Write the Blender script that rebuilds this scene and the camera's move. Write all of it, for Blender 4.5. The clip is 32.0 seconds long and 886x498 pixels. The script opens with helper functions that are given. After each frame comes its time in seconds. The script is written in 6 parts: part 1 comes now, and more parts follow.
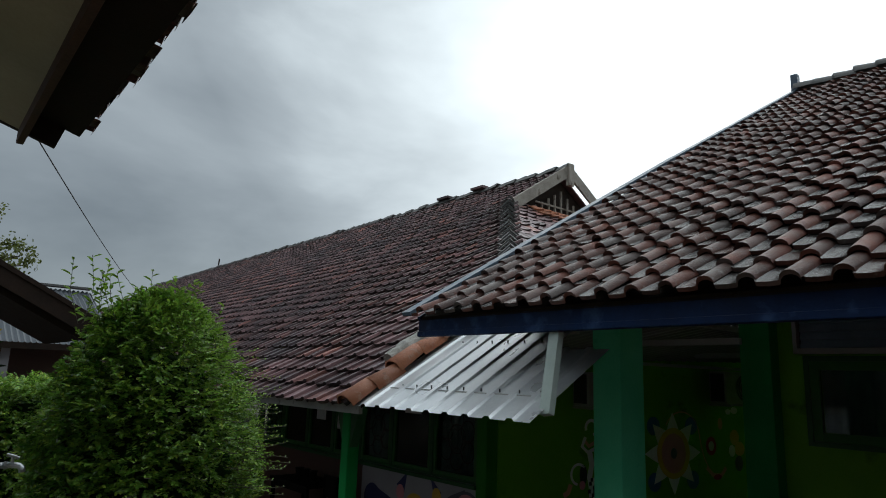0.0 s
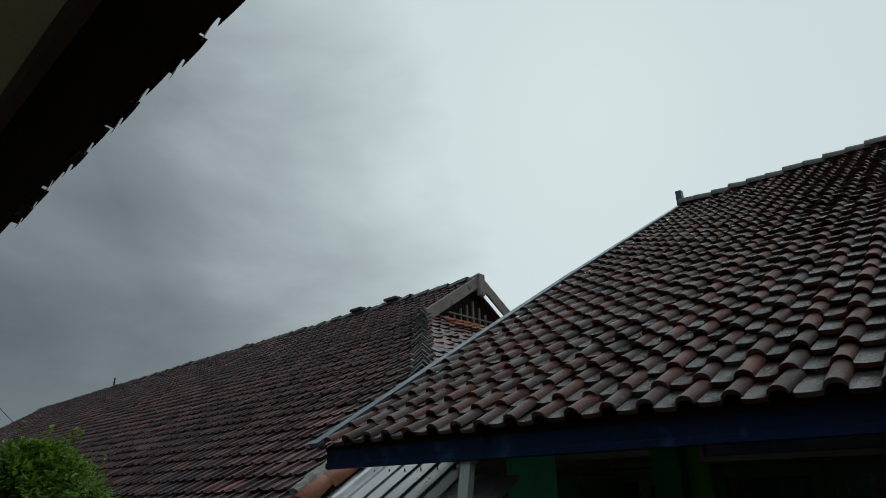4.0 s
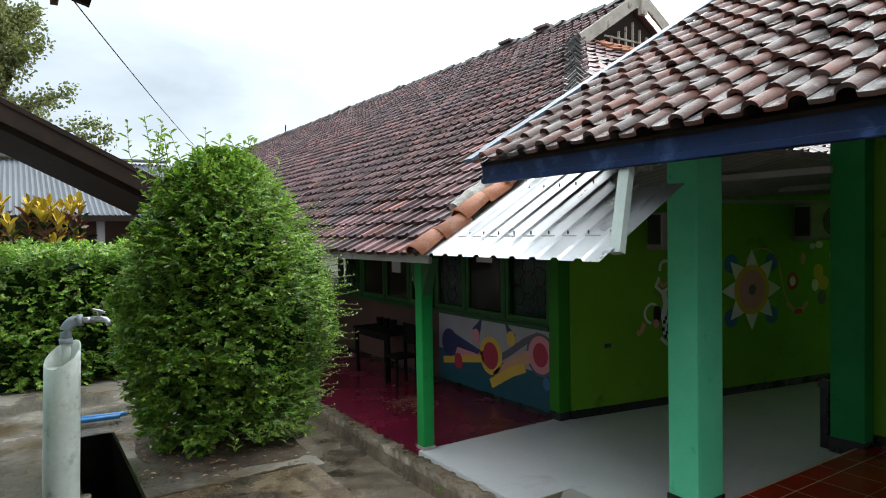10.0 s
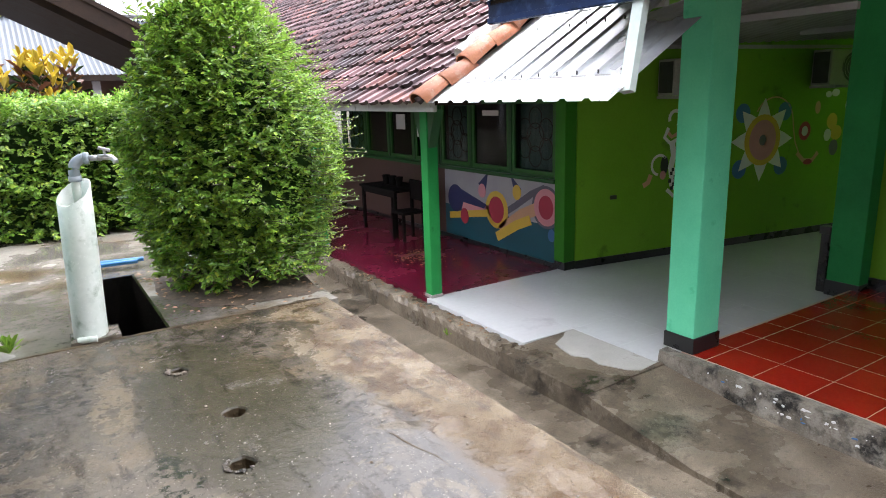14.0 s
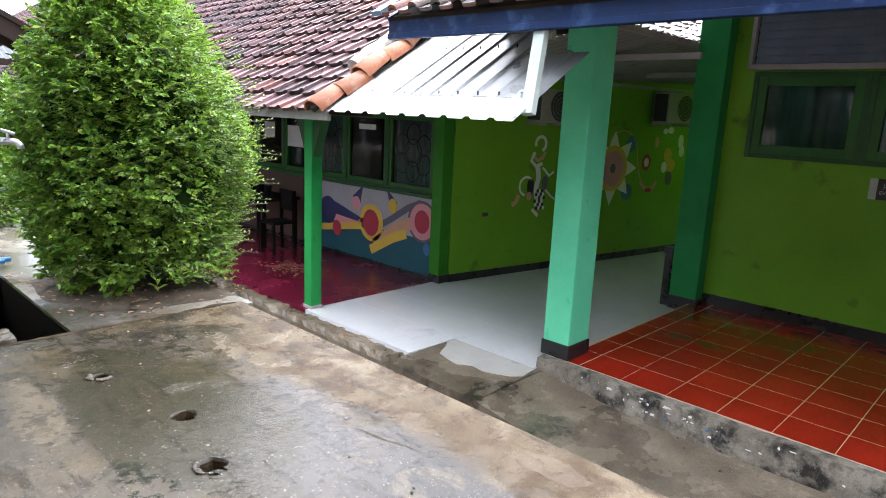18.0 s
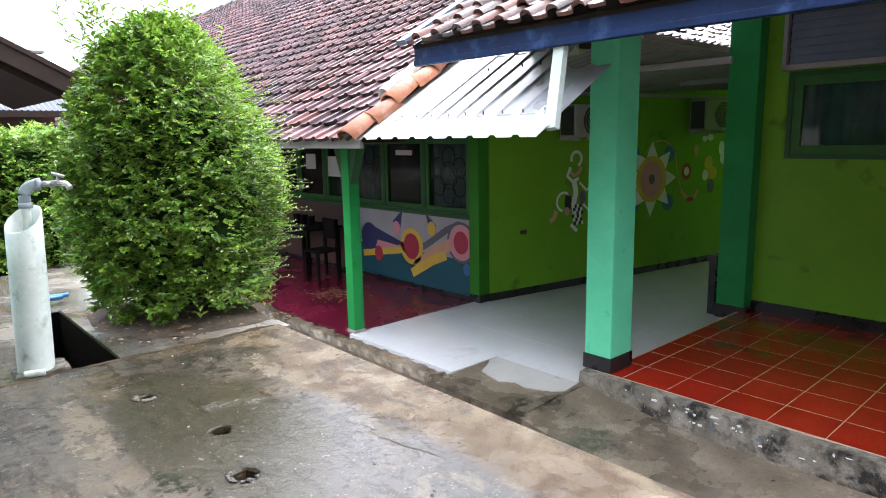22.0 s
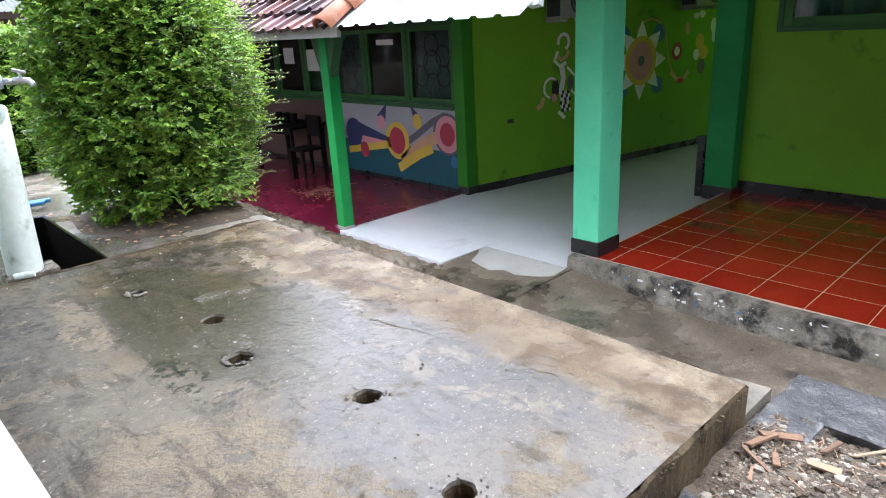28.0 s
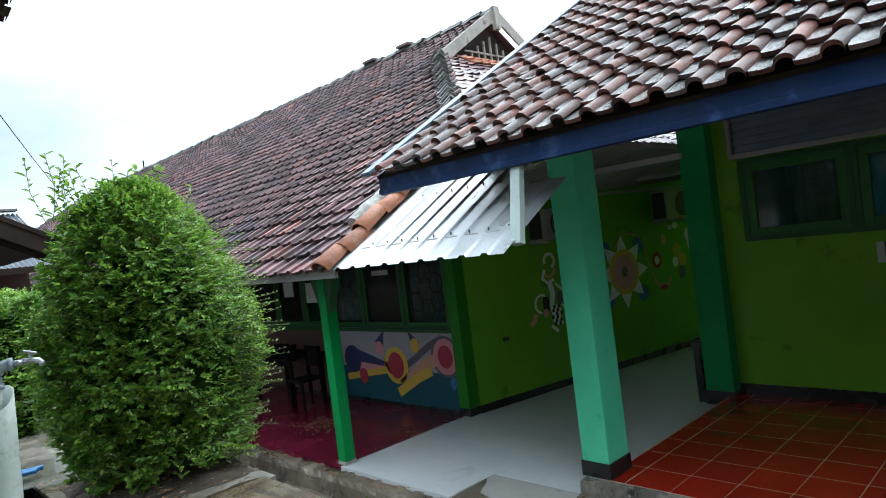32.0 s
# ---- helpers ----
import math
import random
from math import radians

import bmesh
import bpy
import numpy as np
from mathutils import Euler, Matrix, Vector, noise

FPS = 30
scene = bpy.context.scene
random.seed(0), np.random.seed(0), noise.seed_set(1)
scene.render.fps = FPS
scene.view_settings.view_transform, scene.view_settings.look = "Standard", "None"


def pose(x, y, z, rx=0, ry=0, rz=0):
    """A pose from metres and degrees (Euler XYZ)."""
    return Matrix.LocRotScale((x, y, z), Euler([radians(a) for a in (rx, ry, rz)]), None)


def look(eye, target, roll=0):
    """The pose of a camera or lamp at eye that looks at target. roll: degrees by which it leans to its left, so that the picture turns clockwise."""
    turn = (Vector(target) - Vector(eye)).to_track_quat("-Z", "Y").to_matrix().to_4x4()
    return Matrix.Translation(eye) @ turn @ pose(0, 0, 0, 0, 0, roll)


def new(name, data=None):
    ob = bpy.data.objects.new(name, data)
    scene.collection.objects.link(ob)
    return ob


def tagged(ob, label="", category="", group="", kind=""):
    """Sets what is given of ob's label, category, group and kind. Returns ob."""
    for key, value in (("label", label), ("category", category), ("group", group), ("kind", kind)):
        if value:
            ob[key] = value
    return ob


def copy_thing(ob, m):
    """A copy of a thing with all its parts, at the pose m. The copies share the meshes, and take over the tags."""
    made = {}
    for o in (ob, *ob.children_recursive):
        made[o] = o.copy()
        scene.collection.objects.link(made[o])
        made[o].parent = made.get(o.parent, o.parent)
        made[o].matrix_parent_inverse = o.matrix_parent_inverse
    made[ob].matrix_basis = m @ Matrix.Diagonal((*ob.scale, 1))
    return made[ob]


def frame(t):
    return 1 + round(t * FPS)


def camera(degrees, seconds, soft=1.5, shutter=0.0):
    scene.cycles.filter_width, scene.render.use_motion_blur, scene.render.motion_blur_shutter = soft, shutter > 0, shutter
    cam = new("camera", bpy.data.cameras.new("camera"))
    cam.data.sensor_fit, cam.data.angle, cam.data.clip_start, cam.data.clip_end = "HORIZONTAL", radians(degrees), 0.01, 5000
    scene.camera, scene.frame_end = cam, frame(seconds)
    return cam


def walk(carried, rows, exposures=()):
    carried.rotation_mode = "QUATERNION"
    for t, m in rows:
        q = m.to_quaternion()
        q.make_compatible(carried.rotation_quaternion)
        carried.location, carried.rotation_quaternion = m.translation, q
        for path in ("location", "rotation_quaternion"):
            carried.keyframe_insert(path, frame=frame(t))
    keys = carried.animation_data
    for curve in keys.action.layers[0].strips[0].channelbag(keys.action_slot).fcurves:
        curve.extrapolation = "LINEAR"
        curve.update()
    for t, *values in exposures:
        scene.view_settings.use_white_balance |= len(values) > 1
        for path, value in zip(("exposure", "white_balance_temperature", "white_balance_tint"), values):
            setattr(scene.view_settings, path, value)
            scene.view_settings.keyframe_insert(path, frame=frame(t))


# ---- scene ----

from mathutils import geometry

# ------------------------------------------------------------------ camera
cam = camera(69.03, 32.0, soft=1.0)
# seconds, eye x y z, heading from +y towards +x, pitch, roll
PATH = [
    (0, -5.445, -5.716, 2.232, 39.29, 11.32, 2.05),
    (0.5, -5.411, -5.726, 2.277, 42.98, 12.55, -0.24),
    (1, -5.399, -5.723, 2.302, 45.27, 13.80, -1.20),
    (1.5, -5.393, -5.725, 2.312, 46.68, 14.72, -2.09),
    (2, -5.403, -5.762, 2.331, 46.58, 15.71, -0.80),
    (2.5, -5.389, -5.724, 2.344, 46.27, 16.18, -2.41),
    (3, -5.415, -5.769, 2.357, 46.56, 18.64, -2.40),
    (3.5, -5.435, -5.783, 2.376, 46.31, 20.31, -1.31),
    (5.5, -5.394, -5.770, 2.372, 48.97, 20.35, -2.14),
    (6, -5.378, -5.756, 2.365, 49.11, 19.83, -1.43),
    (6.5, -5.359, -5.748, 2.335, 49.35, 15.82, -1.14),
    (7, -5.333, -5.722, 2.303, 49.15, 12.75, -1.21),
    (7.5, -5.342, -5.741, 2.278, 48.82, 10.59, -1.39),
    (8, -5.307, -5.704, 2.260, 47.25, 6.11, -1.15),
    (8.5, -5.296, -5.697, 2.241, 45.47, 3.74, -1.12),
    (9, -5.289, -5.672, 2.215, 41.14, 2.20, -0.74),
    (9.5, -5.292, -5.648, 2.181, 36.12, 0.28, -1.17),
    (10, -5.313, -5.625, 2.177, 33.26, -1.53, -0.94),
    (10.5, -5.307, -5.626, 2.160, 33.82, -3.79, -2.31),
    (11, -5.294, -5.638, 2.123, 34.81, -6.98, -3.00),
    (11.5, -5.291, -5.644, 2.116, 34.44, -7.32, -3.35),
    (12, -5.278, -5.608, 2.097, 33.76, -8.22, -3.20),
    (12.5, -5.303, -5.647, 2.095, 33.50, -9.28, -3.43),
    (13, -5.312, -5.656, 2.075, 32.28, -11.77, -3.03),
    (13.5, -5.317, -5.643, 2.051, 32.58, -12.69, -2.04),
    (15.5, -5.349, -5.632, 2.057, 31.70, -15.54, -1.46),
    (16, -5.354, -5.634, 2.054, 31.84, -15.44, -1.21),
    (16.5, -5.339, -5.614, 2.032, 29.02, -16.78, -3.04),
    (16.6, -5.345, -5.575, 2.020, 26.10, -18.70, -4.80),
    (16.75, -5.325, -5.550, 1.985, 25.50, -21.00, -6.00),
    (17, -5.293, -5.471, 1.900, 26.69, -23.78, -6.17),
    (17.5, -5.500, -5.452, 1.937, 38.64, -17.91, -1.89),
    (18, -5.667, -5.474, 2.019, 46.34, -11.97, 2.67),
    (18.5, -5.626, -5.565, 2.047, 45.32, -10.69, -0.80),
    (19, -5.646, -5.629, 2.038, 38.53, -9.98, -3.95),
    (19.5, -5.650, -5.621, 2.026, 38.27, -10.51, -3.46),
    (20, -5.661, -5.609, 2.004, 40.08, -10.88, -0.47),
    (20.5, -5.662, -5.613, 2.001, 40.83, -10.54, 0.07),
    (21, -5.649, -5.610, 1.999, 41.66, -9.68, -0.17),
    (21.5, -5.649, -5.604, 1.998, 41.88, -9.17, -0.32),
    (22, -5.647, -5.604, 2.000, 41.97, -9.95, -1.06),
    (22.5, -5.638, -5.601, 1.968, 41.46, -16.74, -2.73),
    (23, -5.621, -5.598, 1.941, 41.18, -21.66, -3.28),
    (23.5, -5.615, -5.599, 1.928, 42.44, -22.87, -2.79),
    (24, -5.613, -5.604, 1.925, 42.91, -23.53, -2.84),
    (24.5, -5.614, -5.604, 1.925, 43.27, -23.55, -2.72),
    (25, -5.615, -5.607, 1.926, 43.19, -23.27, -2.93),
    (25.5, -5.615, -5.612, 1.926, 43.41, -22.85, -2.92),
    (27.5, -5.631, -5.624, 1.953, 42.78, -19.67, -3.04),
    (28, -5.630, -5.623, 1.952, 42.45, -19.12, -3.30),
    (28.5, -5.630, -5.621, 1.954, 42.52, -17.74, -3.13),
    (29, -5.631, -5.621, 1.958, 42.76, -16.11, -3.04),
    (29.5, -5.629, -5.623, 1.956, 43.15, -16.61, -2.94),
    (30, -5.628, -5.622, 1.953, 43.38, -16.93, -2.92),
    (30.5, -5.616, -5.661, 2.021, 43.72, -7.88, -3.27),
    (31, -5.637, -5.681, 2.078, 43.92, -1.17, -4.72),
    (31.5, -5.649, -5.679, 2.100, 44.30, -0.11, -6.40),
    (32, -5.638, -5.662, 2.111, 44.26, -0.68, -7.10),
]


def aim(x, y, z, heading, pitch, roll):
    h, p = radians(heading), radians(pitch)
    way = Vector((math.sin(h) * math.cos(p), math.cos(h) * math.cos(p), math.sin(p)))
    return look((x, y, z), Vector((x, y, z)) + way, roll)


EXPOSURES = [
    (0.0, -0.42, 6320, 6), (3.5, -1.2, 6250, 2), (6.0, -1.25, 6300, 4), (7.5, -0.45, 6400, 9), (8.5, 0.42, 6400, 6), (10.0, 1.3, 6500, 9),
    (11.0, 2.0, 6730, 16), (12.0, 2.32, 6680, 18), (13.5, 2.5, 6580, 19), (17.0, 2.58, 6360, 18), (18.5, 2.63, 6340, 18), (22.0, 2.62, 6290, 18), (24.0, 2.68, 6200, 18),
    (30.0, 2.74, 6120, 17), (30.5, 2.42, 6150, 14), (31.0, 2.1, 5980, 8), (32.0, 1.5, 5880, 5),
]
walk(cam, [(r[0], aim(*r[1:])) for r in PATH], EXPOSURES)

# ------------------------------------------------------------------ sky and sun
SUN_HEADING, SUN_ELEVATION = 62.0, 33.0
world = bpy.data.worlds.new("sky")
scene.world = world
world.use_nodes = True
wn, wl = world.node_tree.nodes, world.node_tree.links
wn.clear()
w_out = wn.new("ShaderNodeOutputWorld")
w_bg = wn.new("ShaderNodeBackground")
w_sky = wn.new("ShaderNodeTexSky")
w_sky.sky_type = "NISHITA"
w_sky.sun_disc = False
w_sky.sun_elevation = radians(SUN_ELEVATION)
w_sky.sun_rotation = radians(SUN_HEADING)
w_gain = wn.new("ShaderNodeVectorMath")
w_gain.operation = "SCALE"
w_gain.inputs["Scale"].default_value = 0.10
w_co = wn.new("ShaderNodeTexCoord")
w_map = wn.new("ShaderNodeMapping")
w_map.inputs["Scale"].default_value = (1.0, 1.0, 2.2)
w_map.inputs["Location"].default_value = (3.1, 1.7, 0.4)
w_noise = wn.new("ShaderNodeTexNoise")
w_noise.inputs["Scale"].default_value = 1.9
w_noise.inputs["Detail"].default_value = 6.0
w_noise.inputs["Roughness"].default_value = 0.52
w_noise.inputs["Distortion"].default_value = 0.25
w_dot = wn.new("ShaderNodeVectorMath")
w_dot.operation = "DOT_PRODUCT"
_h, _e = radians(80.0), radians(38.0)
w_dot.inputs[1].default_value = (math.sin(_h) * math.cos(_e), math.cos(_h) * math.cos(_e), math.sin(_e))
w_dir = wn.new("ShaderNodeMapRange")
w_dir.inputs["From Min"].default_value = 0.58
w_dir.inputs["From Max"].default_value = 1.0
w_dir.inputs["To Min"].default_value = 0.0
w_dir.inputs["To Max"].default_value = 0.95
w_dot2 = wn.new("ShaderNodeVectorMath")
w_dot2.operation = "DOT_PRODUCT"
_h, _e = radians(250.0), radians(74.0)
w_dot2.inputs[1].default_value = (math.sin(_h) * math.cos(_e), math.cos(_h) * math.cos(_e), math.sin(_e))
w_dir2 = wn.new("ShaderNodeMapRange")
w_dir2.inputs["From Min"].default_value = 0.5
w_dir2.inputs["From Max"].default_value = 0.95
w_dir2.inputs["To Max"].default_value = 0.80
# added dim lobe, unseen low in the west, weakens light on west-facing walls
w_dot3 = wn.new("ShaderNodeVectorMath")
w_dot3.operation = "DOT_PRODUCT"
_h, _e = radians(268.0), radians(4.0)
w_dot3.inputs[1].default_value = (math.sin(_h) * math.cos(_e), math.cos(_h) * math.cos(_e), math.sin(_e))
w_dim_west = wn.new("ShaderNodeMapRange")
w_dim_west.inputs["From Min"].default_value = 0.15
w_dim_west.inputs["From Max"].default_value = 0.95
w_dim_west.inputs["To Max"].default_value = -0.14
w_sum2 = wn.new("ShaderNodeMath")
w_sum2.operation = "ADD"
w_sum = wn.new("ShaderNodeMath")
w_sum.operation = "ADD"
w_add = wn.new("ShaderNodeMath")
w_add.operation = "MULTIPLY_ADD"
w_add.inputs[1].default_value = 0.75
w_ramp = wn.new("ShaderNodeValToRGB")
w_ramp.color_ramp.elements[0].position = 0.2
w_ramp.color_ramp.elements[0].color = (0.175, 0.205, 0.235, 1)
w_ramp.color_ramp.elements[1].position = 1.05
w_ramp.color_ramp.elements[1].color = (1.6, 1.72, 1.78, 1)
w_mid = w_ramp.color_ramp.elements.new(0.55)
w_mid.color = (0.58, 0.635, 0.68, 1)
w_mix = wn.new("ShaderNodeMix")
w_mix.data_type = "RGBA"
w_mix.inputs["Factor"].default_value = 0.9
wl.new(w_co.outputs["Generated"], w_map.inputs["Vector"])
wl.new(w_map.outputs["Vector"], w_noise.inputs["Vector"])
wl.new(w_co.outputs["Generated"], w_dot.inputs[0])
wl.new(w_dot.outputs["Value"], w_dir.inputs["Value"])
wl.new(w_noise.outputs["Fac"], w_add.inputs[0])
wl.new(w_co.outputs["Generated"], w_dot2.inputs[0])
wl.new(w_dot2.outputs["Value"], w_dir2.inputs["Value"])
wl.new(w_dir.outputs["Result"], w_sum.inputs[0])
wl.new(w_dir2.outputs["Result"], w_sum.inputs[1])
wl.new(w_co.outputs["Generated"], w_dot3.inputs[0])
wl.new(w_dot3.outputs["Value"], w_dim_west.inputs["Value"])
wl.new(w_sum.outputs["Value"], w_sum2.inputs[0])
wl.new(w_dim_west.outputs["Result"], w_sum2.inputs[1])
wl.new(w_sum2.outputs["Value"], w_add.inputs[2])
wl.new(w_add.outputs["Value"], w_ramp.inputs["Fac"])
wl.new(w_sky.outputs["Color"], w_gain.inputs[0])
wl.new(w_gain.outputs["Vector"], w_mix.inputs["A"])
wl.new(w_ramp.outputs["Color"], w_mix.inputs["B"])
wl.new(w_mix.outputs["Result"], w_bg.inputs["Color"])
w_bg.inputs["Strength"].default_value = 1.0
wl.new(w_bg.outputs["Background"], w_out.inputs["Surface"])

sun_data = bpy.data.lights.new("sun", "SUN")
sun_data.energy, sun_data.angle, sun_data.color = 0.5, radians(70), (1.0, 0.97, 0.92)
sun = new("sun", sun_data)
_h, _e = radians(SUN_HEADING), radians(SUN_ELEVATION)
sun.matrix_world = look((30 * math.sin(_h), 30 * math.cos(_h), 40), (0, 0, 40 - 30 * math.tan(_e)))


# ------------------------------------------------------------------ materials
def mat(name, dark, light, rough=0.6, scale=3.0, fine=40.0, bump=0.15, rough_var=0.15, spread=0.0, metal=0.0,
        stain=None, stain_at=0.55, stain_scale=1.2, wet=0.0, wet_scale=0.9, spec=0.5, hue=None, thin=0.0, wet_at=0.44, pale=None, band=None):
    """A node material: two colours mixed by coarse and fine noise, stains of a third colour, damp patches, and a spread of
    brightness from piece to piece."""
    m = bpy.data.materials.new(name)
    m.use_nodes = True
    nt = m.node_tree
    n, k = nt.nodes, nt.links
    b = n["Principled BSDF"]
    geo = n.new("ShaderNodeNewGeometry")
    pos = geo.outputs["Position"]

    def noise_tex(s, detail=4.0, rough_=0.55):
        x = n.new("ShaderNodeTexNoise")
        x.inputs["Scale"].default_value = s
        x.inputs["Detail"].default_value = detail
        x.inputs["Roughness"].default_value = rough_
        k.new(pos, x.inputs["Vector"])
        return x.outputs["Fac"]

    def remap(v, a, c, lo=0.0, hi=1.0):
        x = n.new("ShaderNodeMapRange")
        for key, val in (("From Min", a), ("From Max", c), ("To Min", lo), ("To Max", hi)):
            x.inputs[key].default_value = val
        k.new(v, x.inputs["Value"])
        return x.outputs["Result"]

    def mixc(f, a, c):
        x = n.new("ShaderNodeMix")
        x.data_type = "RGBA"
        if isinstance(f, float):
            x.inputs["Factor"].default_value = f
        else:
            k.new(f, x.inputs["Factor"])
        for s, v in (("A", a), ("B", c)):
            if isinstance(v, tuple):
                x.inputs[s].default_value = (*v, 1)
            else:
                k.new(v, x.inputs[s])
        return x.outputs["Result"]

    def math_(op, a, c):
        x = n.new("ShaderNodeMath")
        x.operation = op
        for i, v in enumerate((a, c)):
            if isinstance(v, (int, float)):
                x.inputs[i].default_value = v
            else:
                k.new(v, x.inputs[i])
        return x.outputs["Value"]

    coarse, grain = noise_tex(scale), noise_tex(fine, 3.0, 0.65)
    f = math_("ADD", math_("MULTIPLY", remap(coarse, 0.3, 0.7), 0.7), math_("MULTIPLY", remap(grain, 0.3, 0.7), 0.3))
    col = mixc(f, dark, light)
    if spread or hue:
        info = n.new("ShaderNodeObjectInfo")
        r = math_("FRACT", math_("ADD", info.outputs["Random"], geo.outputs["Random Per Island"]), 0.0)
        if hue:
            r2 = math_("FRACT", math_("MULTIPLY", r, 7.31), 0.0)
            col = mixc(remap(r2, hue[1], 1.0), col, hue[0])
        if spread:
            g = n.new("ShaderNodeHueSaturation")
            k.new(remap(r, 0, 1, 1 - spread, 1 + spread), g.inputs["Value"])
            k.new(col, g.inputs["Color"])
            col = g.outputs["Color"]
    if stain:
        st = remap(noise_tex(stain_scale, 6.0, 0.6), stain_at, stain_at + 0.12)
        col = mixc(st, col, stain)
    if pale:
        col = mixc(math_("MULTIPLY", remap(noise_tex(stain_scale * 1.4, 10.0, 0.74), 0.53, 0.60), 0.42), col, pale)
        col = mixc(math_("MULTIPLY", remap(noise_tex(19.0, 8.0, 0.74), 0.54, 0.62), 0.6), col, dark)
        col = mixc(math_("MULTIPLY", remap(noise_tex(85.0, 3.0, 0.6), 0.66, 0.70), 0.7), col, pale)
    if band:
        # a margin of another colour along one side, with a ragged limit
        sep = n.new("ShaderNodeSeparateXYZ")
        k.new(pos, sep.inputs[0])
        edge = math_("ADD", sep.outputs[band[0]], math_("MULTIPLY", math_("SUBTRACT", noise_tex(2.6, 7.0, 0.62), 0.5), 1.1))
        col = mixc(math_("MULTIPLY", remap(edge, band[1], band[2]), 0.8), col, band[3])
        col = mixc(math_("MULTIPLY", remap(noise_tex(24.0, 5.0, 0.7), 0.52, 0.64), 0.45), col, dark)
    ro = remap(coarse, 0.25, 0.75, max(0.03, rough - rough_var), min(1.0, rough + rough_var))
    if wet:
        w = remap(noise_tex(wet_scale, 5.0, 0.55), wet_at, wet_at + 0.16)
        w = math_("MULTIPLY", w, wet)
        col = mixc(w, col, mixc(0.55, col, (0.02, 0.018, 0.015)))
        x = n.new("ShaderNodeMix")
        k.new(w, x.inputs[0])
        k.new(ro, x.inputs[2])
        x.inputs[3].default_value = 0.06
        ro = x.outputs[0]
    k.new(col, b.inputs["Base Color"])
    k.new(ro, b.inputs["Roughness"])
    b.inputs["Metallic"].default_value = metal
    b.inputs["Specular IOR Level"].default_value = spec
    if thin:
        tr = n.new("ShaderNodeBsdfTranslucent")
        k.new(col, tr.inputs["Color"])
        ms = n.new("ShaderNodeMixShader")
        ms.inputs[0].default_value = thin
        k.new(b.outputs[0], ms.inputs[1])
        k.new(tr.outputs[0], ms.inputs[2])
        k.new(ms.outputs[0], n["Material Output"].inputs["Surface"])
    if bump:
        bp = n.new("ShaderNodeBump")
        bp.inputs["Strength"].default_value = bump
        bp.inputs["Distance"].default_value = 0.01
        h = math_("ADD", math_("MULTIPLY", coarse, 0.5), grain)
        if wet:
            h = math_("MULTIPLY", h, math_("SUBTRACT", 1.0, math_("MULTIPLY", w, 0.9)))
        k.new(h, bp.inputs["Height"])
        k.new(bp.outputs["Normal"], b.inputs["Normal"])
    return m


def glass_mat(name, tint=(0.9, 0.95, 0.95), rough=0.02):
    m = bpy.data.materials.new(name)
    m.use_nodes = True
    n, k = m.node_tree.nodes, m.node_tree.links
    b = n["Principled BSDF"]
    b.inputs["Base Color"].default_value = (*tint, 1)
    b.inputs["Roughness"].default_value = rough
    b.inputs["Transmission Weight"].default_value = 1.0
    b.inputs["IOR"].default_value = 1.3
    b.inputs["Specular IOR Level"].default_value = 0.25
    return m


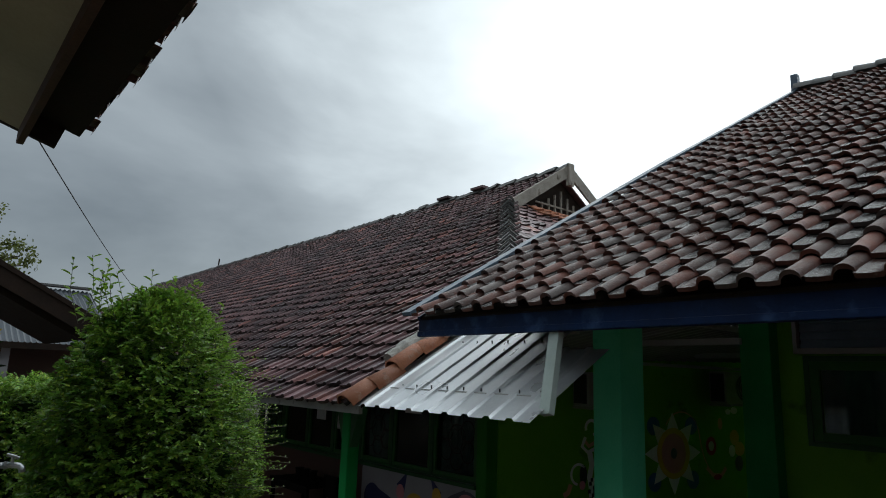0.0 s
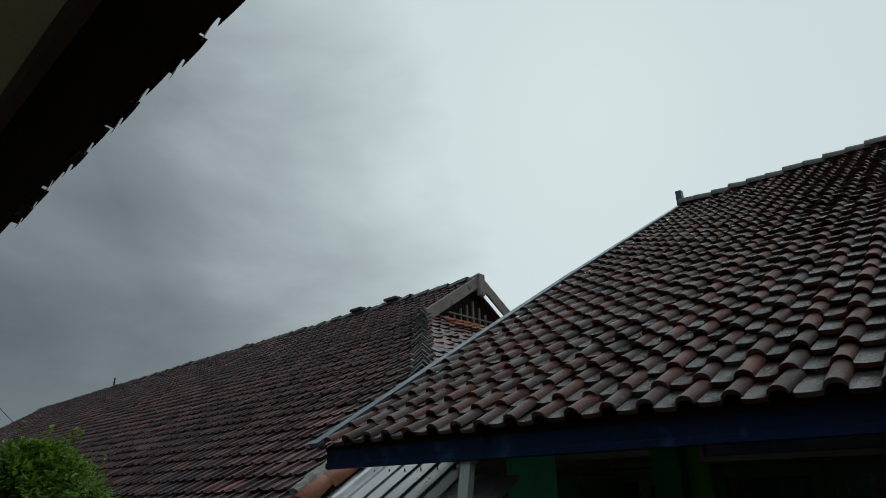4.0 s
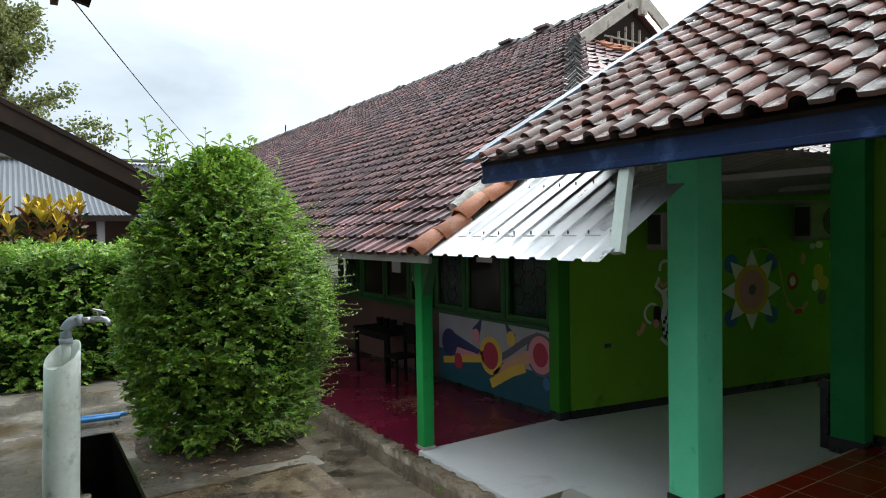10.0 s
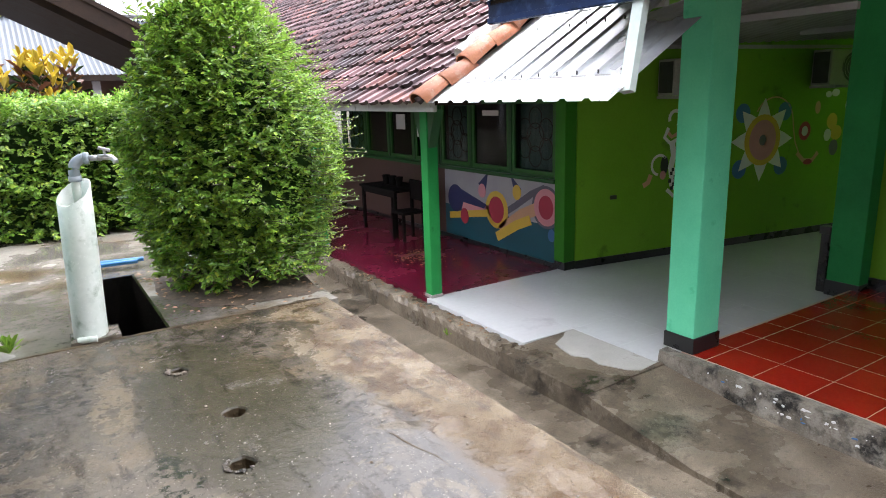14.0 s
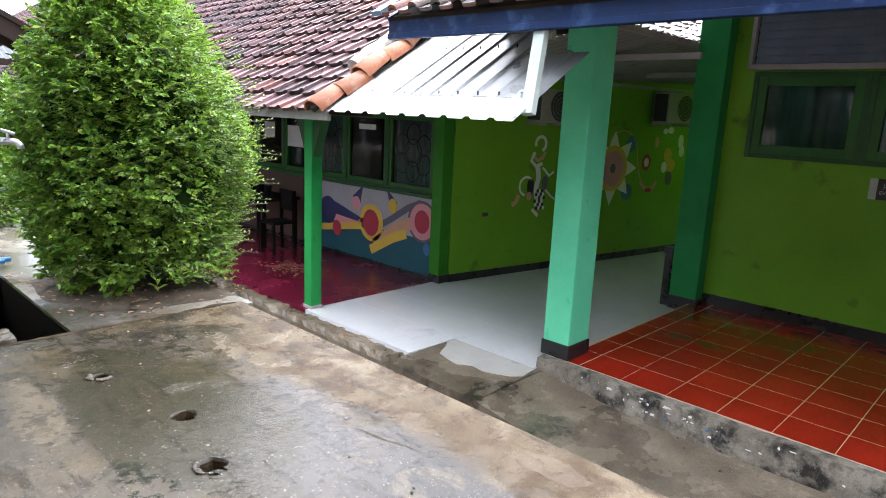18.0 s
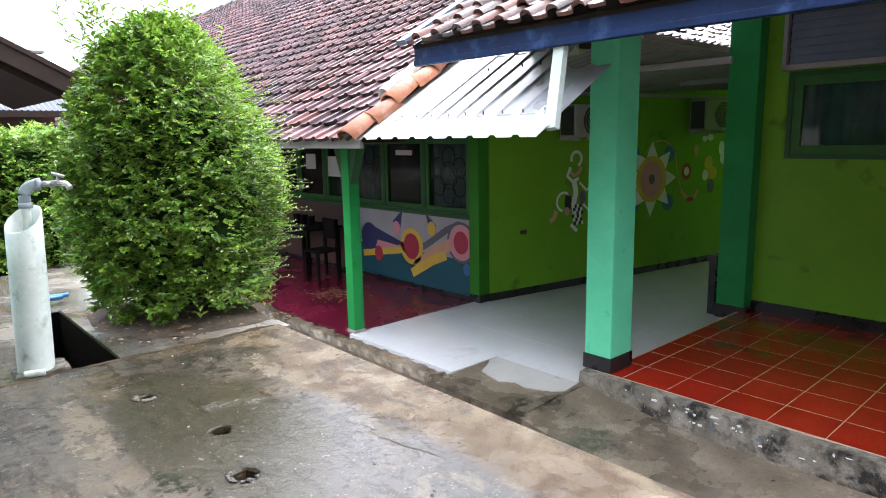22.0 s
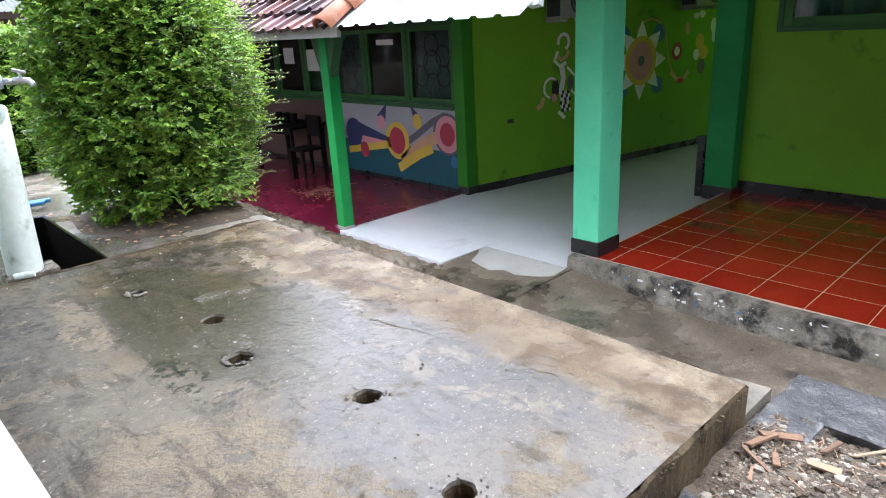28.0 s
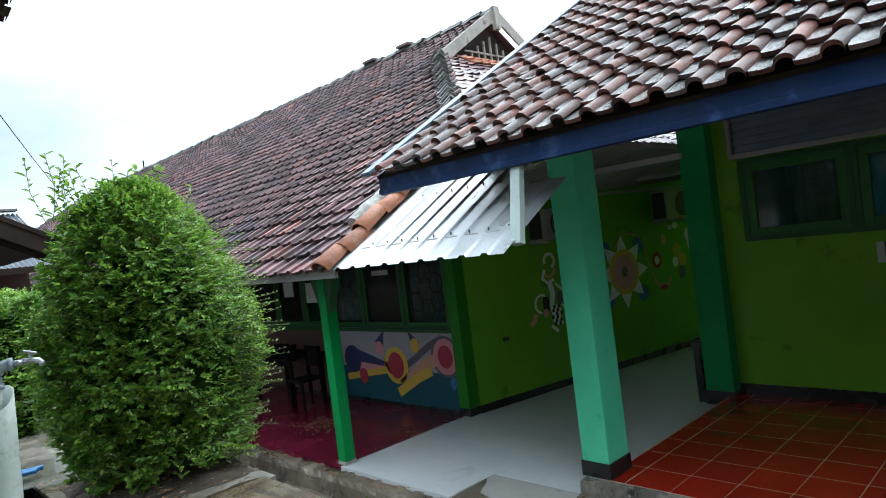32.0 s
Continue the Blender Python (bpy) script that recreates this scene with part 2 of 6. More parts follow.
M = {
    "tile_a": mat("old_clay_tile", (0.080, 0.051, 0.055), (0.200, 0.114, 0.116), 0.34, 2.5, 45, 0.4, 0.12, 0.62,
                  stain=(0.080, 0.060, 0.066), stain_at=0.52, stain_scale=0.9, hue=((0.25, 0.105, 0.085), 0.82)),
    # lip colour carries the shade under each tile's foot
    "tile_a_lip": mat("shaded_tile_lip", (0.015, 0.011, 0.010), (0.060, 0.036, 0.030), 0.6, 6, 45, 0.4, 0.12, 0.5),
    "tile_b": mat("brown_clay_roll", (0.030, 0.012, 0.009), (0.150, 0.052, 0.036), 0.46, 6.0, 80, 0.5, 0.14, 0.6,
                  stain=(0.22, 0.20, 0.185), stain_at=0.61, stain_scale=19.0, hue=((0.090, 0.072, 0.066), 0.74), spec=0.36),
    # pan of the same clay tile, greyed for the sky reflected on wet clay
    "tile_pan": mat("wet_sky_grey_tile_pan", (0.018, 0.016, 0.016), (0.070, 0.062, 0.060), 0.22, 5.0, 70, 0.35, 0.10, 0.6,
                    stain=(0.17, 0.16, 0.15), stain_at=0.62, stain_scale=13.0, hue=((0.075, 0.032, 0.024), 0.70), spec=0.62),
    "orange_tile": mat("orange_clay", (0.29, 0.095, 0.045), (0.48, 0.20, 0.11), 0.36, 7, 60, 0.4, 0.12, 0.3,
                       stain=(0.13, 0.06, 0.04), stain_at=0.60, stain_scale=6, pale=(0.40, 0.30, 0.24)),
    "grey_cap": mat("grey_mortar_cap", (0.070, 0.070, 0.070), (0.175, 0.172, 0.165), 0.6, 5, 40, 0.4, 0.15, 0.2),
    "mortar": mat("mortar", (0.20, 0.195, 0.175), (0.44, 0.42, 0.385), 0.8, 13, 60, 0.6, 0.1),
    "blue": mat("blue_paint", (0.003, 0.011, 0.045), (0.008, 0.028, 0.098), 0.5, 3, 40, 0.15, 0.15,
                stain=(0.030, 0.066, 0.165), stain_at=0.54, stain_scale=3.6, spec=0.2),
    "flashing": mat("grey_blue_flashing", (0.055, 0.085, 0.125), (0.11, 0.15, 0.20), 0.4, 6, 40, 0.15, 0.15, 0.1),
    "white_wood": mat("weathered_white_wood", (0.22, 0.19, 0.16), (0.50, 0.455, 0.40), 0.7, 5, 60, 0.4, 0.1,
                      stain=(0.11, 0.085, 0.065), stain_at=0.57, stain_scale=5),
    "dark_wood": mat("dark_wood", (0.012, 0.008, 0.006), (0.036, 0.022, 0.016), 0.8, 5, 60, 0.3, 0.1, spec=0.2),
    "eave_board": mat("red_brown_eave_board", (0.045, 0.022, 0.016), (0.115, 0.062, 0.046), 0.7, 4, 50, 0.2, 0.1, spec=0.2),
    "soffit": mat("soffit_board", (0.30, 0.25, 0.17), (0.42, 0.355, 0.255), 0.75, 2, 40, 0.1, 0.1),
    "zinc": mat("zinc_sheet", (0.64, 0.66, 0.68), (0.84, 0.86, 0.88), 0.32, 2.5, 30, 0.03, 0.08, metal=0.6),
    "zinc_old": mat("grey_corrugated_sheet", (0.075, 0.085, 0.10), (0.13, 0.145, 0.165), 0.5, 1.0, 20, 0.1, 0.1, metal=0.2),
    "sheet_grey": mat("weathered_grey_sheet", (0.16, 0.16, 0.155), (0.26, 0.26, 0.25), 0.5, 2.0, 30, 0.15, 0.1,
                      stain=(0.15, 0.14, 0.125), stain_at=0.56, stain_scale=2.5),
    "green": mat("green_paint", (0.009, 0.20, 0.045), (0.016, 0.29, 0.070), 0.5, 3, 50, 0.12, 0.1,
                 stain=(0.010, 0.13, 0.035), stain_at=0.66, stain_scale=7, spec=0.2),
    "mint": mat("mint_green_paint", (0.090, 0.56, 0.315), (0.150, 0.67, 0.405), 0.5, 3, 60, 0.2, 0.1,
                stain=(0.05, 0.44, 0.22), stain_at=0.64, stain_scale=5, spec=0.2),
    "pillar_green": mat("deep_green_paint", (0.014, 0.20, 0.055), (0.026, 0.285, 0.085), 0.5, 3, 60, 0.15, 0.1,
                        stain=(0.015, 0.13, 0.042), stain_at=0.64, stain_scale=5, spec=0.15),
    "lime": mat("lime_green_wall", (0.122, 0.315, 0.016), (0.174, 0.405, 0.028), 0.5, 1.5, 40, 0.15, 0.12,
                stain=(0.070, 0.18, 0.013), stain_at=0.62, stain_scale=2.6, spec=0.25),
    "frame_green": mat("window_frame_green", (0.007, 0.062, 0.012), (0.013, 0.098, 0.020), 0.45, 5, 50, 0.1, 0.1),
    "mid_green": mat("mid_green_paint", (0.026, 0.165, 0.013), (0.042, 0.23, 0.022), 0.5, 3, 50, 0.12, 0.1, spec=0.2),
    "sash_green": mat("window_sash_green", (0.012, 0.092, 0.012), (0.021, 0.135, 0.018), 0.45, 5, 50, 0.1, 0.1),
    "near_black": mat("near_black_wood", (0.006, 0.005, 0.005), (0.014, 0.011, 0.010), 0.8, 5, 60, 0.2, 0.1, spec=0.1),
    "black": mat("black_skirting", (0.008, 0.008, 0.009), (0.02, 0.02, 0.022), 0.3, 4, 40, 0.05, 0.1),
    "white_wall": mat("white_wall", (0.29, 0.275, 0.295), (0.39, 0.375, 0.395), 0.6, 2, 40, 0.1, 0.1),
    "teal_wall": mat("teal_wall", (0.006, 0.060, 0.085), (0.011, 0.098, 0.13), 0.5, 2, 40, 0.1, 0.1),
    "pink_wall": mat("pinkish_wall", (0.070, 0.032, 0.025), (0.115, 0.058, 0.045), 0.6, 2, 40, 0.1, 0.1),
    "white_floor": mat("white_floor_tile", (0.55, 0.555, 0.565), (0.66, 0.665, 0.675), 0.14, 1.0, 20, 0.0, 0.06,
                       stain=(0.50, 0.50, 0.52), stain_at=0.62, stain_scale=2.0),
    "purple_floor": mat("wet_maroon_floor_tile", (0.088, 0.005, 0.018), (0.150, 0.011, 0.032), 0.24, 1.4, 30, 0.06, 0.12, 0.12),
    "red_tile": mat("red_floor_tile", (0.21, 0.011, 0.006), (0.33, 0.019, 0.010), 0.17, 1.6, 40, 0.03, 0.08, 0.1,
                    stain=(0.32, 0.10, 0.065), stain_at=0.68, stain_scale=2.4),
    "red_joint": mat("pale_joint", (0.42, 0.27, 0.19), (0.60, 0.45, 0.34), 0.7, 4, 40, 0.1, 0.1),
    "cream": mat("cream_floor_tile", (0.50, 0.44, 0.33), (0.60, 0.54, 0.42), 0.2, 3, 60, 0.02, 0.08, 0.04,
                 stain=(0.55, 0.47, 0.36), stain_at=0.66, stain_scale=9),
    "grout": mat("brown_grout", (0.25, 0.2, 0.14), (0.36, 0.3, 0.22), 0.8, 6, 50, 0.1, 0.1),
    "concrete": mat("wet_concrete", (0.13, 0.115, 0.095), (0.34, 0.31, 0.265), 0.42, 1.9, 60, 0.4, 0.12,
                    stain=(0.17, 0.12, 0.07), stain_at=0.53, stain_scale=2.4, wet=1.0, wet_scale=1.4, wet_at=0.40, pale=(0.42, 0.38, 0.32)),
    "concrete_dirty": mat("dirty_concrete", (0.070, 0.051, 0.033), (0.235, 0.190, 0.138), 0.5, 3.4, 70, 0.7, 0.15,
                          stain=(0.025, 0.020, 0.015), stain_at=0.55, stain_scale=2.6, wet=0.8, wet_scale=1.3, wet_at=0.46, pale=(0.36, 0.31, 0.24)),
    "black_plaster": mat("dark_plaster", (0.020, 0.020, 0.022), (0.080, 0.080, 0.086), 0.42, 9, 90, 0.8, 0.2,
                         stain=(0.28, 0.27, 0.26), stain_at=0.61, stain_scale=8, wet=0.4, wet_scale=4.5, pale=(0.24, 0.235, 0.225), spec=0.3),
    "moss_edge": mat("mossy_brown_edge", (0.018, 0.012, 0.007), (0.11, 0.078, 0.040), 0.7, 7, 60, 0.9, 0.15,
                     stain=(0.008, 0.007, 0.006), stain_at=0.58, stain_scale=9, spec=0.2),
    "terrace_edge": mat("stained_concrete_edge", (0.085, 0.070, 0.052), (0.34, 0.305, 0.255), 0.55, 5, 70, 0.6, 0.15,
                        stain=(0.012, 0.011, 0.010), stain_at=0.49, stain_scale=4.2, pale=(0.38, 0.36, 0.32)),
    "skim": mat("pale_cement_skim", (0.34, 0.325, 0.30), (0.47, 0.455, 0.43), 0.5, 5, 60, 0.3, 0.12, stain=(0.24, 0.22, 0.19), stain_at=0.62, stain_scale=5),
    "soil": mat("damp_soil", (0.025, 0.017, 0.011), (0.15, 0.11, 0.075), 0.85, 16, 90, 1.0, 0.1, stain=(0.02, 0.015, 0.011), stain_at=0.56, stain_scale=9),
    "rubble": mat("rubble", (0.07, 0.058, 0.044), (0.34, 0.30, 0.24), 0.8, 9, 60, 0.5, 0.1, 0.6, hue=((0.09, 0.06, 0.038), 0.60)),
    "chip": mat("wood_chip", (0.07, 0.035, 0.02), (0.27, 0.15, 0.085), 0.75, 9, 80, 0.3, 0.1, 0.5, hue=((0.42, 0.33, 0.21), 0.7)),
    "earth": mat("earth", (0.10, 0.075, 0.05), (0.22, 0.17, 0.12), 0.85, 0.7, 20, 0.5, 0.1,
                 stain=(0.06, 0.08, 0.03), stain_at=0.55, stain_scale=0.4),
    "pipe": mat("dirty_white_plastic_pipe", (0.46, 0.51, 0.45), (0.66, 0.70, 0.64), 0.4, 4, 30, 0.08, 0.1,
                stain=(0.26, 0.31, 0.24), stain_at=0.59, stain_scale=11, pale=(0.70, 0.72, 0.68)),
    "grey_pipe": mat("grey_plastic_pipe", (0.22, 0.26, 0.29), (0.33, 0.37, 0.40), 0.4, 8, 40, 0.05, 0.1),
    "blue_pipe": mat("blue_plastic_pipe", (0.02, 0.16, 0.42), (0.05, 0.26, 0.58), 0.35, 5, 40, 0.05, 0.1),
    "chrome": mat("dull_chrome", (0.35, 0.36, 0.38), (0.55, 0.56, 0.58), 0.3, 10, 60, 0.05, 0.1, metal=0.9),
    # dark water, and the depth shade of pit sides and hole bottoms
    "void": mat("dark_water_and_depth_shade", (0.008, 0.007, 0.006), (0.015, 0.013, 0.011), 0.08, 2, 20, 0.1, 0.04),
    # near-black room walls: the gloom indoors is put into their colour
    "dark_room": mat("unlit_room_wall", (0.025, 0.03, 0.028), (0.05, 0.055, 0.05), 0.7, 2, 30, 0.05, 0.1),
    "curtain": mat("grey_green_curtain", (0.10, 0.22, 0.21), (0.28, 0.44, 0.42), 0.8, 5, 40, 0.2, 0.1),
    "paper": mat("white_paper", (0.62, 0.62, 0.62), (0.74, 0.74, 0.74), 0.7, 5, 40, 0.0, 0.1),
    "ac_white": mat("off_white_metal", (0.25, 0.245, 0.225), (0.36, 0.355, 0.33), 0.45, 5, 40, 0.05, 0.1),
    "ac_dark": mat("dark_grille", (0.02, 0.02, 0.022), (0.05, 0.05, 0.052), 0.5, 8, 40, 0.05, 0.1),
    "grey_paint": mat("grey_green_paint", (0.34, 0.40, 0.37), (0.46, 0.52, 0.49), 0.5, 5, 40, 0.1, 0.1),
    "grey_beam": mat("weathered_grey_beam", (0.26, 0.25, 0.24), (0.42, 0.41, 0.39), 0.7, 4, 40, 0.3, 0.1,
                     stain=(0.12, 0.11, 0.10), stain_at=0.6, stain_scale=4),
    "leaf": mat("green_leaf", (0.058, 0.160, 0.020), (0.245, 0.425, 0.064), 0.30, 9, 30, 0.0, 0.1, 0.6, hue=((0.36, 0.46, 0.06), 0.68), thin=0.30),
    "leaf_young": mat("young_leaf", (0.14, 0.27, 0.03), (0.27, 0.42, 0.06), 0.36, 6, 30, 0.0, 0.1, 0.4, thin=0.4),
    # dark croton leaves, and the inner shade of shrub and hedge cores
    "leaf_dark": mat("dark_leaf_core_shade", (0.010, 0.026, 0.006), (0.022, 0.05, 0.011), 0.8, 14, 50, 0.8, 0.1, 0.4, spec=0.1),
    "leaf_olive": mat("olive_leaf", (0.075, 0.105, 0.022), (0.20, 0.22, 0.065), 0.5, 2.5, 30, 0.0, 0.1, 0.4, thin=0.4),
    "leaf_yellow": mat("yellow_leaf", (0.42, 0.28, 0.015), (0.66, 0.48, 0.05), 0.4, 12, 40, 0.0, 0.1, 0.3),
    "leaf_red": mat("maroon_leaf", (0.08, 0.02, 0.012), (0.16, 0.06, 0.02), 0.4, 12, 40, 0.0, 0.1, 0.4),
    "dry_leaf": mat("dry_leaf", (0.20, 0.10, 0.05), (0.36, 0.22, 0.12), 0.7, 12, 40, 0.0, 0.1, 0.4),
    "bark": mat("bark", (0.05, 0.04, 0.03), (0.12, 0.10, 0.08), 0.85, 8, 50, 0.6, 0.1),
    "wire": mat("black_wire", (0.01, 0.01, 0.011), (0.025, 0.025, 0.026), 0.5, 8, 40, 0.0, 0.1),
    "teal": mat("teal_paint", (0.008, 0.20, 0.19), (0.015, 0.28, 0.26), 0.4, 3, 40, 0.1, 0.1,
                stain=(0.01, 0.13, 0.13), stain_at=0.6, stain_scale=7),
    "sky_blue": mat("pale_blue_trim", (0.25, 0.50, 0.60), (0.35, 0.60, 0.70), 0.5, 3, 40, 0.05, 0.1),
    "louvre_blue": mat("blue_grey_slat", (0.13, 0.17, 0.25), (0.21, 0.26, 0.36), 0.35, 4, 40, 0.05, 0.1),
    "glass": glass_mat("window_glass", (0.42, 0.48, 0.48)),
}


def slab_mat():
    """Worn cement: pale and tan wear, reflections of shrub and sky as olive and grey colour, moss at the olive's rim,
    and a film of rain water over the middle.
    """
    m = bpy.data.materials.new("wet_slab_concrete")
    m.use_nodes = True
    n, k = m.node_tree.nodes, m.node_tree.links
    b = n["Principled BSDF"]
    pos = n.new("ShaderNodeNewGeometry").outputs["Position"]

    def noi(s_, detail=5.0, rough_=0.6, warp=0.0):
        x = n.new("ShaderNodeTexNoise")
        for key, val in (("Scale", s_), ("Detail", detail), ("Roughness", rough_), ("Distortion", warp)):
            x.inputs[key].default_value = val
        k.new(pos, x.inputs["Vector"])
        return x.outputs["Fac"]

    def span(v, a, c, lo=0.0, hi=1.0):
        x = n.new("ShaderNodeMapRange")
        x.interpolation_type = "SMOOTHSTEP"
        for key, val in (("From Min", a), ("From Max", c), ("To Min", lo), ("To Max", hi)):
            x.inputs[key].default_value = val
        k.new(v, x.inputs["Value"])
        return x.outputs["Result"]

    def op(kind, *args):
        x = n.new("ShaderNodeMath")
        x.operation = kind
        for i, v in enumerate(args):
            if isinstance(v, (int, float)):
                x.inputs[i].default_value = v
            else:
                k.new(v, x.inputs[i])
        return x.outputs["Value"]

    def mix(f, a, c):
        x = n.new("ShaderNodeMix")
        x.data_type = "RGBA"
        k.new(f, x.inputs["Factor"])
        for s_, v in (("A", a), ("B", c)):
            if isinstance(v, tuple):
                x.inputs[s_].default_value = (*v, 1)
            else:
                k.new(v, x.inputs[s_])
        return x.outputs["Result"]

    sep = n.new("ShaderNodeSeparateXYZ")
    k.new(pos, sep.inputs[0])
    px, py = sep.outputs[0], sep.outputs[1]
    wide, fine_, grit = noi(3.2, 7.0, 0.62, 0.3), noi(17.0, 8.0, 0.72), noi(120.0, 3.0, 0.6)

    def patch(cx, cy, rx, ry, rag, edge):
        """1 inside a ragged oval, 0 outside."""
        u, v = op("DIVIDE", op("SUBTRACT", px, cx), rx), op("DIVIDE", op("SUBTRACT", py, cy), ry)
        r = op("SQRT", op("ADD", op("MULTIPLY", u, u), op("MULTIPLY", v, v)))
        r = op("ADD", r, op("MULTIPLY", op("SUBTRACT", wide, 0.5), rag))
        r = op("ADD", r, op("MULTIPLY", op("SUBTRACT", fine_, 0.5), rag * 0.55))
        return span(r, 1.0 - edge, 1.0 + edge, 1.0, 0.0)

    col = mix(span(wide, 0.32, 0.68), (0.033, 0.028, 0.0225), (0.092, 0.078, 0.061))
    col = mix(op("MULTIPLY", span(fine_, 0.49, 0.60), 0.80), col, (0.020, 0.017, 0.014))
    col = mix(op("MULTIPLY", span(noi(2.3, 8.0, 0.66), 0.50, 0.60), 0.55), col, (0.118, 0.084, 0.047))
    # cooler, darker patch over the near part: the sky's reflection as grey colour
    sky_grey = patch(-4.72, -4.55, 0.30, 0.62, 1.3, 0.30)
    col = mix(op("MULTIPLY", sky_grey, 0.62), col, (0.046, 0.045, 0.044))
    col = mix(op("MULTIPLY", span(noi(34.0, 6.0, 0.75), 0.53, 0.60), 0.50), col, (0.022, 0.019, 0.015))
    # paler, tan cement beside the near terrace
    pale_side = op("MULTIPLY", patch(-5.27, -4.30, 0.20, 0.85, 1.5, 0.30), span(fine_, 0.38, 0.56, 0.25, 1.0))
    col = mix(op("MULTIPLY", pale_side, 0.60), col, (0.150, 0.128, 0.096))
    # pale worn patches
    pale = op("MULTIPLY", span(noi(5.5, 10.0, 0.72, 0.4), 0.54, 0.60), 0.42)
    for c in ((-5.20, -4.36, 0.13, 0.28), (-4.77, -4.95, 0.13, 0.10), (-5.12, -4.78, 0.13, 0.16), (-5.20, -3.35, 0.07, 0.40), (-4.50, -3.30, 0.06, 0.30)):
        pale = op("MAXIMUM", pale, op("MULTIPLY", patch(*c, 3.4, 0.22), span(fine_, 0.40, 0.54, 0.1, 0.9)))
    col = mix(op("MULTIPLY", pale, 0.80), col, (0.185, 0.146, 0.094))
    # tan flaking margin on the outer side
    rim_ = span(op("ADD", op("ADD", px, op("MULTIPLY", op("SUBTRACT", wide, 0.5), 0.55)), op("MULTIPLY", op("SUBTRACT", fine_, 0.5), 0.22)), -4.50, -4.38)
    tan = mix(span(noi(7.0, 9.0, 0.74), 0.42, 0.58), (0.185, 0.140, 0.086), (0.070, 0.038, 0.016))
    col = mix(op("MULTIPLY", rim_, 0.85), col, tan)
    # olive patch about the holes: the shrub's reflection as colour, mossy along its lower side
    olive = patch(-4.89, -3.62, 0.27, 0.60, 1.1, 0.14)
    col = mix(op("MULTIPLY", olive, 0.80), col, (0.044, 0.039, 0.024))
    # thin dark runs where the water drains
    run = n.new("ShaderNodeMapping")
    run.inputs["Rotation"].default_value = (0, 0, radians(24))
    run.inputs["Scale"].default_value = (16.0, 3.5, 1.0)
    k.new(pos, run.inputs["Vector"])
    streak = n.new("ShaderNodeTexNoise")
    for key, val in (("Scale", 1.0), ("Detail", 8.0), ("Roughness", 0.7)):
        streak.inputs[key].default_value = val
    k.new(run.outputs["Vector"], streak.inputs["Vector"])
    col = mix(op("MULTIPLY", span(streak.outputs["Fac"], 0.53, 0.62), 0.65), col, (0.026, 0.020, 0.014))
    moss = op("MULTIPLY", patch(-5.12, -4.02, 0.08, 0.24, 1.6, 0.25), span(fine_, 0.46, 0.56))
    col = mix(moss, col, (0.016, 0.018, 0.009))
    # specks
    col = mix(op("MULTIPLY", span(grit, 0.64, 0.70), 0.6), col, (0.30, 0.27, 0.22))
    col = mix(op("MULTIPLY", span(noi(70.0, 2.0, 0.5), 0.66, 0.72), 0.7), col, (0.035, 0.030, 0.024))
    # the water: smooth in the middle, broken over the pale and tan wear
    dry = op("MAXIMUM", op("MULTIPLY", pale, 0.75), op("MULTIPLY", rim_, 0.45))
    dry = op("MULTIPLY", op("ADD", dry, op("MULTIPLY", span(px, -5.15, -5.40), 0.25)), span(noi(9.0, 6.0, 0.65), 0.34, 0.58, 0.35, 1.25))
    puddle = patch(-4.285, -4.60, 0.045, 0.10, 1.5, 0.2)
    for c in ((-4.27, -4.88, 0.060, 0.12), (-4.56, -4.45, 0.11, 0.42)):
        puddle = op("MAXIMUM", puddle, patch(*c, 1.6, 0.2))
    puddle = op("MULTIPLY", puddle, span(fine_, 0.36, 0.50, 0.55, 1.0))
    damp = patch(-4.32, -4.52, 0.12, 0.46, 1.4, 0.25)
    col = mix(op("MULTIPLY", damp, 0.55), col, (0.078, 0.047, 0.021))
    dry = op("MULTIPLY", dry, op("SUBTRACT", 1.0, puddle))
    rough_v = op("ADD", span(dry, 0.0, 0.8, 0.12, 0.46), span(fine_, 0.4, 0.7, -0.02, 0.07))
    k.new(col, b.inputs["Base Color"])
    k.new(op("SUBTRACT", rough_v, op("MULTIPLY", puddle, 0.07)), b.inputs["Roughness"])
    b.inputs["Specular IOR Level"].default_value = 0.28
    h = op("ADD", op("MULTIPLY", fine_, 0.8), op("MULTIPLY", noi(48.0, 6.0, 0.7), 0.8))
    h = op("ADD", h, op("MULTIPLY", grit, 0.35))
    bp = n.new("ShaderNodeBump")
    bp.inputs["Distance"].default_value = 0.008
    k.new(h, bp.inputs["Height"])
    k.new(span(dry, 0.0, 0.5, 0.32, 1.0), bp.inputs["Strength"])
    k.new(bp.outputs["Normal"], b.inputs["Normal"])
    return m


M["slab"] = slab_mat()
for key, rgb in dict(p_red=(0.42, 0.03, 0.06), p_pink=(0.66, 0.27, 0.30), p_yellow=(0.70, 0.45, 0.06), p_navy=(0.03, 0.035, 0.12),
                     p_grey=(0.12, 0.11, 0.14), p_white=(0.75, 0.75, 0.72), p_blue=(0.05, 0.16, 0.36), p_peach=(0.62, 0.34, 0.20),
                     p_black=(0.02, 0.02, 0.02)).items():
    M[key] = mat("wall_paint_" + key[2:], tuple(v * 0.85 for v in rgb), rgb, 0.55, 4, 40, 0.08, 0.1)


# ------------------------------------------------------------------ mesh helpers
def finish(name, bm, material, smooth=False):
    me = bpy.data.meshes.new(name)
    bmesh.ops.recalc_face_normals(bm, faces=bm.faces[:])
    bm.to_mesh(me)
    bm.free()
    me.materials.append(M[material])
    if smooth:
        for p in me.polygons:
            p.use_smooth = True
    return me


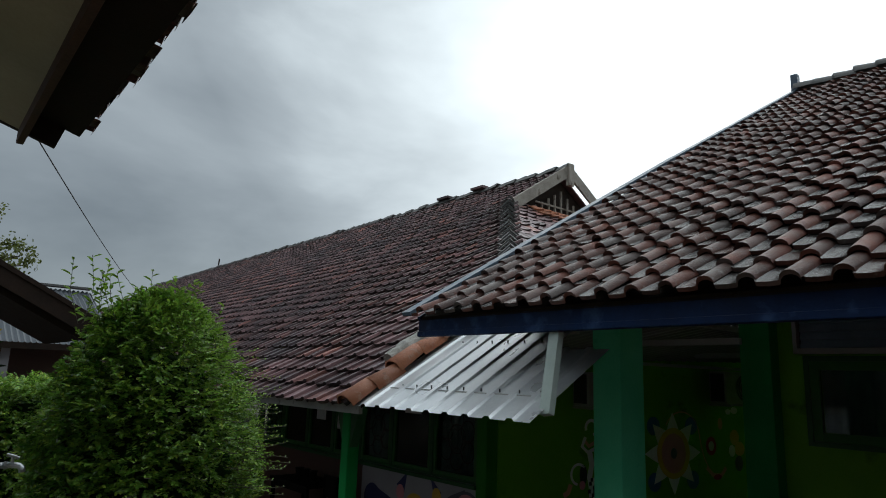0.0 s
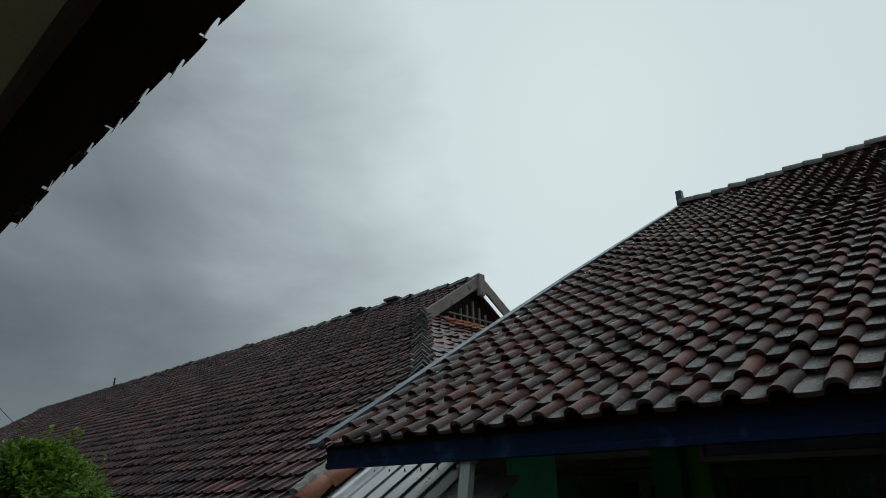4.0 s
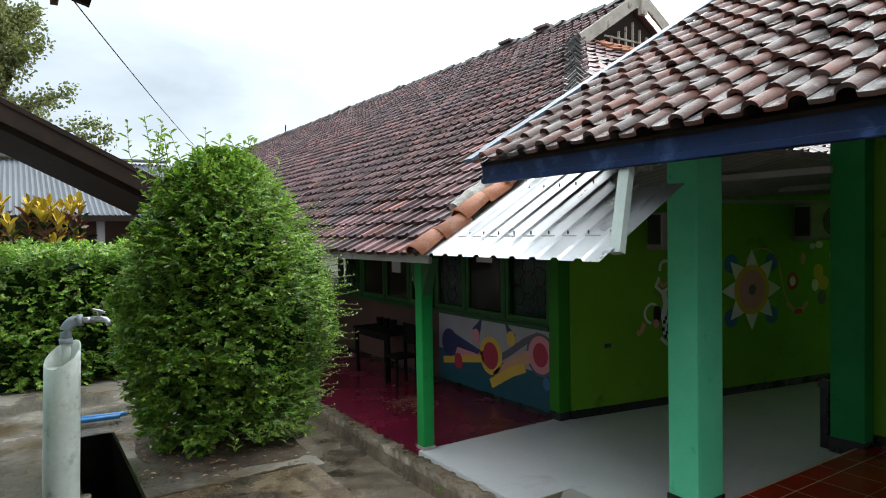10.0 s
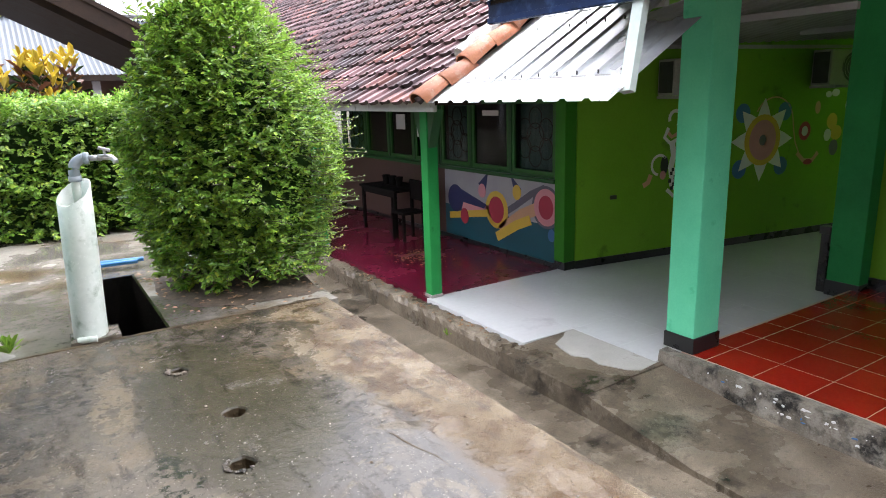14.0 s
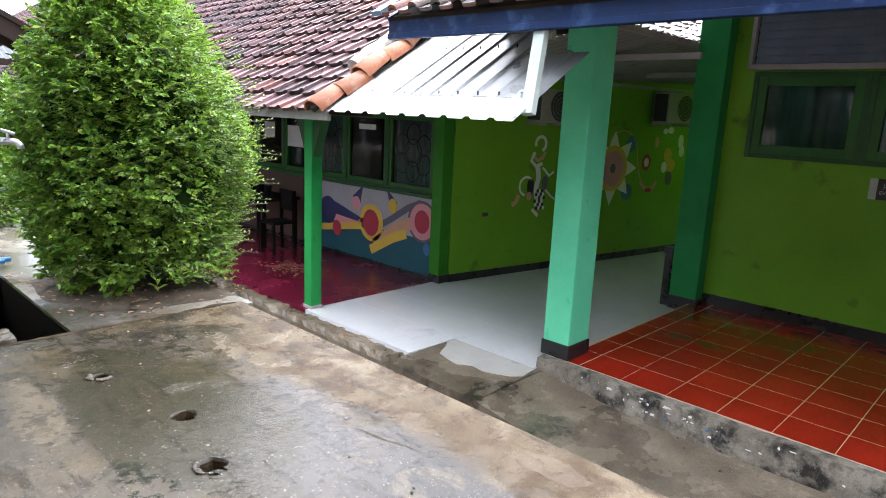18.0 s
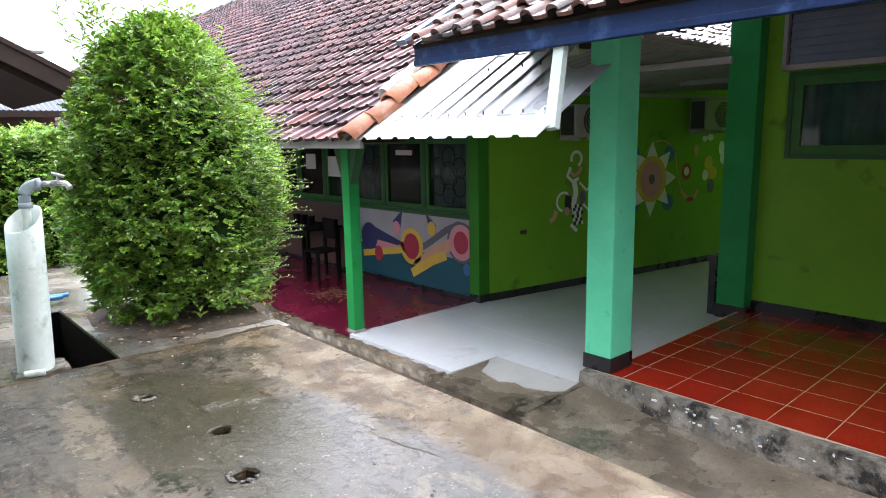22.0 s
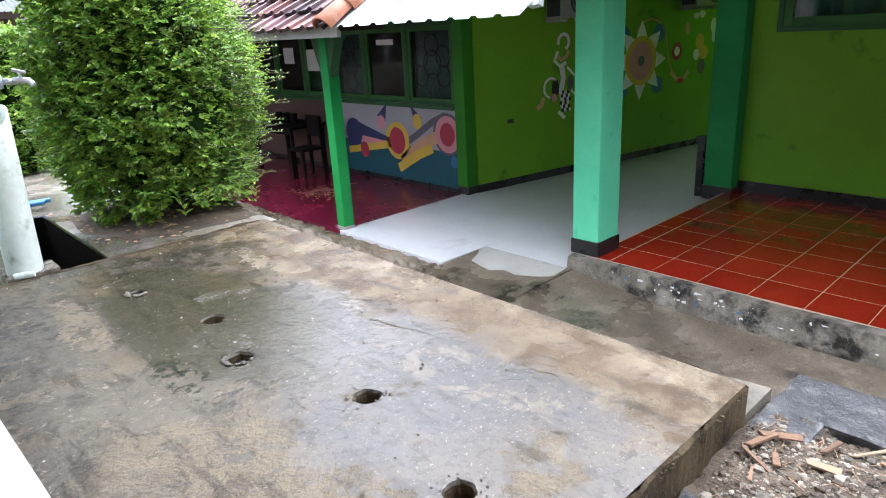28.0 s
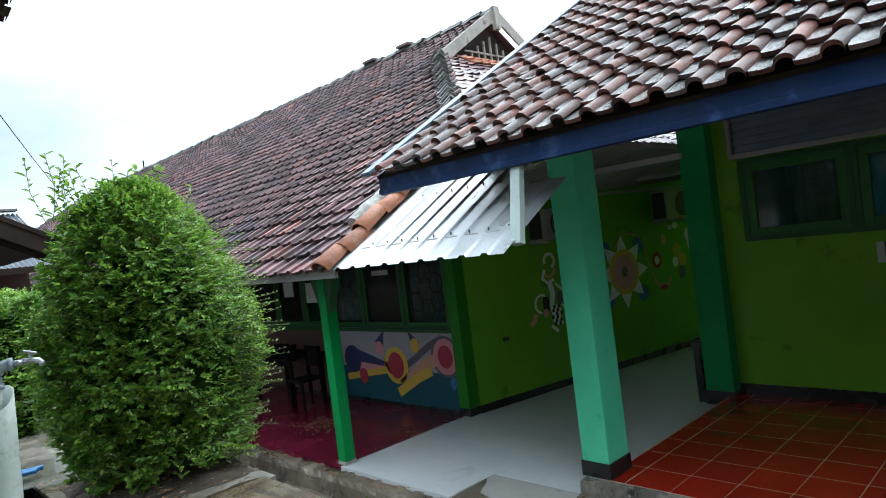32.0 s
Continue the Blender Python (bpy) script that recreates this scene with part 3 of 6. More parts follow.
def thing(name, label, category, at=(0, 0, 0), kind="", group=""):
    """An empty that carries the parts of one thing."""
    ob = new(name)
    ob.location = at
    ob.empty_display_size = 0.1
    return tagged(ob, label, category, group, kind)


def part(name, bm, material, parent, label="", smooth=False):
    """Links a bmesh, given in world coordinates, as one mesh under a thing."""
    me = finish(name, bm, material, smooth)
    ob = new(name, me)
    if parent is not None:
        ob.parent = parent
        off = Vector(parent.location)
        if parent.parent is not None:
            off = off + parent.parent.location
        me.transform(Matrix.Translation(-off))
    if label:
        ob["label"] = label
    return ob


def structure(name, bm, material, label, category, smooth=False):
    return tagged(new(name, finish(name, bm, material, smooth)), label, category, kind="structure")


def box(lo, hi, bevel=0.0, bm=None):
    bm = bm or bmesh.new()
    c, s = [(a + b) / 2 for a, b in zip(lo, hi)], [b - a for a, b in zip(lo, hi)]
    r = bmesh.ops.create_cube(bm, size=1, matrix=Matrix.LocRotScale(c, None, s))
    if bevel:
        edges = {e for v in r["verts"] for e in v.link_edges}
        bmesh.ops.bevel(bm, geom=list(edges), offset=bevel, segments=2, affect="EDGES", profile=0.6)
    return bm


def rough_box(lo, hi, step, amp, seed=0.0, chip=0.0):
    """A worn block: a box cut into cells, its skin pushed about by noise and its upper edges chipped."""
    bm_ = box(lo, hi)
    for ax in range(3):
        n_ = max(1, int((hi[ax] - lo[ax]) / step))
        for i in range(1, n_):
            co, no = [0, 0, 0], [0, 0, 0]
            co[ax], no[ax] = lo[ax] + (hi[ax] - lo[ax]) * i / n_, 1
            bmesh.ops.bisect_plane(bm_, geom=bm_.verts[:] + bm_.edges[:] + bm_.faces[:], plane_co=co, plane_no=no)
    for v in bm_.verts:
        p = v.co + Vector((seed, seed * 0.7, 0))
        k = 0.5 * noise.noise(p * 6.0) + 0.7 * noise.noise(p * 23.0)
        out = Vector([(1 if abs(v.co[a] - hi[a]) < 1e-4 else (-1 if abs(v.co[a] - lo[a]) < 1e-4 else 0)) for a in range(3)])
        edge = sum(abs(c) for c in out) > 1.5 and out.z > 0
        v.co += out * amp * k
        if edge:
            bite = max(0.0, noise.noise(p * 9.0 + Vector((7, 3, 1))) + 0.1)
            v.co -= out * chip * (0.25 + 2.2 * bite)
    return bm_


def beam(a, b, w, h, bm=None, up=(0, 0, 1)):
    """A square bar from a to b."""
    bm = bm or bmesh.new()
    a, b = Vector(a), Vector(b)
    d = (b - a).normalized()
    side = d.cross(Vector(up)).normalized()
    top = side.cross(d)
    v = [bm.verts.new(p + side * x * w / 2 + top * y * h / 2) for p in (a, b) for x, y in ((-1, -1), (1, -1), (1, 1), (-1, 1))]
    for f in ((0, 1, 2, 3), (7, 6, 5, 4), (0, 4, 5, 1), (1, 5, 6, 2), (2, 6, 7, 3), (3, 7, 4, 0)):
        bm.faces.new([v[i] for i in f])
    return bm


def tube(points, radius, seg=10, bm=None, taper=None):
    bm = bm or bmesh.new()
    pts_ = [Vector(p) for p in points]
    rings = []
    for i, p in enumerate(pts_):
        d = (pts_[min(i + 1, len(pts_) - 1)] - pts_[max(i - 1, 0)]).normalized()
        a = d.orthogonal().normalized() if abs(d.z) > 0.99 else d.cross(Vector((0, 0, 1))).normalized()
        b = d.cross(a)
        r = radius if taper is None else radius * (1 + (taper - 1) * i / (len(pts_) - 1))
        rings.append([bm.verts.new(p + (a * math.cos(2 * math.pi * j / seg) + b * math.sin(2 * math.pi * j / seg)) * r) for j in range(seg)])
    for r0, r1 in zip(rings, rings[1:]):
        for j in range(seg):
            bm.faces.new((r0[j], r0[(j + 1) % seg], r1[(j + 1) % seg], r1[j]))
    bm.faces.new(rings[0][::-1])
    bm.faces.new(rings[-1])
    return bm


def prism(poly, axis, lo, hi, bm=None):
    """A flat outline pushed from lo to hi along an axis; the outline is in the two other axes, in order."""
    bm = bm or bmesh.new()

    def at(p, v):
        q = list(p)
        q.insert(axis, v)
        return q
    a = [bm.verts.new(at(p, lo)) for p in poly]
    b = [bm.verts.new(at(p, hi)) for p in poly]
    bm.faces.new(a)
    bm.faces.new(b[::-1])
    for i in range(len(poly)):
        j = (i + 1) % len(poly)
        bm.faces.new((a[i], b[i], b[j], a[j]))
    return bm


def disc(cx, cz, rx, rz, n=28, a0=0.0, a1=360.0):
    return [(cx + rx * math.cos(radians(a0 + (a1 - a0) * i / n)), cz + rz * math.sin(radians(a0 + (a1 - a0) * i / n))) for i in range(n)]


def joined(name, chunks, material, parent=None, smooth=False):
    """One mesh from many (verts, faces) chunks."""
    vs, fs = [], []
    for v, f in chunks:
        o = len(vs)
        vs.extend(v)
        fs.extend([tuple(i + o for i in q) for q in f])
    me = bpy.data.meshes.new(name)
    me.from_pydata(vs, [], fs)
    me.materials.append(M[material])
    if smooth:
        for p in me.polygons:
            p.use_smooth = True
    ob = new(name, me)
    if parent is not None:
        ob.parent = parent
        me.transform(Matrix.Translation(-Vector(parent.location)))
    return ob


rnd = random.Random(7)

# levels: floor of the buildings 0, lower concrete -0.22, upper yard 1.08, terrace of the near house 1.25
YARD, TERRACE, LOW = 1.08, 1.25, -0.32
FLOOR = -0.10                                # white and maroon floors, one small step below the red terrace

def pebble(x, y, z, r, seed):
    g = random.Random(seed)
    vs = [(x + dx * r * g.uniform(0.6, 1.1), y + dy * r * g.uniform(0.6, 1.1), z + dz * r * g.uniform(0.5, 0.9))
          for dx, dy, dz in ((1, 0, 0), (0, 1, 0), (-1, 0, 0), (0, -1, 0), (0.6, 0.6, 0.5), (-0.6, 0.6, 0.6), (-0.6, -0.6, 0.5), (0.6, -0.6, 0.6), (0, 0, 0.9), (0, 0, -0.6))]
    f = [(0, 4, 7), (0, 1, 4), (1, 5, 4), (1, 2, 5), (2, 6, 5), (2, 3, 6), (3, 7, 6), (3, 0, 7), (4, 5, 8), (5, 6, 8), (6, 7, 8), (7, 4, 8),
         (0, 9, 1), (1, 9, 2), (2, 9, 3), (3, 9, 0)]
    return vs, f


def sliver(x, y, z, l, w, a, tilt, seed):
    g = random.Random(seed)
    m = Matrix.Translation((x, y, z)) @ Euler((g.uniform(-.2, .2), tilt, a)).to_matrix().to_4x4()
    h = w * 0.08
    vs = [m @ Vector(p) for p in ((-l / 2, -w * .35, -h), (l / 2, -w * .1, -h), (l / 2 * .8, w * .4, -h), (-l / 2, w * .3, -h), (-l / 2, -w * .3, h), (l * .49, -w * .08, h * .6), (l * .4, w * .35, h), (-l * .46, w * .3, h))]
    return [tuple(v) for v in vs], [(3, 2, 1, 0), (4, 5, 6, 7), (0, 1, 5, 4), (1, 2, 6, 5), (2, 3, 7, 6), (3, 0, 4, 7)]


# ------------------------------------------------------------------ ground and floors
bm = bmesh.new()
bmesh.ops.create_grid(bm, x_segments=40, y_segments=40, size=400, matrix=Matrix.Translation((0, 0, -0.40)))
structure("ground", bm, "earth", "damp brown earth reaching to the horizon", "ground")

# the upper yard, with the sunken pit left open
PIT = (-5.13, -2.67, -4.895, -1.52)
yard = thing("pavement_yard", "wet grey-brown concrete yard on the higher ground", "pavement", kind="structure")
for lo, hi in (((-30, -2.70), (PIT[0], PIT[3])), ((PIT[2], -2.70), (-4.10, PIT[3])), ((PIT[0], -2.70), (PIT[2], PIT[1])), ((-30, PIT[3]), (-4.10, 34))):
    part("paving_slab", box((lo[0], lo[1], -0.40), (hi[0], hi[1], YARD - 0.022), 0.0), "concrete", yard)
pit = thing("drain_pit", "open rectangular drain pit with dark water", "drain", (-5.0, -2.1, 0.7), kind="structure")
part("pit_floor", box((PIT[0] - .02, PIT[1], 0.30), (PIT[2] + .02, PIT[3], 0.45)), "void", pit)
# pit sides near-black: the shade of its depth is their colour
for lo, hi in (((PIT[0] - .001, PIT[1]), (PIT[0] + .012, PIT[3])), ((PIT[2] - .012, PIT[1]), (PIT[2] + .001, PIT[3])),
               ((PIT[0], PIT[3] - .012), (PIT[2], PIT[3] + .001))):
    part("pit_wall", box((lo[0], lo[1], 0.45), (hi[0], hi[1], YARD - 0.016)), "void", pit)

# the slab with its round holes
SLAB = (-5.60, -5.10, -4.17, -2.70)
HOLES = [(-4.97, -3.22, 0.030), (-4.885, -3.67, 0.034), (-4.955, -3.99, 0.034), (-4.83, -4.435, 0.031), (-4.92, -4.855, 0.031)]
slab = thing("concrete_slab", "wet worn concrete cover slab with a row of round holes", "concrete slab", (-4.9, -3.9, YARD), kind="structure")
bm = bmesh.new()
cuts = [SLAB[3]] + [(a[1] + b[1]) / 2 for a, b in zip(HOLES, HOLES[1:])] + [SLAB[1]]
for (hx, hy, hr), y1, y0 in zip(HOLES, cuts, cuts[1:]):
    corner = [(SLAB[0], y0), (SLAB[2], y0), (SLAB[2], y1), (SLAB[0], y1)]
    angles = sorted([math.atan2(c[1] - hy, c[0] - hx) % (2 * math.pi) for c in corner] + [2 * math.pi * i / 24 for i in range(24)])
    rings = [[], [], [], []]
    for a in angles:
        ca, sa = math.cos(a), math.sin(a)
        k = min([((SLAB[2] if ca > 0 else SLAB[0]) - hx) / ca if abs(ca) > 1e-9 else 9e9, ((y1 if sa > 0 else y0) - hy) / sa if abs(sa) > 1e-9 else 9e9])
        r = hr * (1 + 0.16 * noise.noise((hx * 9 + ca * 1.6, hy * 9 + sa * 1.6, 0)))
        rings[0].append(bm.verts.new((hx + ca * k, hy + sa * k, YARD)))
        rings[1].append(bm.verts.new((hx + ca * r * 1.16, hy + sa * r * 1.16, YARD)))
        rings[2].append(bm.verts.new((hx + ca * r, hy + sa * r, YARD - 0.004 - 0.004 * rnd.random())))
        rings[3].append(bm.verts.new((hx + ca * r * 0.96, hy + sa * r * 0.96, YARD - 0.12)))
    for r0, r1 in zip(rings, rings[1:3]):
        for i in range(len(angles)):
            j = (i + 1) % len(angles)
            bm.faces.new((r0[i], r0[j], r1[j], r1[i]))
    # hole sides get a dark colour in place of the shade inside
    wall_bm = bmesh.new()
    deep = [[wall_bm.verts.new(v.co) for v in r] for r in rings[2:]]
    for i in range(len(angles)):
        j = (i + 1) % len(angles)
        wall_bm.faces.new((deep[0][i], deep[0][j], deep[1][j], deep[1][i]))
    part("hole_wall", wall_bm, "moss_edge", slab, "side of the hole, coloured dark for its shade")
bmesh.ops.remove_doubles(bm, verts=bm.verts[:], dist=0.0005)
part("slab_top", bm, "slab", slab)
# the worn rim of the slab, chipped along its end
bm = bmesh.new()
rim = [(SLAB[2], SLAB[3])] + [(SLAB[2] + 0.006 * noise.noise((0, i * 0.31, 3)), SLAB[3] + (SLAB[1] - SLAB[3]) * i / 70) for i in range(1, 70)] + [(SLAB[2], SLAB[1])]
rim += [(SLAB[2] + (SLAB[0] - SLAB[2]) * i / 90, SLAB[1] + 0.010 * noise.noise((i * 0.17, 0, 5)) + 0.004 * noise.noise((i * 0.9, 0, 8))) for i in range(1, 90)] + [(SLAB[0], SLAB[1])]
top = [bm.verts.new((x, y, YARD)) for x, y in rim]
mid = [bm.verts.new((x + 0.004, y - 0.006 - 0.006 * noise.noise((x * 9, y * 9, 1)), YARD - 0.010 - 0.006 * noise.noise((x * 21, y * 21, 2)))) for x, y in rim]
low = [bm.verts.new((x + 0.004, y - 0.004, YARD - 0.13)) for x, y in rim]
for r0, r1 in ((top, mid), (mid, low)):
    for i in range(len(rim) - 1):
        bm.faces.new((r0[i], r0[i + 1], r1[i + 1], r1[i]))
part("slab_edge", bm, "moss_edge", slab, "mossy brown broken edge")
part("ledge", prism([(-4.175, -4.20), (-4.175, -5.10), (-3.985, -5.10), (-4.005, -4.98), (-4.06, -4.55)], 2, -0.4, 0.985), "concrete", slab, "pale cement ledge below the slab")
part("slab_base", box((SLAB[0], SLAB[1] + 0.03, -0.40), (SLAB[2] - 0.03, SLAB[3], YARD - 0.125)), "moss_edge", slab)
for hx, hy, hr in HOLES:
    # near-black plate ends the hole, its colour standing for depth
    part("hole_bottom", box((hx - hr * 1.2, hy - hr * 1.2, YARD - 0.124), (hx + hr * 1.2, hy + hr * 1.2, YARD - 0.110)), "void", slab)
    g = random.Random(int(hy * 100))
    crumbs = []
    for i in range(26):
        a, r = g.uniform(0, 6.28), hr * g.uniform(1.05, 1.9)
        crumbs.append(pebble(hx + r * math.cos(a), hy + r * math.sin(a), YARD + 0.001, g.choice((0.002, 0.003, 0.004)), i + int(hx * 1000)))
    tagged(joined("broken_rim", crumbs, "slab", slab), kind="stuff")
g = random.Random(76)
for a, b in (((-4.60, -3.70), (-4.47, -4.50)), ((-4.47, -4.50), (-4.44, -4.86)), ((-5.02, -3.05), (-4.62, -3.42)), ((-5.36, -4.55), (-5.08, -4.85))):
    a, b = Vector((*a, YARD)), Vector((*b, YARD))
    side = (b - a).cross(Vector((0, 0, 1))).normalized()
    bm = bmesh.new()
    last = None
    for i in range(29):
        t = i / 28
        c = a.lerp(b, t) + side * (0.03 * noise.noise((t * 4, a.x * 7, 0)) + 0.012 * noise.noise((t * 17, a.y * 5, 2)))
        w = (0.0006 + 0.0028 * max(0.0, noise.noise((t * 9, a.x, 4)) + 0.25)) * math.sin(math.pi * (0.04 + 0.92 * t))
        pair = [bm.verts.new(c + side * w + Vector((0, 0, 0.0007))), bm.verts.new(c - side * w + Vector((0, 0, 0.0007)))]
        if last:
            bm.faces.new((last[0], last[1], pair[1], pair[0]))
        last = pair
    part("crack", bm, "moss_edge", slab, "thin dark crack")
part("seam", rough_box((-5.48, -2.715, YARD - 0.02), (-4.20, -2.695, YARD + 0.0025), 0.02, 0.006, 4.0), "moss_edge", slab, "dark strip along the joint")
g = random.Random(77)
crumbs = []
for i in range(150):
    x = g.uniform(-4.72, -4.3) if i % 2 else g.uniform(SLAB[0], SLAB[2])
    crumbs.append(pebble(x, SLAB[1] + g.uniform(-0.012, 0.02 if i % 2 else 0.006), YARD - g.uniform(0.010, 0.028), g.choice((0.003, 0.005, 0.007)), 5000 + i))
tagged(joined("crumbled_edge", crumbs, "moss_edge", slab), kind="stuff")

# lower concrete between the yard and the buildings
structure("pavement_lower", box((-4.25, -9.0, -0.6), (-1.28, 34, LOW)), "concrete_dirty", "dirty wet concrete strip below the terrace edge", "pavement")
structure("curb_far", box((-2.12, 6.0, -0.6), (-1.905, 34, FLOOR - 0.012), 0.015), "concrete_dirty", "worn concrete curb along the veranda floor", "curb")
structure("curb", rough_box((-2.12, -1.50, -0.6), (-1.905, 6.0, FLOOR - 0.012), 0.05, 0.012, 2.0, 0.034), "concrete_dirty", "worn dirty concrete curb along the veranda floor", "curb")
bm = prism([(-2.13, -0.6), (-1.25, -0.6), (-1.25, FLOOR - 0.006), (-1.75, FLOOR - 0.012), (-2.13, FLOOR - 0.03)], 1, -2.52, -1.50)
structure("step", bm, "concrete_dirty", "low wet concrete step before the white floor", "step")
skim_edge = [(-1.27, -1.515), (-1.27, -2.47), (-1.52, -2.50), (-1.60, -2.43), (-1.66, -2.30), (-1.70, -2.22), (-1.67, -2.08), (-1.75, -1.96), (-1.72, -1.82), (-1.68, -1.69), (-1.50, -1.60), (-1.40, -1.515)]
bm = prism(skim_edge, 2, FLOOR - 0.03, FLOOR - 0.003)
structure("trim_cement", bm, "skim", "pale cement skim on the step beside the white floor", "trim")
bm = bmesh.new()
nx, ny = 10, 40
grid = [[bm.verts.new((-2.13 + 0.86 * i / nx, -2.521 - 4.0 * j / ny,
                       FLOOR - 0.02 - 0.015 * (1 - i / nx) - 0.11 * min(1, j / 9) - 0.03 * (1 - i / nx) * min(1, j / 9) + 0.006 * noise.noise((i * 0.6, j * 0.6, 2)))) for i in range(nx + 1)] for j in range(ny + 1)]
for j in range(ny):
    for i in range(nx):
        bm.faces.new((grid[j][i], grid[j][i + 1], grid[j + 1][i + 1], grid[j + 1][i]))
foot = [bm.verts.new((v.co.x, v.co.y, -0.6)) for v in (r[0] for r in grid)]
for j in range(ny):
    bm.faces.new((grid[j][0], grid[j + 1][0], foot[j + 1], foot[j]))
structure("ramp", bm, "concrete_dirty", "worn wet concrete ramp along the terrace", "ramp")
structure("terrace_edge", rough_box((-1.275, -7.0, -0.6), (-1.17, -2.46, -0.004), 0.05, 0.004, 5.0, 0.004), "terrace_edge", "stained concrete edge of the red-tiled terrace", "curb")

floor_white = thing("floor_white", "glossy white tiled passage floor", "floor", (0, -1.3, 0), kind="structure")
for i in range(15):
    for j in range(5):
        x0, y1 = -1.905 + 0.6 * i, 0.10 - 0.54 * j
        y0 = max(y1 - 0.54, -2.455)
        if i == 0 and j > 2:
            continue
        part("tile", box((x0 + 0.0008, y0 + 0.0008, FLOOR - 0.05), (x0 + 0.5992, y1 - 0.0008, FLOOR)), "white_floor", floor_white)
structure("floor_base", box((-1.90, -2.60, -0.60), (7.5, 14.0, FLOOR - 0.051)), "grout", "mortar bed under the floor tiles", "floor")
structure("terrace_base", box((-1.17, -9.0, -0.60), (1.65, -2.60, -0.051)), "grout", "mortar bed under the terrace", "floor")
floor_purple = thing("floor_maroon", "wet maroon tiled veranda floor", "floor", (-1, 6, 0), kind="structure")
for i in range(5):
    for j in range(24):
        x0, y0 = -1.905 + 0.40 * i, 0.104 + 0.40 * j
        part("tile", box((x0 + 0.0015, y0 + 0.0015, FLOOR - 0.05), (x0 + 0.3985, y0 + 0.3985, FLOOR - 0.002)), "purple_floor", floor_purple)
floor_red = thing("floor_red", "red glazed tiles with pale joints on the terrace", "floor", (0, -5, 0), kind="structure")
part("joint_bed", box((-1.17, -9.0, -0.05), (1.65, -2.60, -0.0015)), "red_joint", floor_red)
red_me = finish("tile", box((-0.1835, -0.1875, -0.02), (0.1835, 0.1875, 0.0)), "red_tile")
for i in range(8):
    for j in range(17):
        ob = new("tile", red_me)
        ob.parent = floor_red
        ob.location = (-0.983 + 0.375 * i, (-2.72 if j == 0 else -2.63 - 0.38 * j) + 5, 0)
        if j == 0:
            ob.scale = (1, 0.5, 1)

terrace = thing("floor_terrace", "cream glazed tiles edging the near terrace", "floor", (-5.535, -4.27, TERRACE), kind="structure")
terrace.rotation_euler = (0, 0, radians(1.72))      # its edge runs a little askew to the slab
part("bed", box((-9.0, -9.5, -0.4), (-5.543, -2.30, TERRACE - 0.006)), "black_plaster", terrace)
cream_me = finish("tile", box((-0.2535, -0.2535, -0.012), (0.2535, 0.2535, 0.0), 0.003), "cream")
for i in range(5):
    for j in range(13):
        ob = new("tile", cream_me)
        ob.parent = terrace
        ob.location = (-0.2535 - 0.51 * i, 1.515 - 0.51 * j, 0.0)

def soil_z(x, y):
    return 0.945 + 0.03 * math.exp(-((x + 4.25) ** 2 + (y + 5.20) ** 2) / 0.03) + 0.018 * noise.noise((x * 9, y * 9, 1.0)) + 0.010 * noise.noise((x * 28, y * 28, 3.0))


# planting bed filled with rubble beside the slab
bed = thing("planting_bed", "dark-plastered bed filled with rubble and wood chips", "planting bed", (-4.2, -5.7, 0.9))
for lo, hi in (((-4.645, -6.6), (-4.49, -5.115)), ((-4.17, -5.25), (-4.04, -5.11)), ((-4.05, -6.6), (-3.82, -5.11))):
    part("bed_wall", rough_box((lo[0], lo[1], 0.55), (hi[0], hi[1], 0.97), 0.022, 0.009, lo[0], 0.010), "black_plaster", bed)
    part("bed_footing", box((lo[0] + 0.02, lo[1], LOW), (hi[0] - 0.02, hi[1] - 0.02, 0.56)), "moss_edge", bed)
bm = bmesh.new()
bmesh.ops.create_grid(bm, x_segments=50, y_segments=110, size=0.5, matrix=Matrix.LocRotScale((-4.22, -5.85, 0.94), None, (0.56, 1.5, 1)))
for v in bm.verts:
    v.co.z = soil_z(v.co.x, v.co.y)
part("soil", bm, "soil", bed)


ch = []
for i in range(9000):
    x, y = rnd.uniform(-4.47, -3.98), rnd.uniform(-6.5, -5.13)
    ch.append(pebble(x, y, soil_z(x, y), rnd.choice((0.002, 0.003, 0.003, 0.004, 0.004, 0.005, 0.006, 0.008)) * (2.2 if i % 40 == 0 else 1), i))
tagged(joined("gravel", ch, "rubble", bed), kind="stuff")
for i in range(30):
    x, y = rnd.uniform(-4.45, -4.0), rnd.uniform(-6.3, -5.16)
    vs, f = sliver(0, 0, 0, rnd.choice((0.025, 0.03, 0.04, 0.05, 0.09)), rnd.uniform(0.012, 0.032), 0, 0, i)
    ob = joined("wood_chip", [(vs, f)], "chip")
    ob.matrix_world = pose(x, y, soil_z(x, y) + 0.012, rnd.uniform(-14, 14), rnd.uniform(-14, 14), rnd.uniform(0, 360))
    tagged(ob, "broken piece of wood lying in the rubble", "wood chip", "wood chips in the bed")
for x, y, l, w, a, t_ in ((-4.24, -5.17, 0.085, 0.034, 150, 12), (-4.20, -5.20, 0.10, 0.030, 125, -10), (-4.27, -5.22, 0.06, 0.028, 20, 8), (-4.13, -5.29, 0.07, 0.026, 160, 6),
                           (-4.09, -5.36, 0.095, 0.020, 140, 5), (-4.22, -5.30, 0.075, 0.036, 100, -9), (-4.36, -5.20, 0.06, 0.012, 15, 4), (-4.05, -5.42, 0.06, 0.03, 70, 14)):
    ob = joined("bark_piece", [sliver(0, 0, 0, l, w, 0, 0, int(l * 1000))], "chip")
    ob.matrix_world = pose(x, y, soil_z(x, y) + 0.014, t_, t_ * 0.7, a)
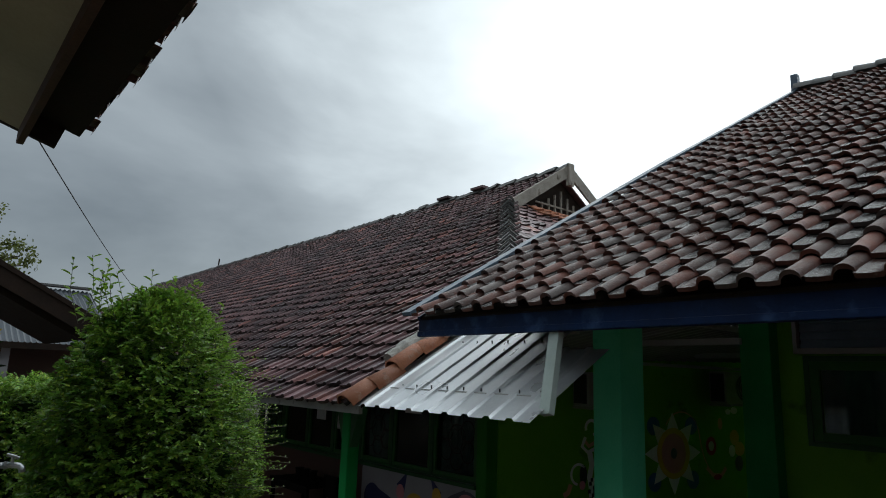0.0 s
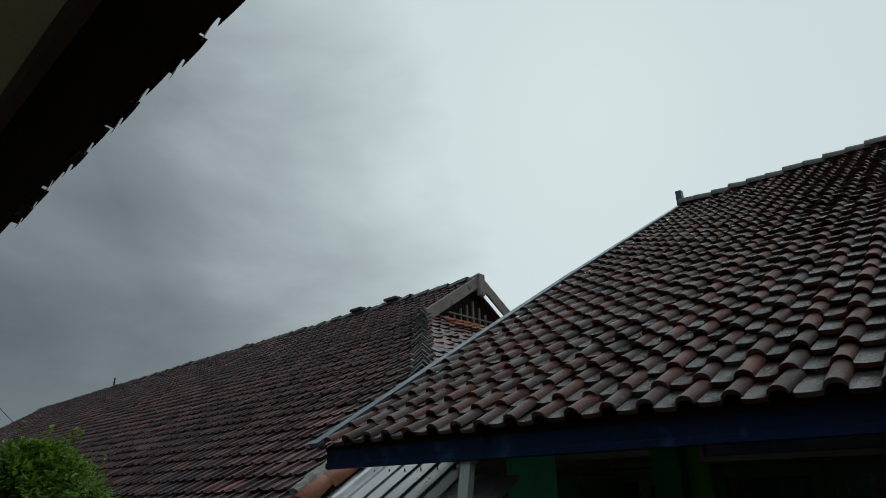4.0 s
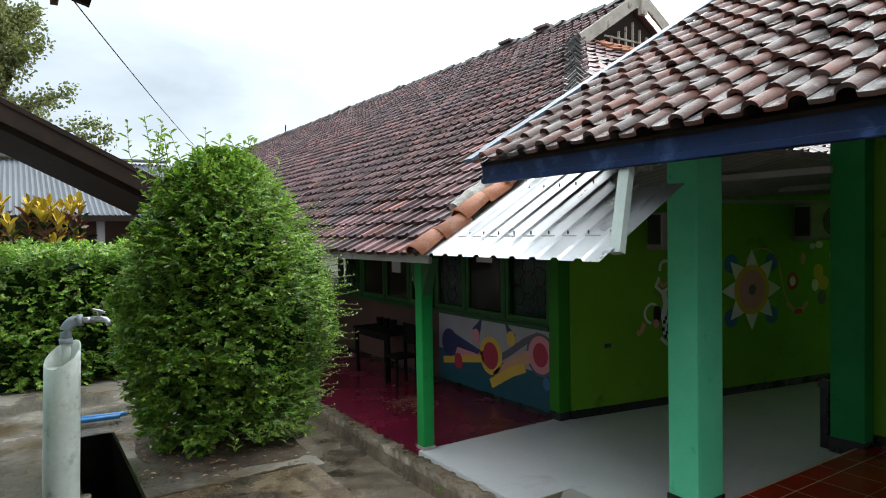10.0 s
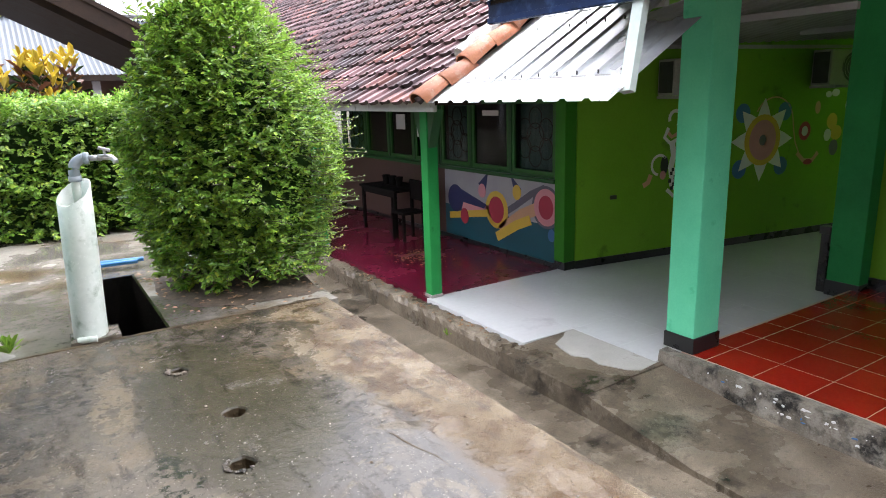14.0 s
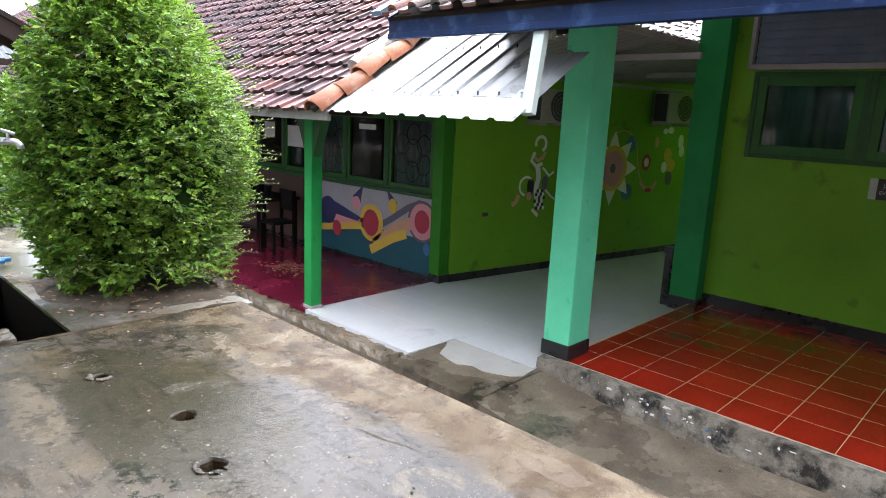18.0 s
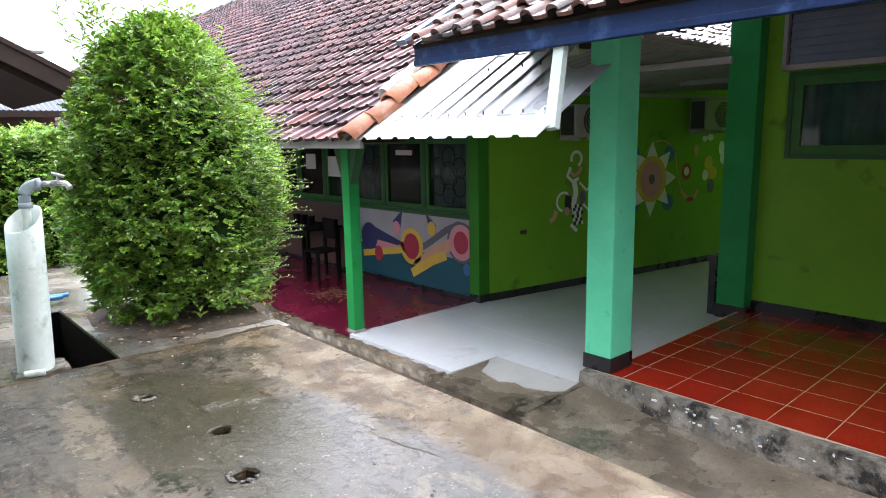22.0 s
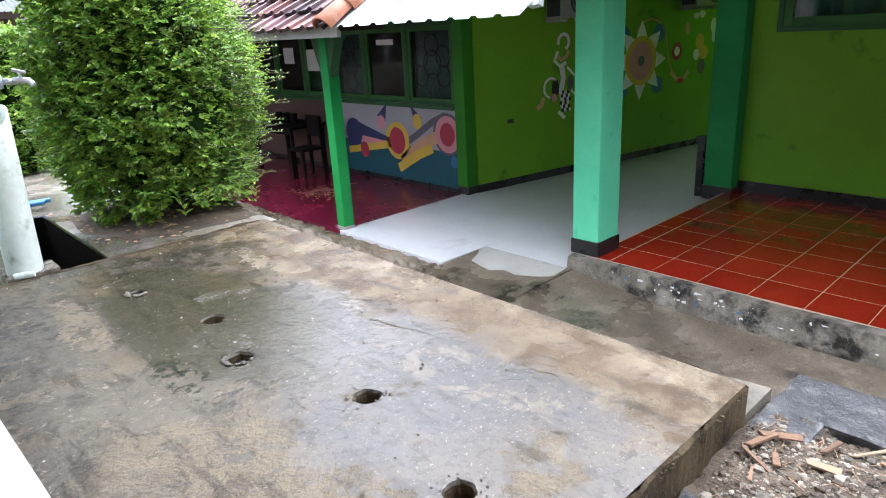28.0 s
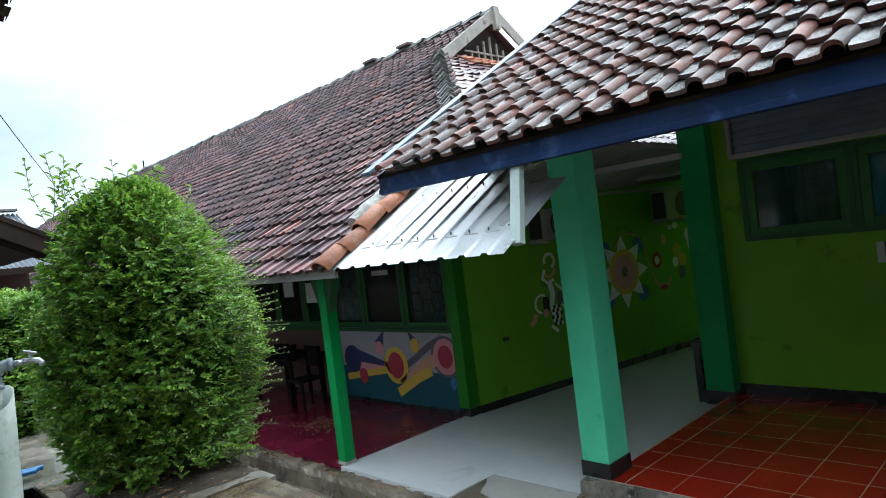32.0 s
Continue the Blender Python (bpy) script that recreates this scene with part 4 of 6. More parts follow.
    tagged(ob, "curled piece of brown bark lying on the rubble", "bark piece", "bark pieces in the bed")
straw = []
for i in range(160):
    x, y = rnd.uniform(-4.46, -4.07), rnd.uniform(-6.2, -5.15)
    straw.append(sliver(x, y, soil_z(x, y) + 0.006, rnd.uniform(0.02, 0.06), 0.0035, rnd.uniform(0, 6.28), rnd.uniform(-0.3, 0.3), i))
tagged(joined("straw", straw, "dry_leaf", bed), kind="stuff")
lumps = []
for i in range(420):
    x, y = rnd.uniform(-4.47, -4.05), rnd.uniform(-6.3, -5.14)
    lumps.append(pebble(x, y, soil_z(x, y) - 0.002, rnd.uniform(0.008, 0.020), 7000 + i))
tagged(joined("soil_lump", lumps, "soil", bed), kind="stuff")
for i, (x, y, r) in enumerate(((-4.56, -5.15, 0.014), (-4.40, -5.24, 0.022), (-4.28, -5.36, 0.018), (-4.12, -5.37, 0.014), (-4.33, -5.45, 0.016))):
    ob = joined("stone", [pebble(0, 0, 0, r, 900 + i)], "rubble")
    ob.location = (x, y, 0.97 + r * 0.5 if i == 0 else 0.962)
    tagged(ob, "rough pale stone fragment on the dark bed wall", "stone", "stones in the bed")
# litter and pale chips on the slab
ch = []
for i in range(90):
    x, y = rnd.uniform(-5.5, -4.22), rnd.uniform(-5.0, -2.75)
    ch.append(pebble(x, y, YARD + 0.001, rnd.choice((0.003, 0.003, 0.004, 0.006)), 2000 + i))
tagged(joined("grit", ch, "rubble"), "pale grit scattered on the wet slab", "grit", kind="stuff")

# ------------------------------------------------------------------ building A: long house with veranda
A_FAR = 32.0
houseA = thing("house_long", "long low house with a mossy red-brown clay tile roof and veranda", "house", (0, 10, 0))
# front wall below the windows, and between them
WIN_Z0, WIN_Z1, WALL_T = 1.00, 1.98, 2.75


def wall_a(y0, y1, z0, z1, m, x=0.0):
    z0 = FLOOR if z0 == 0.0 else z0
    return part("wall_panel", box((x, y0, z0), (x + 0.16, y1, z1)), m, houseA)


wall_a(0.16, 2.62, 0.0, 0.42, "teal_wall")
wall_a(0.16, 2.62, 0.42, WIN_Z0, "white_wall")
wall_a(2.62, 9.0, 0.0, WIN_Z0, "pink_wall")
wall_a(9.0, A_FAR, 0.0, WALL_T, "lime")
wall_a(0.16, 9.0, WIN_Z1, WALL_T, "frame_green")
part("pilaster", box((-0.012, -0.012, 0.0), (0.17, 0.16, WALL_T), 0.006), "mid_green", houseA, "mid-green corner pilaster")
part("pilaster_foot", box((-0.006, -0.02, FLOOR), (0.17, 0.16, 0.0), 0.003), "black", houseA, "black foot")
TURN = Matrix.Rotation(radians(-9.9), 4, "Z")          # the side wall runs a little askew


def turned(bm):
    bmesh.ops.transform(bm, matrix=TURN, verts=bm.verts[:])
    return bm


part("side_wall", turned(box((0.17, 0.0, 0.0), (7.2, 0.16, 3.1))), "lime", houseA, "lime green side wall with painted figures")
part("skirting", turned(box((0.17, -0.008, FLOOR), (7.2, 0.12, 0.0))), "black", houseA, "black skirting")
part("skirting", box((-0.012, 0.16, FLOOR), (0.0, 9.0, -0.04)), "black", houseA, "black skirting")
part("room_back", box((1.6, 0.2, 0.0), (1.7, 9.0, 2.75)), "dark_room", houseA, "near-black wall standing in for the dim room behind the windows")
# added wall, out of view, cuts daylight from the veranda's far end
part("end_wall", box((-1.9, 9.0, FLOOR), (0.0, 9.16, WALL_T)), "lime", houseA, "unseen green wall added to darken the veranda")
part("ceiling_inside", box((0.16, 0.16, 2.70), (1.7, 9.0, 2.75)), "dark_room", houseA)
part("sill_band", box((-0.03, 0.16, WIN_Z0 - 0.05), (0.0, 9.0, WIN_Z0), 0.006), "frame_green", houseA, "green window sill")


def window(parent, y0, y1, z0, z1, x, curtain, bar=0.07, rings=True):
    w = new("window")
    w["label"] = "green-framed window with a curtain behind the glass" if curtain else "green-framed window of a dark room"
    w.location = (x, (y0 + y1) / 2, (z0 + z1) / 2)
    w.parent = parent
    w.location = Vector(w.location) - parent.location
    xs = (x - 0.02, x + 0.06)

    def p(name, lo, hi, m, bev=0.006):
        me = finish(name, box(lo, hi, bev), m)
        me.transform(Matrix.Translation((-x, -(y0 + y1) / 2, -(z0 + z1) / 2)))
        ob = new(name, me)
        ob.parent = w
        return ob
    if curtain and rings:
        for a, b, r in ((0, 0, 0.16), (0, 0.24, 0.12), (0, -0.24, 0.12), (0.2, 0.1, 0.12), (-0.2, 0.1, 0.12), (0.2, -0.14, 0.12), (-0.2, -0.14, 0.12)):
            bm_ = tube([(0.035, a + r * math.cos(t * math.pi / 10), b + r * 1.1 * math.sin(t * math.pi / 10)) for t in range(21)], 0.007, 5)
            ob = new("grille_ring", finish("grille_ring", bm_, "ac_dark"))
            ob.parent = w
    o = bar * 0.42
    for name, d, e, m, sx in (("frame", 0.0, o, "frame_green", xs), ("sash", o, bar * 1.15, "sash_green", (xs[0] + 0.012, xs[1] - 0.012))):
        p(name, (sx[0], y0 + d, z0 + d), (sx[1], y0 + e, z1 - d), m, 0.004)
        p(name, (sx[0], y1 - e, z0 + d), (sx[1], y1 - d, z1 - d), m, 0.004)
        p(name, (sx[0], y0 + e, z0 + d), (sx[1], y1 - e, z0 + e), m, 0.004)
        p(name, (sx[0], y0 + e, z1 - e), (sx[1], y1 - e, z1 - d), m, 0.004)
    pane = p("pane", (x + 0.02, y0 + bar, z0 + bar), (x + 0.024, y1 - bar, z1 - bar), "glass", 0)
    pane.visible_shadow = False
    if curtain:
        bm_ = bmesh.new()
        n_ = 40
        a = [bm_.verts.new((x + 0.10 + 0.018 * math.sin(i * 1.1) + 0.01 * math.sin(i * 0.37), y0 + bar + (y1 - y0 - 2 * bar) * i / n_, z)) for z in (z0 + bar, z1 - bar) for i in range(n_ + 1)]
        for i in range(n_):
            bm_.faces.new((a[i], a[i + 1], a[i + n_ + 2], a[i + n_ + 1]))
        me = finish("curtain", bm_, "curtain", True)
        me.transform(Matrix.Translation((-x, -(y0 + y1) / 2, -(z0 + z1) / 2)))
        ob = new("curtain", me)
        ob.parent = w
    return w


for y0, y1, cu in ((0.16, 1.05, True), (1.05, 1.95, False), (1.95, 2.75, True), (2.80, 3.55, False), (3.55, 4.4, False), (4.4, 5.3, False), (5.3, 6.3, True), (6.3, 7.6, False), (7.6, 9.0, True)):
    window(houseA, y0, y1, WIN_Z0, WIN_Z1, 0.03, cu)
# white panels on the glass imitate bright openings across the room
for y, z, w, h in ((3.25, 1.55, 0.5, 0.32), (4.0, 1.62, 0.3, 0.25), (1.5, 1.78, 0.36, 0.07)):
    tagged(new("paper_notice", finish("paper_notice", box((0.035, y - w / 2, z - h / 2), (0.0385, y + w / 2, z + h / 2)), "paper")),
           "white panel standing in for bright openings beyond the glass", "notice", "notices on the windows")

# painted shapes on the low wall
mural = thing("wall_mural", "painted band of circles and diagonal stripes on the low wall", "mural", (-0.002, 1.3, 0.6))


def paint_x(poly, m, d, name="painted_shape"):
    part(name, prism(poly, 0, -0.0015 - 0.0015 * d, 0.0), m, mural)


def thick(path, w):
    """The outline of a stripe of width w along a path in the wall's plane."""
    l, r = [], []
    for i, p in enumerate(path):
        a, b = Vector(path[max(i - 1, 0)]), Vector(path[min(i + 1, len(path) - 1)])
        d = (b - a).normalized()
        nn = Vector((-d.y, d.x)) * w / 2
        l.append(tuple(Vector(p) + nn))
        r.append(tuple(Vector(p) - nn))
    return l + r[::-1]


RC, MC, LC, SC = (0.32, 0.64), (1.33, 0.48), (2.33, 0.53), (2.10, 0.29)
paint_x(disc(*RC, 0.27, 0.27), "p_grey", 0)
paint_x(disc(*RC, 0.225, 0.235), "p_pink", 4)
paint_x(disc(*RC, 0.135, 0.15), "p_red", 5)
paint_x(thick([(0.35, 0.88), (0.60, 0.78), (0.9, 0.60), (1.2, 0.44)], 0.09), "p_grey", 1)
paint_x(thick([(0.45, 0.62), (0.8, 0.48), (1.25, 0.20)], 0.16), "p_peach", 2)
paint_x(thick([(0.62, 0.44), (0.9, 0.33), (1.33, 0.10)], 0.13), "p_yellow", 3)
paint_x(thick([(1.15, 0.47), (1.33, 0.30), (1.50, 0.47)], 0.15), "p_yellow", 3)
paint_x(disc(*MC, 0.25, 0.26), "p_yellow", 2)
paint_x(disc(*MC, 0.165, 0.185), "p_red", 5)
paint_x(thick([(1.5, 0.45), (1.85, 0.43), (2.2, 0.46)], 0.14), "p_pink", 2)
paint_x(thick([(1.45, 0.42), (1.9, 0.35), (2.5, 0.25)], 0.10), "p_yellow", 3)
paint_x([(2.38, 0.73), (1.56, 0.52), (1.62, 0.46), (2.25, 0.50)], "p_navy", 3)
paint_x(disc(*LC, 0.20, 0.205), "p_navy", 4)
paint_x(disc(*SC, 0.10, 0.115), "p_red", 5)
paint_x([(1.02, 0.98), (0.80, 0.82), (0.92, 0.70)], "p_navy", 1)
paint_x([(1.52, 0.98), (1.58, 0.70), (1.75, 0.80)], "p_navy", 1)
paint_x(disc(0.89, 0.77, 0.085, 0.10), "p_yellow", 4)
paint_x(disc(1.66, 0.71, 0.085, 0.10), "p_pink", 4)
paint_x(disc(0.22, 0.30, 0.06, 0.08), "p_blue", 4)

# painted figures on the side wall
ART = {"flower_painting": (4.0, 1.23, 3.15, 1.31, 0.905), "abstract_wall_painting": (1.95, 1.2, 1.61, 1.245, 0.95),
       "coloured_wall_painting": (5.4, 1.2, 4.08, 1.20, 0.876)}
flower_art = thing("flower_painting", "painted flower with pale petals and a pink centre on the wall", "wall painting", (3.1, -0.54, 1.3))


def paint_y(poly, m, d, parent, name="painted_shape"):
    px0, pz0, px1, pz1, k = ART[parent.name]
    part(name, turned(prism([((px - px0) * k + px1, (pz - pz0) * k + pz1) for px, pz in poly], 1, -0.0015 - 0.0015 * d, 0.0)), m, parent)


FX, FZ = 4.0, 1.23
for i in range(8):
    a = radians(90 + 45 * i)
    c, s = math.cos(a), math.sin(a)
    tip = 0.62
    poly = [(FX + c * 0.25 - s * 0.17, FZ + s * 0.25 + c * 0.17), (FX + c * 0.25 + s * 0.17, FZ + s * 0.25 - c * 0.17), (FX + c * 0.45 + s * 0.09, FZ + s * 0.45 - c * 0.09), (FX + c * tip, FZ + s * tip), (FX + c * 0.45 - s * 0.09, FZ + s * 0.45 + c * 0.09)]
    paint_y(poly, "p_white", 1 + (i % 2), flower_art, "petal")
    if i in (1, 3, 5, 7):
        a2 = radians(90 + 45 * i)
        paint_y(disc(FX + math.cos(a2) * 0.60, FZ + math.sin(a2) * 0.58, 0.14, 0.14, 18), "p_blue", 0, flower_art, "blue_dot")
paint_y(disc(FX, FZ, 0.36, 0.38), "p_yellow", 4, flower_art)
paint_y(disc(FX, FZ, 0.27, 0.30), "p_pink", 5, flower_art)
paint_y(disc(FX, FZ, 0.07, 0.08, 16), "p_grey", 6, flower_art)
figure_art = thing("abstract_wall_painting", "pale and dark painted shapes on the green wall", "wall painting", (1.58, -0.27, 1.2))


def arc(cx, cz, r, a0, a1, n=12):
    return [(cx + r * math.cos(radians(a0 + (a1 - a0) * i / n)), cz + r * math.sin(radians(a0 + (a1 - a0) * i / n))) for i in range(n + 1)]


for poly, m, d in ((thick(arc(1.97, 1.64, 0.10, -70, 200), 0.045), "p_white", 1), (thick([(2.07, 1.52), (2.02, 1.44), (1.92, 1.40), (1.84, 1.48)], 0.05), "p_peach", 1),
                   (thick([(1.86, 1.52), (1.80, 1.40), (1.90, 1.32), (2.02, 1.36)], 0.05), "p_white", 2), (thick([(1.93, 1.34), (1.97, 1.16), (1.93, 1.0), (1.96, 0.86)], 0.09), "p_white", 1),
                   (thick(arc(1.74, 1.04, 0.13, 40, 260), 0.035), "p_white", 1), (thick([(1.60, 0.92), (1.56, 0.82), (1.48, 0.78)], 0.07), "p_peach", 1), (disc(1.82, 1.03, 0.065, 0.13, 16), "p_black", 1),
                   (disc(1.80, 0.90, 0.05, 0.06, 12), "p_pink", 2), (thick([(2.04, 1.30), (2.18, 1.18), (2.27, 1.24)], 0.035), "p_white", 1), (thick([(2.12, 0.98), (2.24, 0.88), (2.38, 0.80)], 0.03), "p_white", 1),
                   (disc(2.10, 1.08, 0.06, 0.10, 14), "p_grey", 2), (thick([(1.88, 0.70), (2.0, 0.60)], 0.05), "p_white", 2)):
    paint_y(poly, m, d, figure_art)
for i in range(4):
    for j in range(6):
        cx, cz = 1.90 + 0.045 * i + 0.02 * (j % 3), 0.94 - 0.05 * j
        paint_y([(cx, cz), (cx + 0.043, cz), (cx + 0.043, cz + 0.048), (cx, cz + 0.048)], "p_black" if (i + j) % 2 else "p_white", 3, figure_art, "painted_square")
toy_art = thing("coloured_wall_painting", "small red and yellow painted shapes on the green wall", "wall painting", (4.05, -0.7, 1.3))
for poly, m, d in ((disc(5.25, 1.42, 0.13, 0.15, 18), "p_red", 1), (disc(5.25, 1.42, 0.07, 0.08, 14), "p_white", 2), (thick([(5.12, 1.08), (5.28, 0.95), (5.48, 0.94), (5.60, 1.06)], 0.07), "p_peach", 1), (disc(5.38, 0.92, 0.10, 0.045, 14), "p_red", 2),
                   (disc(5.86, 1.55, 0.12, 0.13, 20), "p_yellow", 1), (disc(5.98, 1.36, 0.13, 0.12, 18), "p_yellow", 2), (disc(5.78, 1.33, 0.08, 0.1, 14), "p_white", 3), (disc(5.95, 1.12, 0.10, 0.13, 14), "p_grey", 3), (disc(5.5, 1.78, 0.06, 0.10, 14), "p_peach", 1),
                   (disc(5.72, 1.98, 0.07, 0.05, 12), "p_white", 1), (disc(5.88, 2.0, 0.09, 0.06, 12), "p_white", 2), (disc(6.22, 1.80, 0.08, 0.13, 16), "p_white", 1), (disc(6.27, 1.62, 0.08, 0.11, 16), "p_white", 2),
                   (thick(arc(4.55, 1.55, 0.42, 150, 10, 14) + [(5.0, 1.45), (5.06, 1.25), (5.18, 1.05)], 0.022), "p_peach", 0)):
    paint_y(poly, m, d, toy_art)
tagged(new("wall_socket", finish("wall_socket", turned(box((0.66, -0.02, 0.72), (0.75, 0.0, 0.77), 0.005)), "ac_dark")), "small dark switch box on the green wall", "wall switch")


def ac_unit(u, z, w=0.70, h=0.50, fan=0.1):
    c = TURN @ Vector((u, -0.2, z))
    a = thing("air_conditioner", "off-white outdoor air conditioner unit on a wall bracket", "air conditioner", c, group="air conditioners on the side wall")
    part("casing", turned(box((u - w / 2, -0.34, z - h / 2), (u + w / 2, -0.06, z + h / 2), 0.015)), "ac_white", a)
    part("grille", turned(prism(disc(u + fan, z, 0.19, 0.19, 30), 1, -0.352, -0.341)), "ac_dark", a, "dark round fan grille")
    for r in (0.06, 0.11, 0.16, 0.2):
        part("guard_ring", turned(tube([(u + fan + r * math.cos(t * math.pi / 12), -0.356, z + r * math.sin(t * math.pi / 12)) for t in range(25)], 0.003, 5)), "ac_white", a)
    part("coil", turned(box((u - w / 2 - 0.004, -0.315, z - h / 2 + 0.03), (u - w / 2 + 0.02, -0.085, z + h / 2 - 0.03))), "ac_dark", a, "dark cooling fins in the side")
    for i in range(9):
        zf = z - h / 2 + 0.05 + (h - 0.10) * i / 8
        part("fin", turned(box((u - w / 2 - 0.009, -0.315, zf - 0.003), (u - w / 2 - 0.004, -0.085, zf + 0.003))), "ac_dark", a)
    for sx in (-0.25, 0.25):
        part("bracket", turned(box((u + sx - 0.015, -0.36, z - h / 2 - 0.04), (u + sx + 0.015, 0.0, z - h / 2 - 0.003))), "ac_white", a)


ac_unit(1.58, 2.16, 0.62, 0.42, 0.02)
ac_unit(4.22, 2.24, 0.66, 0.46, 0.08)

# veranda posts and beam
VX, VY = -1.795, 0.125
post = thing("veranda_post", "thin bright green square post of the veranda", "post", (VX, VY, FLOOR), group="veranda posts")
part("shaft", box((VX - 0.066, VY - 0.066, FLOOR + 0.03), (VX + 0.066, VY + 0.066, 1.90), 0.008), "green", post)
part("foot", box((VX - 0.075, VY - 0.075, FLOOR), (VX + 0.075, VY + 0.075, FLOOR + 0.035), 0.006), "mortar", post, "pale worn foot")
part("brace", prism([(VY - 0.06, 1.5), (VY + 0.06, 1.5), (VY + 0.22, 1.90), (VY - 0.22, 1.90)], 0, VX - 0.05, VX + 0.05), "frame_green", post, "dark green bracket head")
for k in range(1, 6):
    copy_thing(post, Matrix.Translation((VX, VY + 3.1 * k, FLOOR)))
part("beam", box((-2.02, -0.9, 1.95), (-1.86, A_FAR, 2.05), 0.008), "dark_wood", houseA, "dark eave beam")
part("fascia", box((-2.385, -0.93, 1.905), (-2.35, A_FAR, 2.035), 0.005), "grey_beam", houseA, "weathered grey eave board")

# ------------------------------------------------------------------ roof of building A
EX, EZ, SA = -2.42, 2.0, 0.6444           # eave and slope
RX, RZ = 4.78, 2.0 + 0.6444 * 7.2         # ridge
GH = 1.55                                 # half width of the gable
YE, YG = -0.94, 2.90                      # verge of the veranda roof, gable


def za(x):
    return EZ + SA * (x - EX)


roofA = part("roof_deck", prism([(EX + 0.05, YE), (EX + 0.05, A_FAR), (RX, A_FAR), (RX, YG), (RX - GH, YG), (RX - GH - 3.84, YE)], 2, 0, 0.03), "dark_wood", houseA)
for v in roofA.data.vertices:
    v.co.z += za(v.co.x) - 0.075
bm = prism([(RX, YG), (RX, A_FAR), (RX + 7.2, A_FAR), (RX + 7.2, YE), (RX + 5.2, YE), (RX + GH, YG)], 2, 0, 0.03)
for v in bm.verts:
    v.co.z += RZ - SA * (v.co.x - RX) - 0.06
part("roof_back", bm, "tile_a", houseA, "back slope of the tile roof")
# hip slope towards the passage
bm = bmesh.new()
HZ = za(RX - GH)
q = [(RX - GH, YG, HZ), (RX + GH, YG, HZ), (RX + GH + 3.84, YE, HZ - SA * 3.84), (RX - GH - 3.84, YE, HZ - SA * 3.84)]
vs = [bm.verts.new((x, y, z - 0.05)) for x, y, z in q] + [bm.verts.new((x, y, z - 0.09)) for x, y, z in q]
for f in ((0, 1, 2, 3), (7, 6, 5, 4), (0, 4, 5, 1), (1, 5, 6, 2), (2, 6, 7, 3), (3, 7, 4, 0)):
    bm.faces.new([vs[i] for i in f])
part("hip_deck", bm, "dark_wood", houseA)


def tile_mesh(w, l, amp, thick_=0.02, roll=0.42):
    """One roof tile: a flat pan and a half-round roll in its width, with a thick lower lip; origin at its lower left corner."""
    p0 = 1 - roll
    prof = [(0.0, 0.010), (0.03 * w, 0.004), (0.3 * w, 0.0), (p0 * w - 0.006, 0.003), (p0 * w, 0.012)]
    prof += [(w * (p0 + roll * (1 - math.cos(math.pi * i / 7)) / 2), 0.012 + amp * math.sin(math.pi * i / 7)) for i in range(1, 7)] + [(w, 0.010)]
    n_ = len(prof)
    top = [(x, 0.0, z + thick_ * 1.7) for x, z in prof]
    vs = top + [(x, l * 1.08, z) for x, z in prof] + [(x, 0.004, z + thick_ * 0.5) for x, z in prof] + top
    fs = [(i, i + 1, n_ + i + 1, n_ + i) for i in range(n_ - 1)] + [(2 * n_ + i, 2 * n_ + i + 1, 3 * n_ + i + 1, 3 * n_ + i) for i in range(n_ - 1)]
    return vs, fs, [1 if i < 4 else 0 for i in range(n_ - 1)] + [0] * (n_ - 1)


def flat_tile(w, l, t=0.0095):
    """An interlocking clay tile: a flat pan with a raised roll at its side lap and a thick lip at its foot."""
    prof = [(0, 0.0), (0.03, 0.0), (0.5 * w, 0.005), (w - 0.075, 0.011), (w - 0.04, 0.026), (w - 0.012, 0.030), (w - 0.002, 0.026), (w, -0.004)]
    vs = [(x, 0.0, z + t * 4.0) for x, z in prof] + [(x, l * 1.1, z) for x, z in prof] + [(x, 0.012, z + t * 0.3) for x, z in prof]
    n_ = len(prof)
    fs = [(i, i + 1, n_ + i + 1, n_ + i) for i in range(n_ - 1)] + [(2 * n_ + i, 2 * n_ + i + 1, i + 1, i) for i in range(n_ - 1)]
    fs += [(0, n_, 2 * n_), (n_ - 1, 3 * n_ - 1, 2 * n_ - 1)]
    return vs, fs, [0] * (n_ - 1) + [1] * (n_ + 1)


def lay(name, parent, tile, materials, place, cells, near, seed, jit=1.0, smooth=False):
    """Lays tiles: place(cell) gives the pose of a cell. Near cells are pieces of their own on one mesh, the rest one part."""
    g = random.Random(seed)
    me = bpy.data.meshes.new(name)
    me.from_pydata(tile[0], [], tile[1])
    for m in materials:
        me.materials.append(M[m])
    me.polygons.foreach_set("material_index", tile[2])
    me.polygons.foreach_set("use_smooth", [smooth] * len(tile[2]))
    rest, made = [], 0
    inv = Matrix.Translation(-Vector(parent.location))
    for c in cells:
        m = place(c) @ Matrix.Translation((g.uniform(-.004, .004) * jit, g.uniform(-.012, .012) * jit, g.uniform(0, .006) * jit)) @ Euler((g.gauss(0, .012) * jit, g.gauss(0, .014) * jit, g.gauss(0, .018) * jit)).to_matrix().to_4x4()
        if near(c) and made < 300:
            ob = new(name, me)
            ob.parent = parent
            ob.matrix_basis = inv @ m
            made += 1
        else:
            rest.append(([tuple(m @ Vector(v)) for v in tile[0]], tile[1]))
    if rest:
        field = joined(name + "_field", rest, materials[0], parent, smooth)
        for m in materials[1:]:
            field.data.materials.append(M[m])
        field.data.polygons.foreach_set("material_index", tile[2] * len(rest))
        tagged(field, kind="stuff")


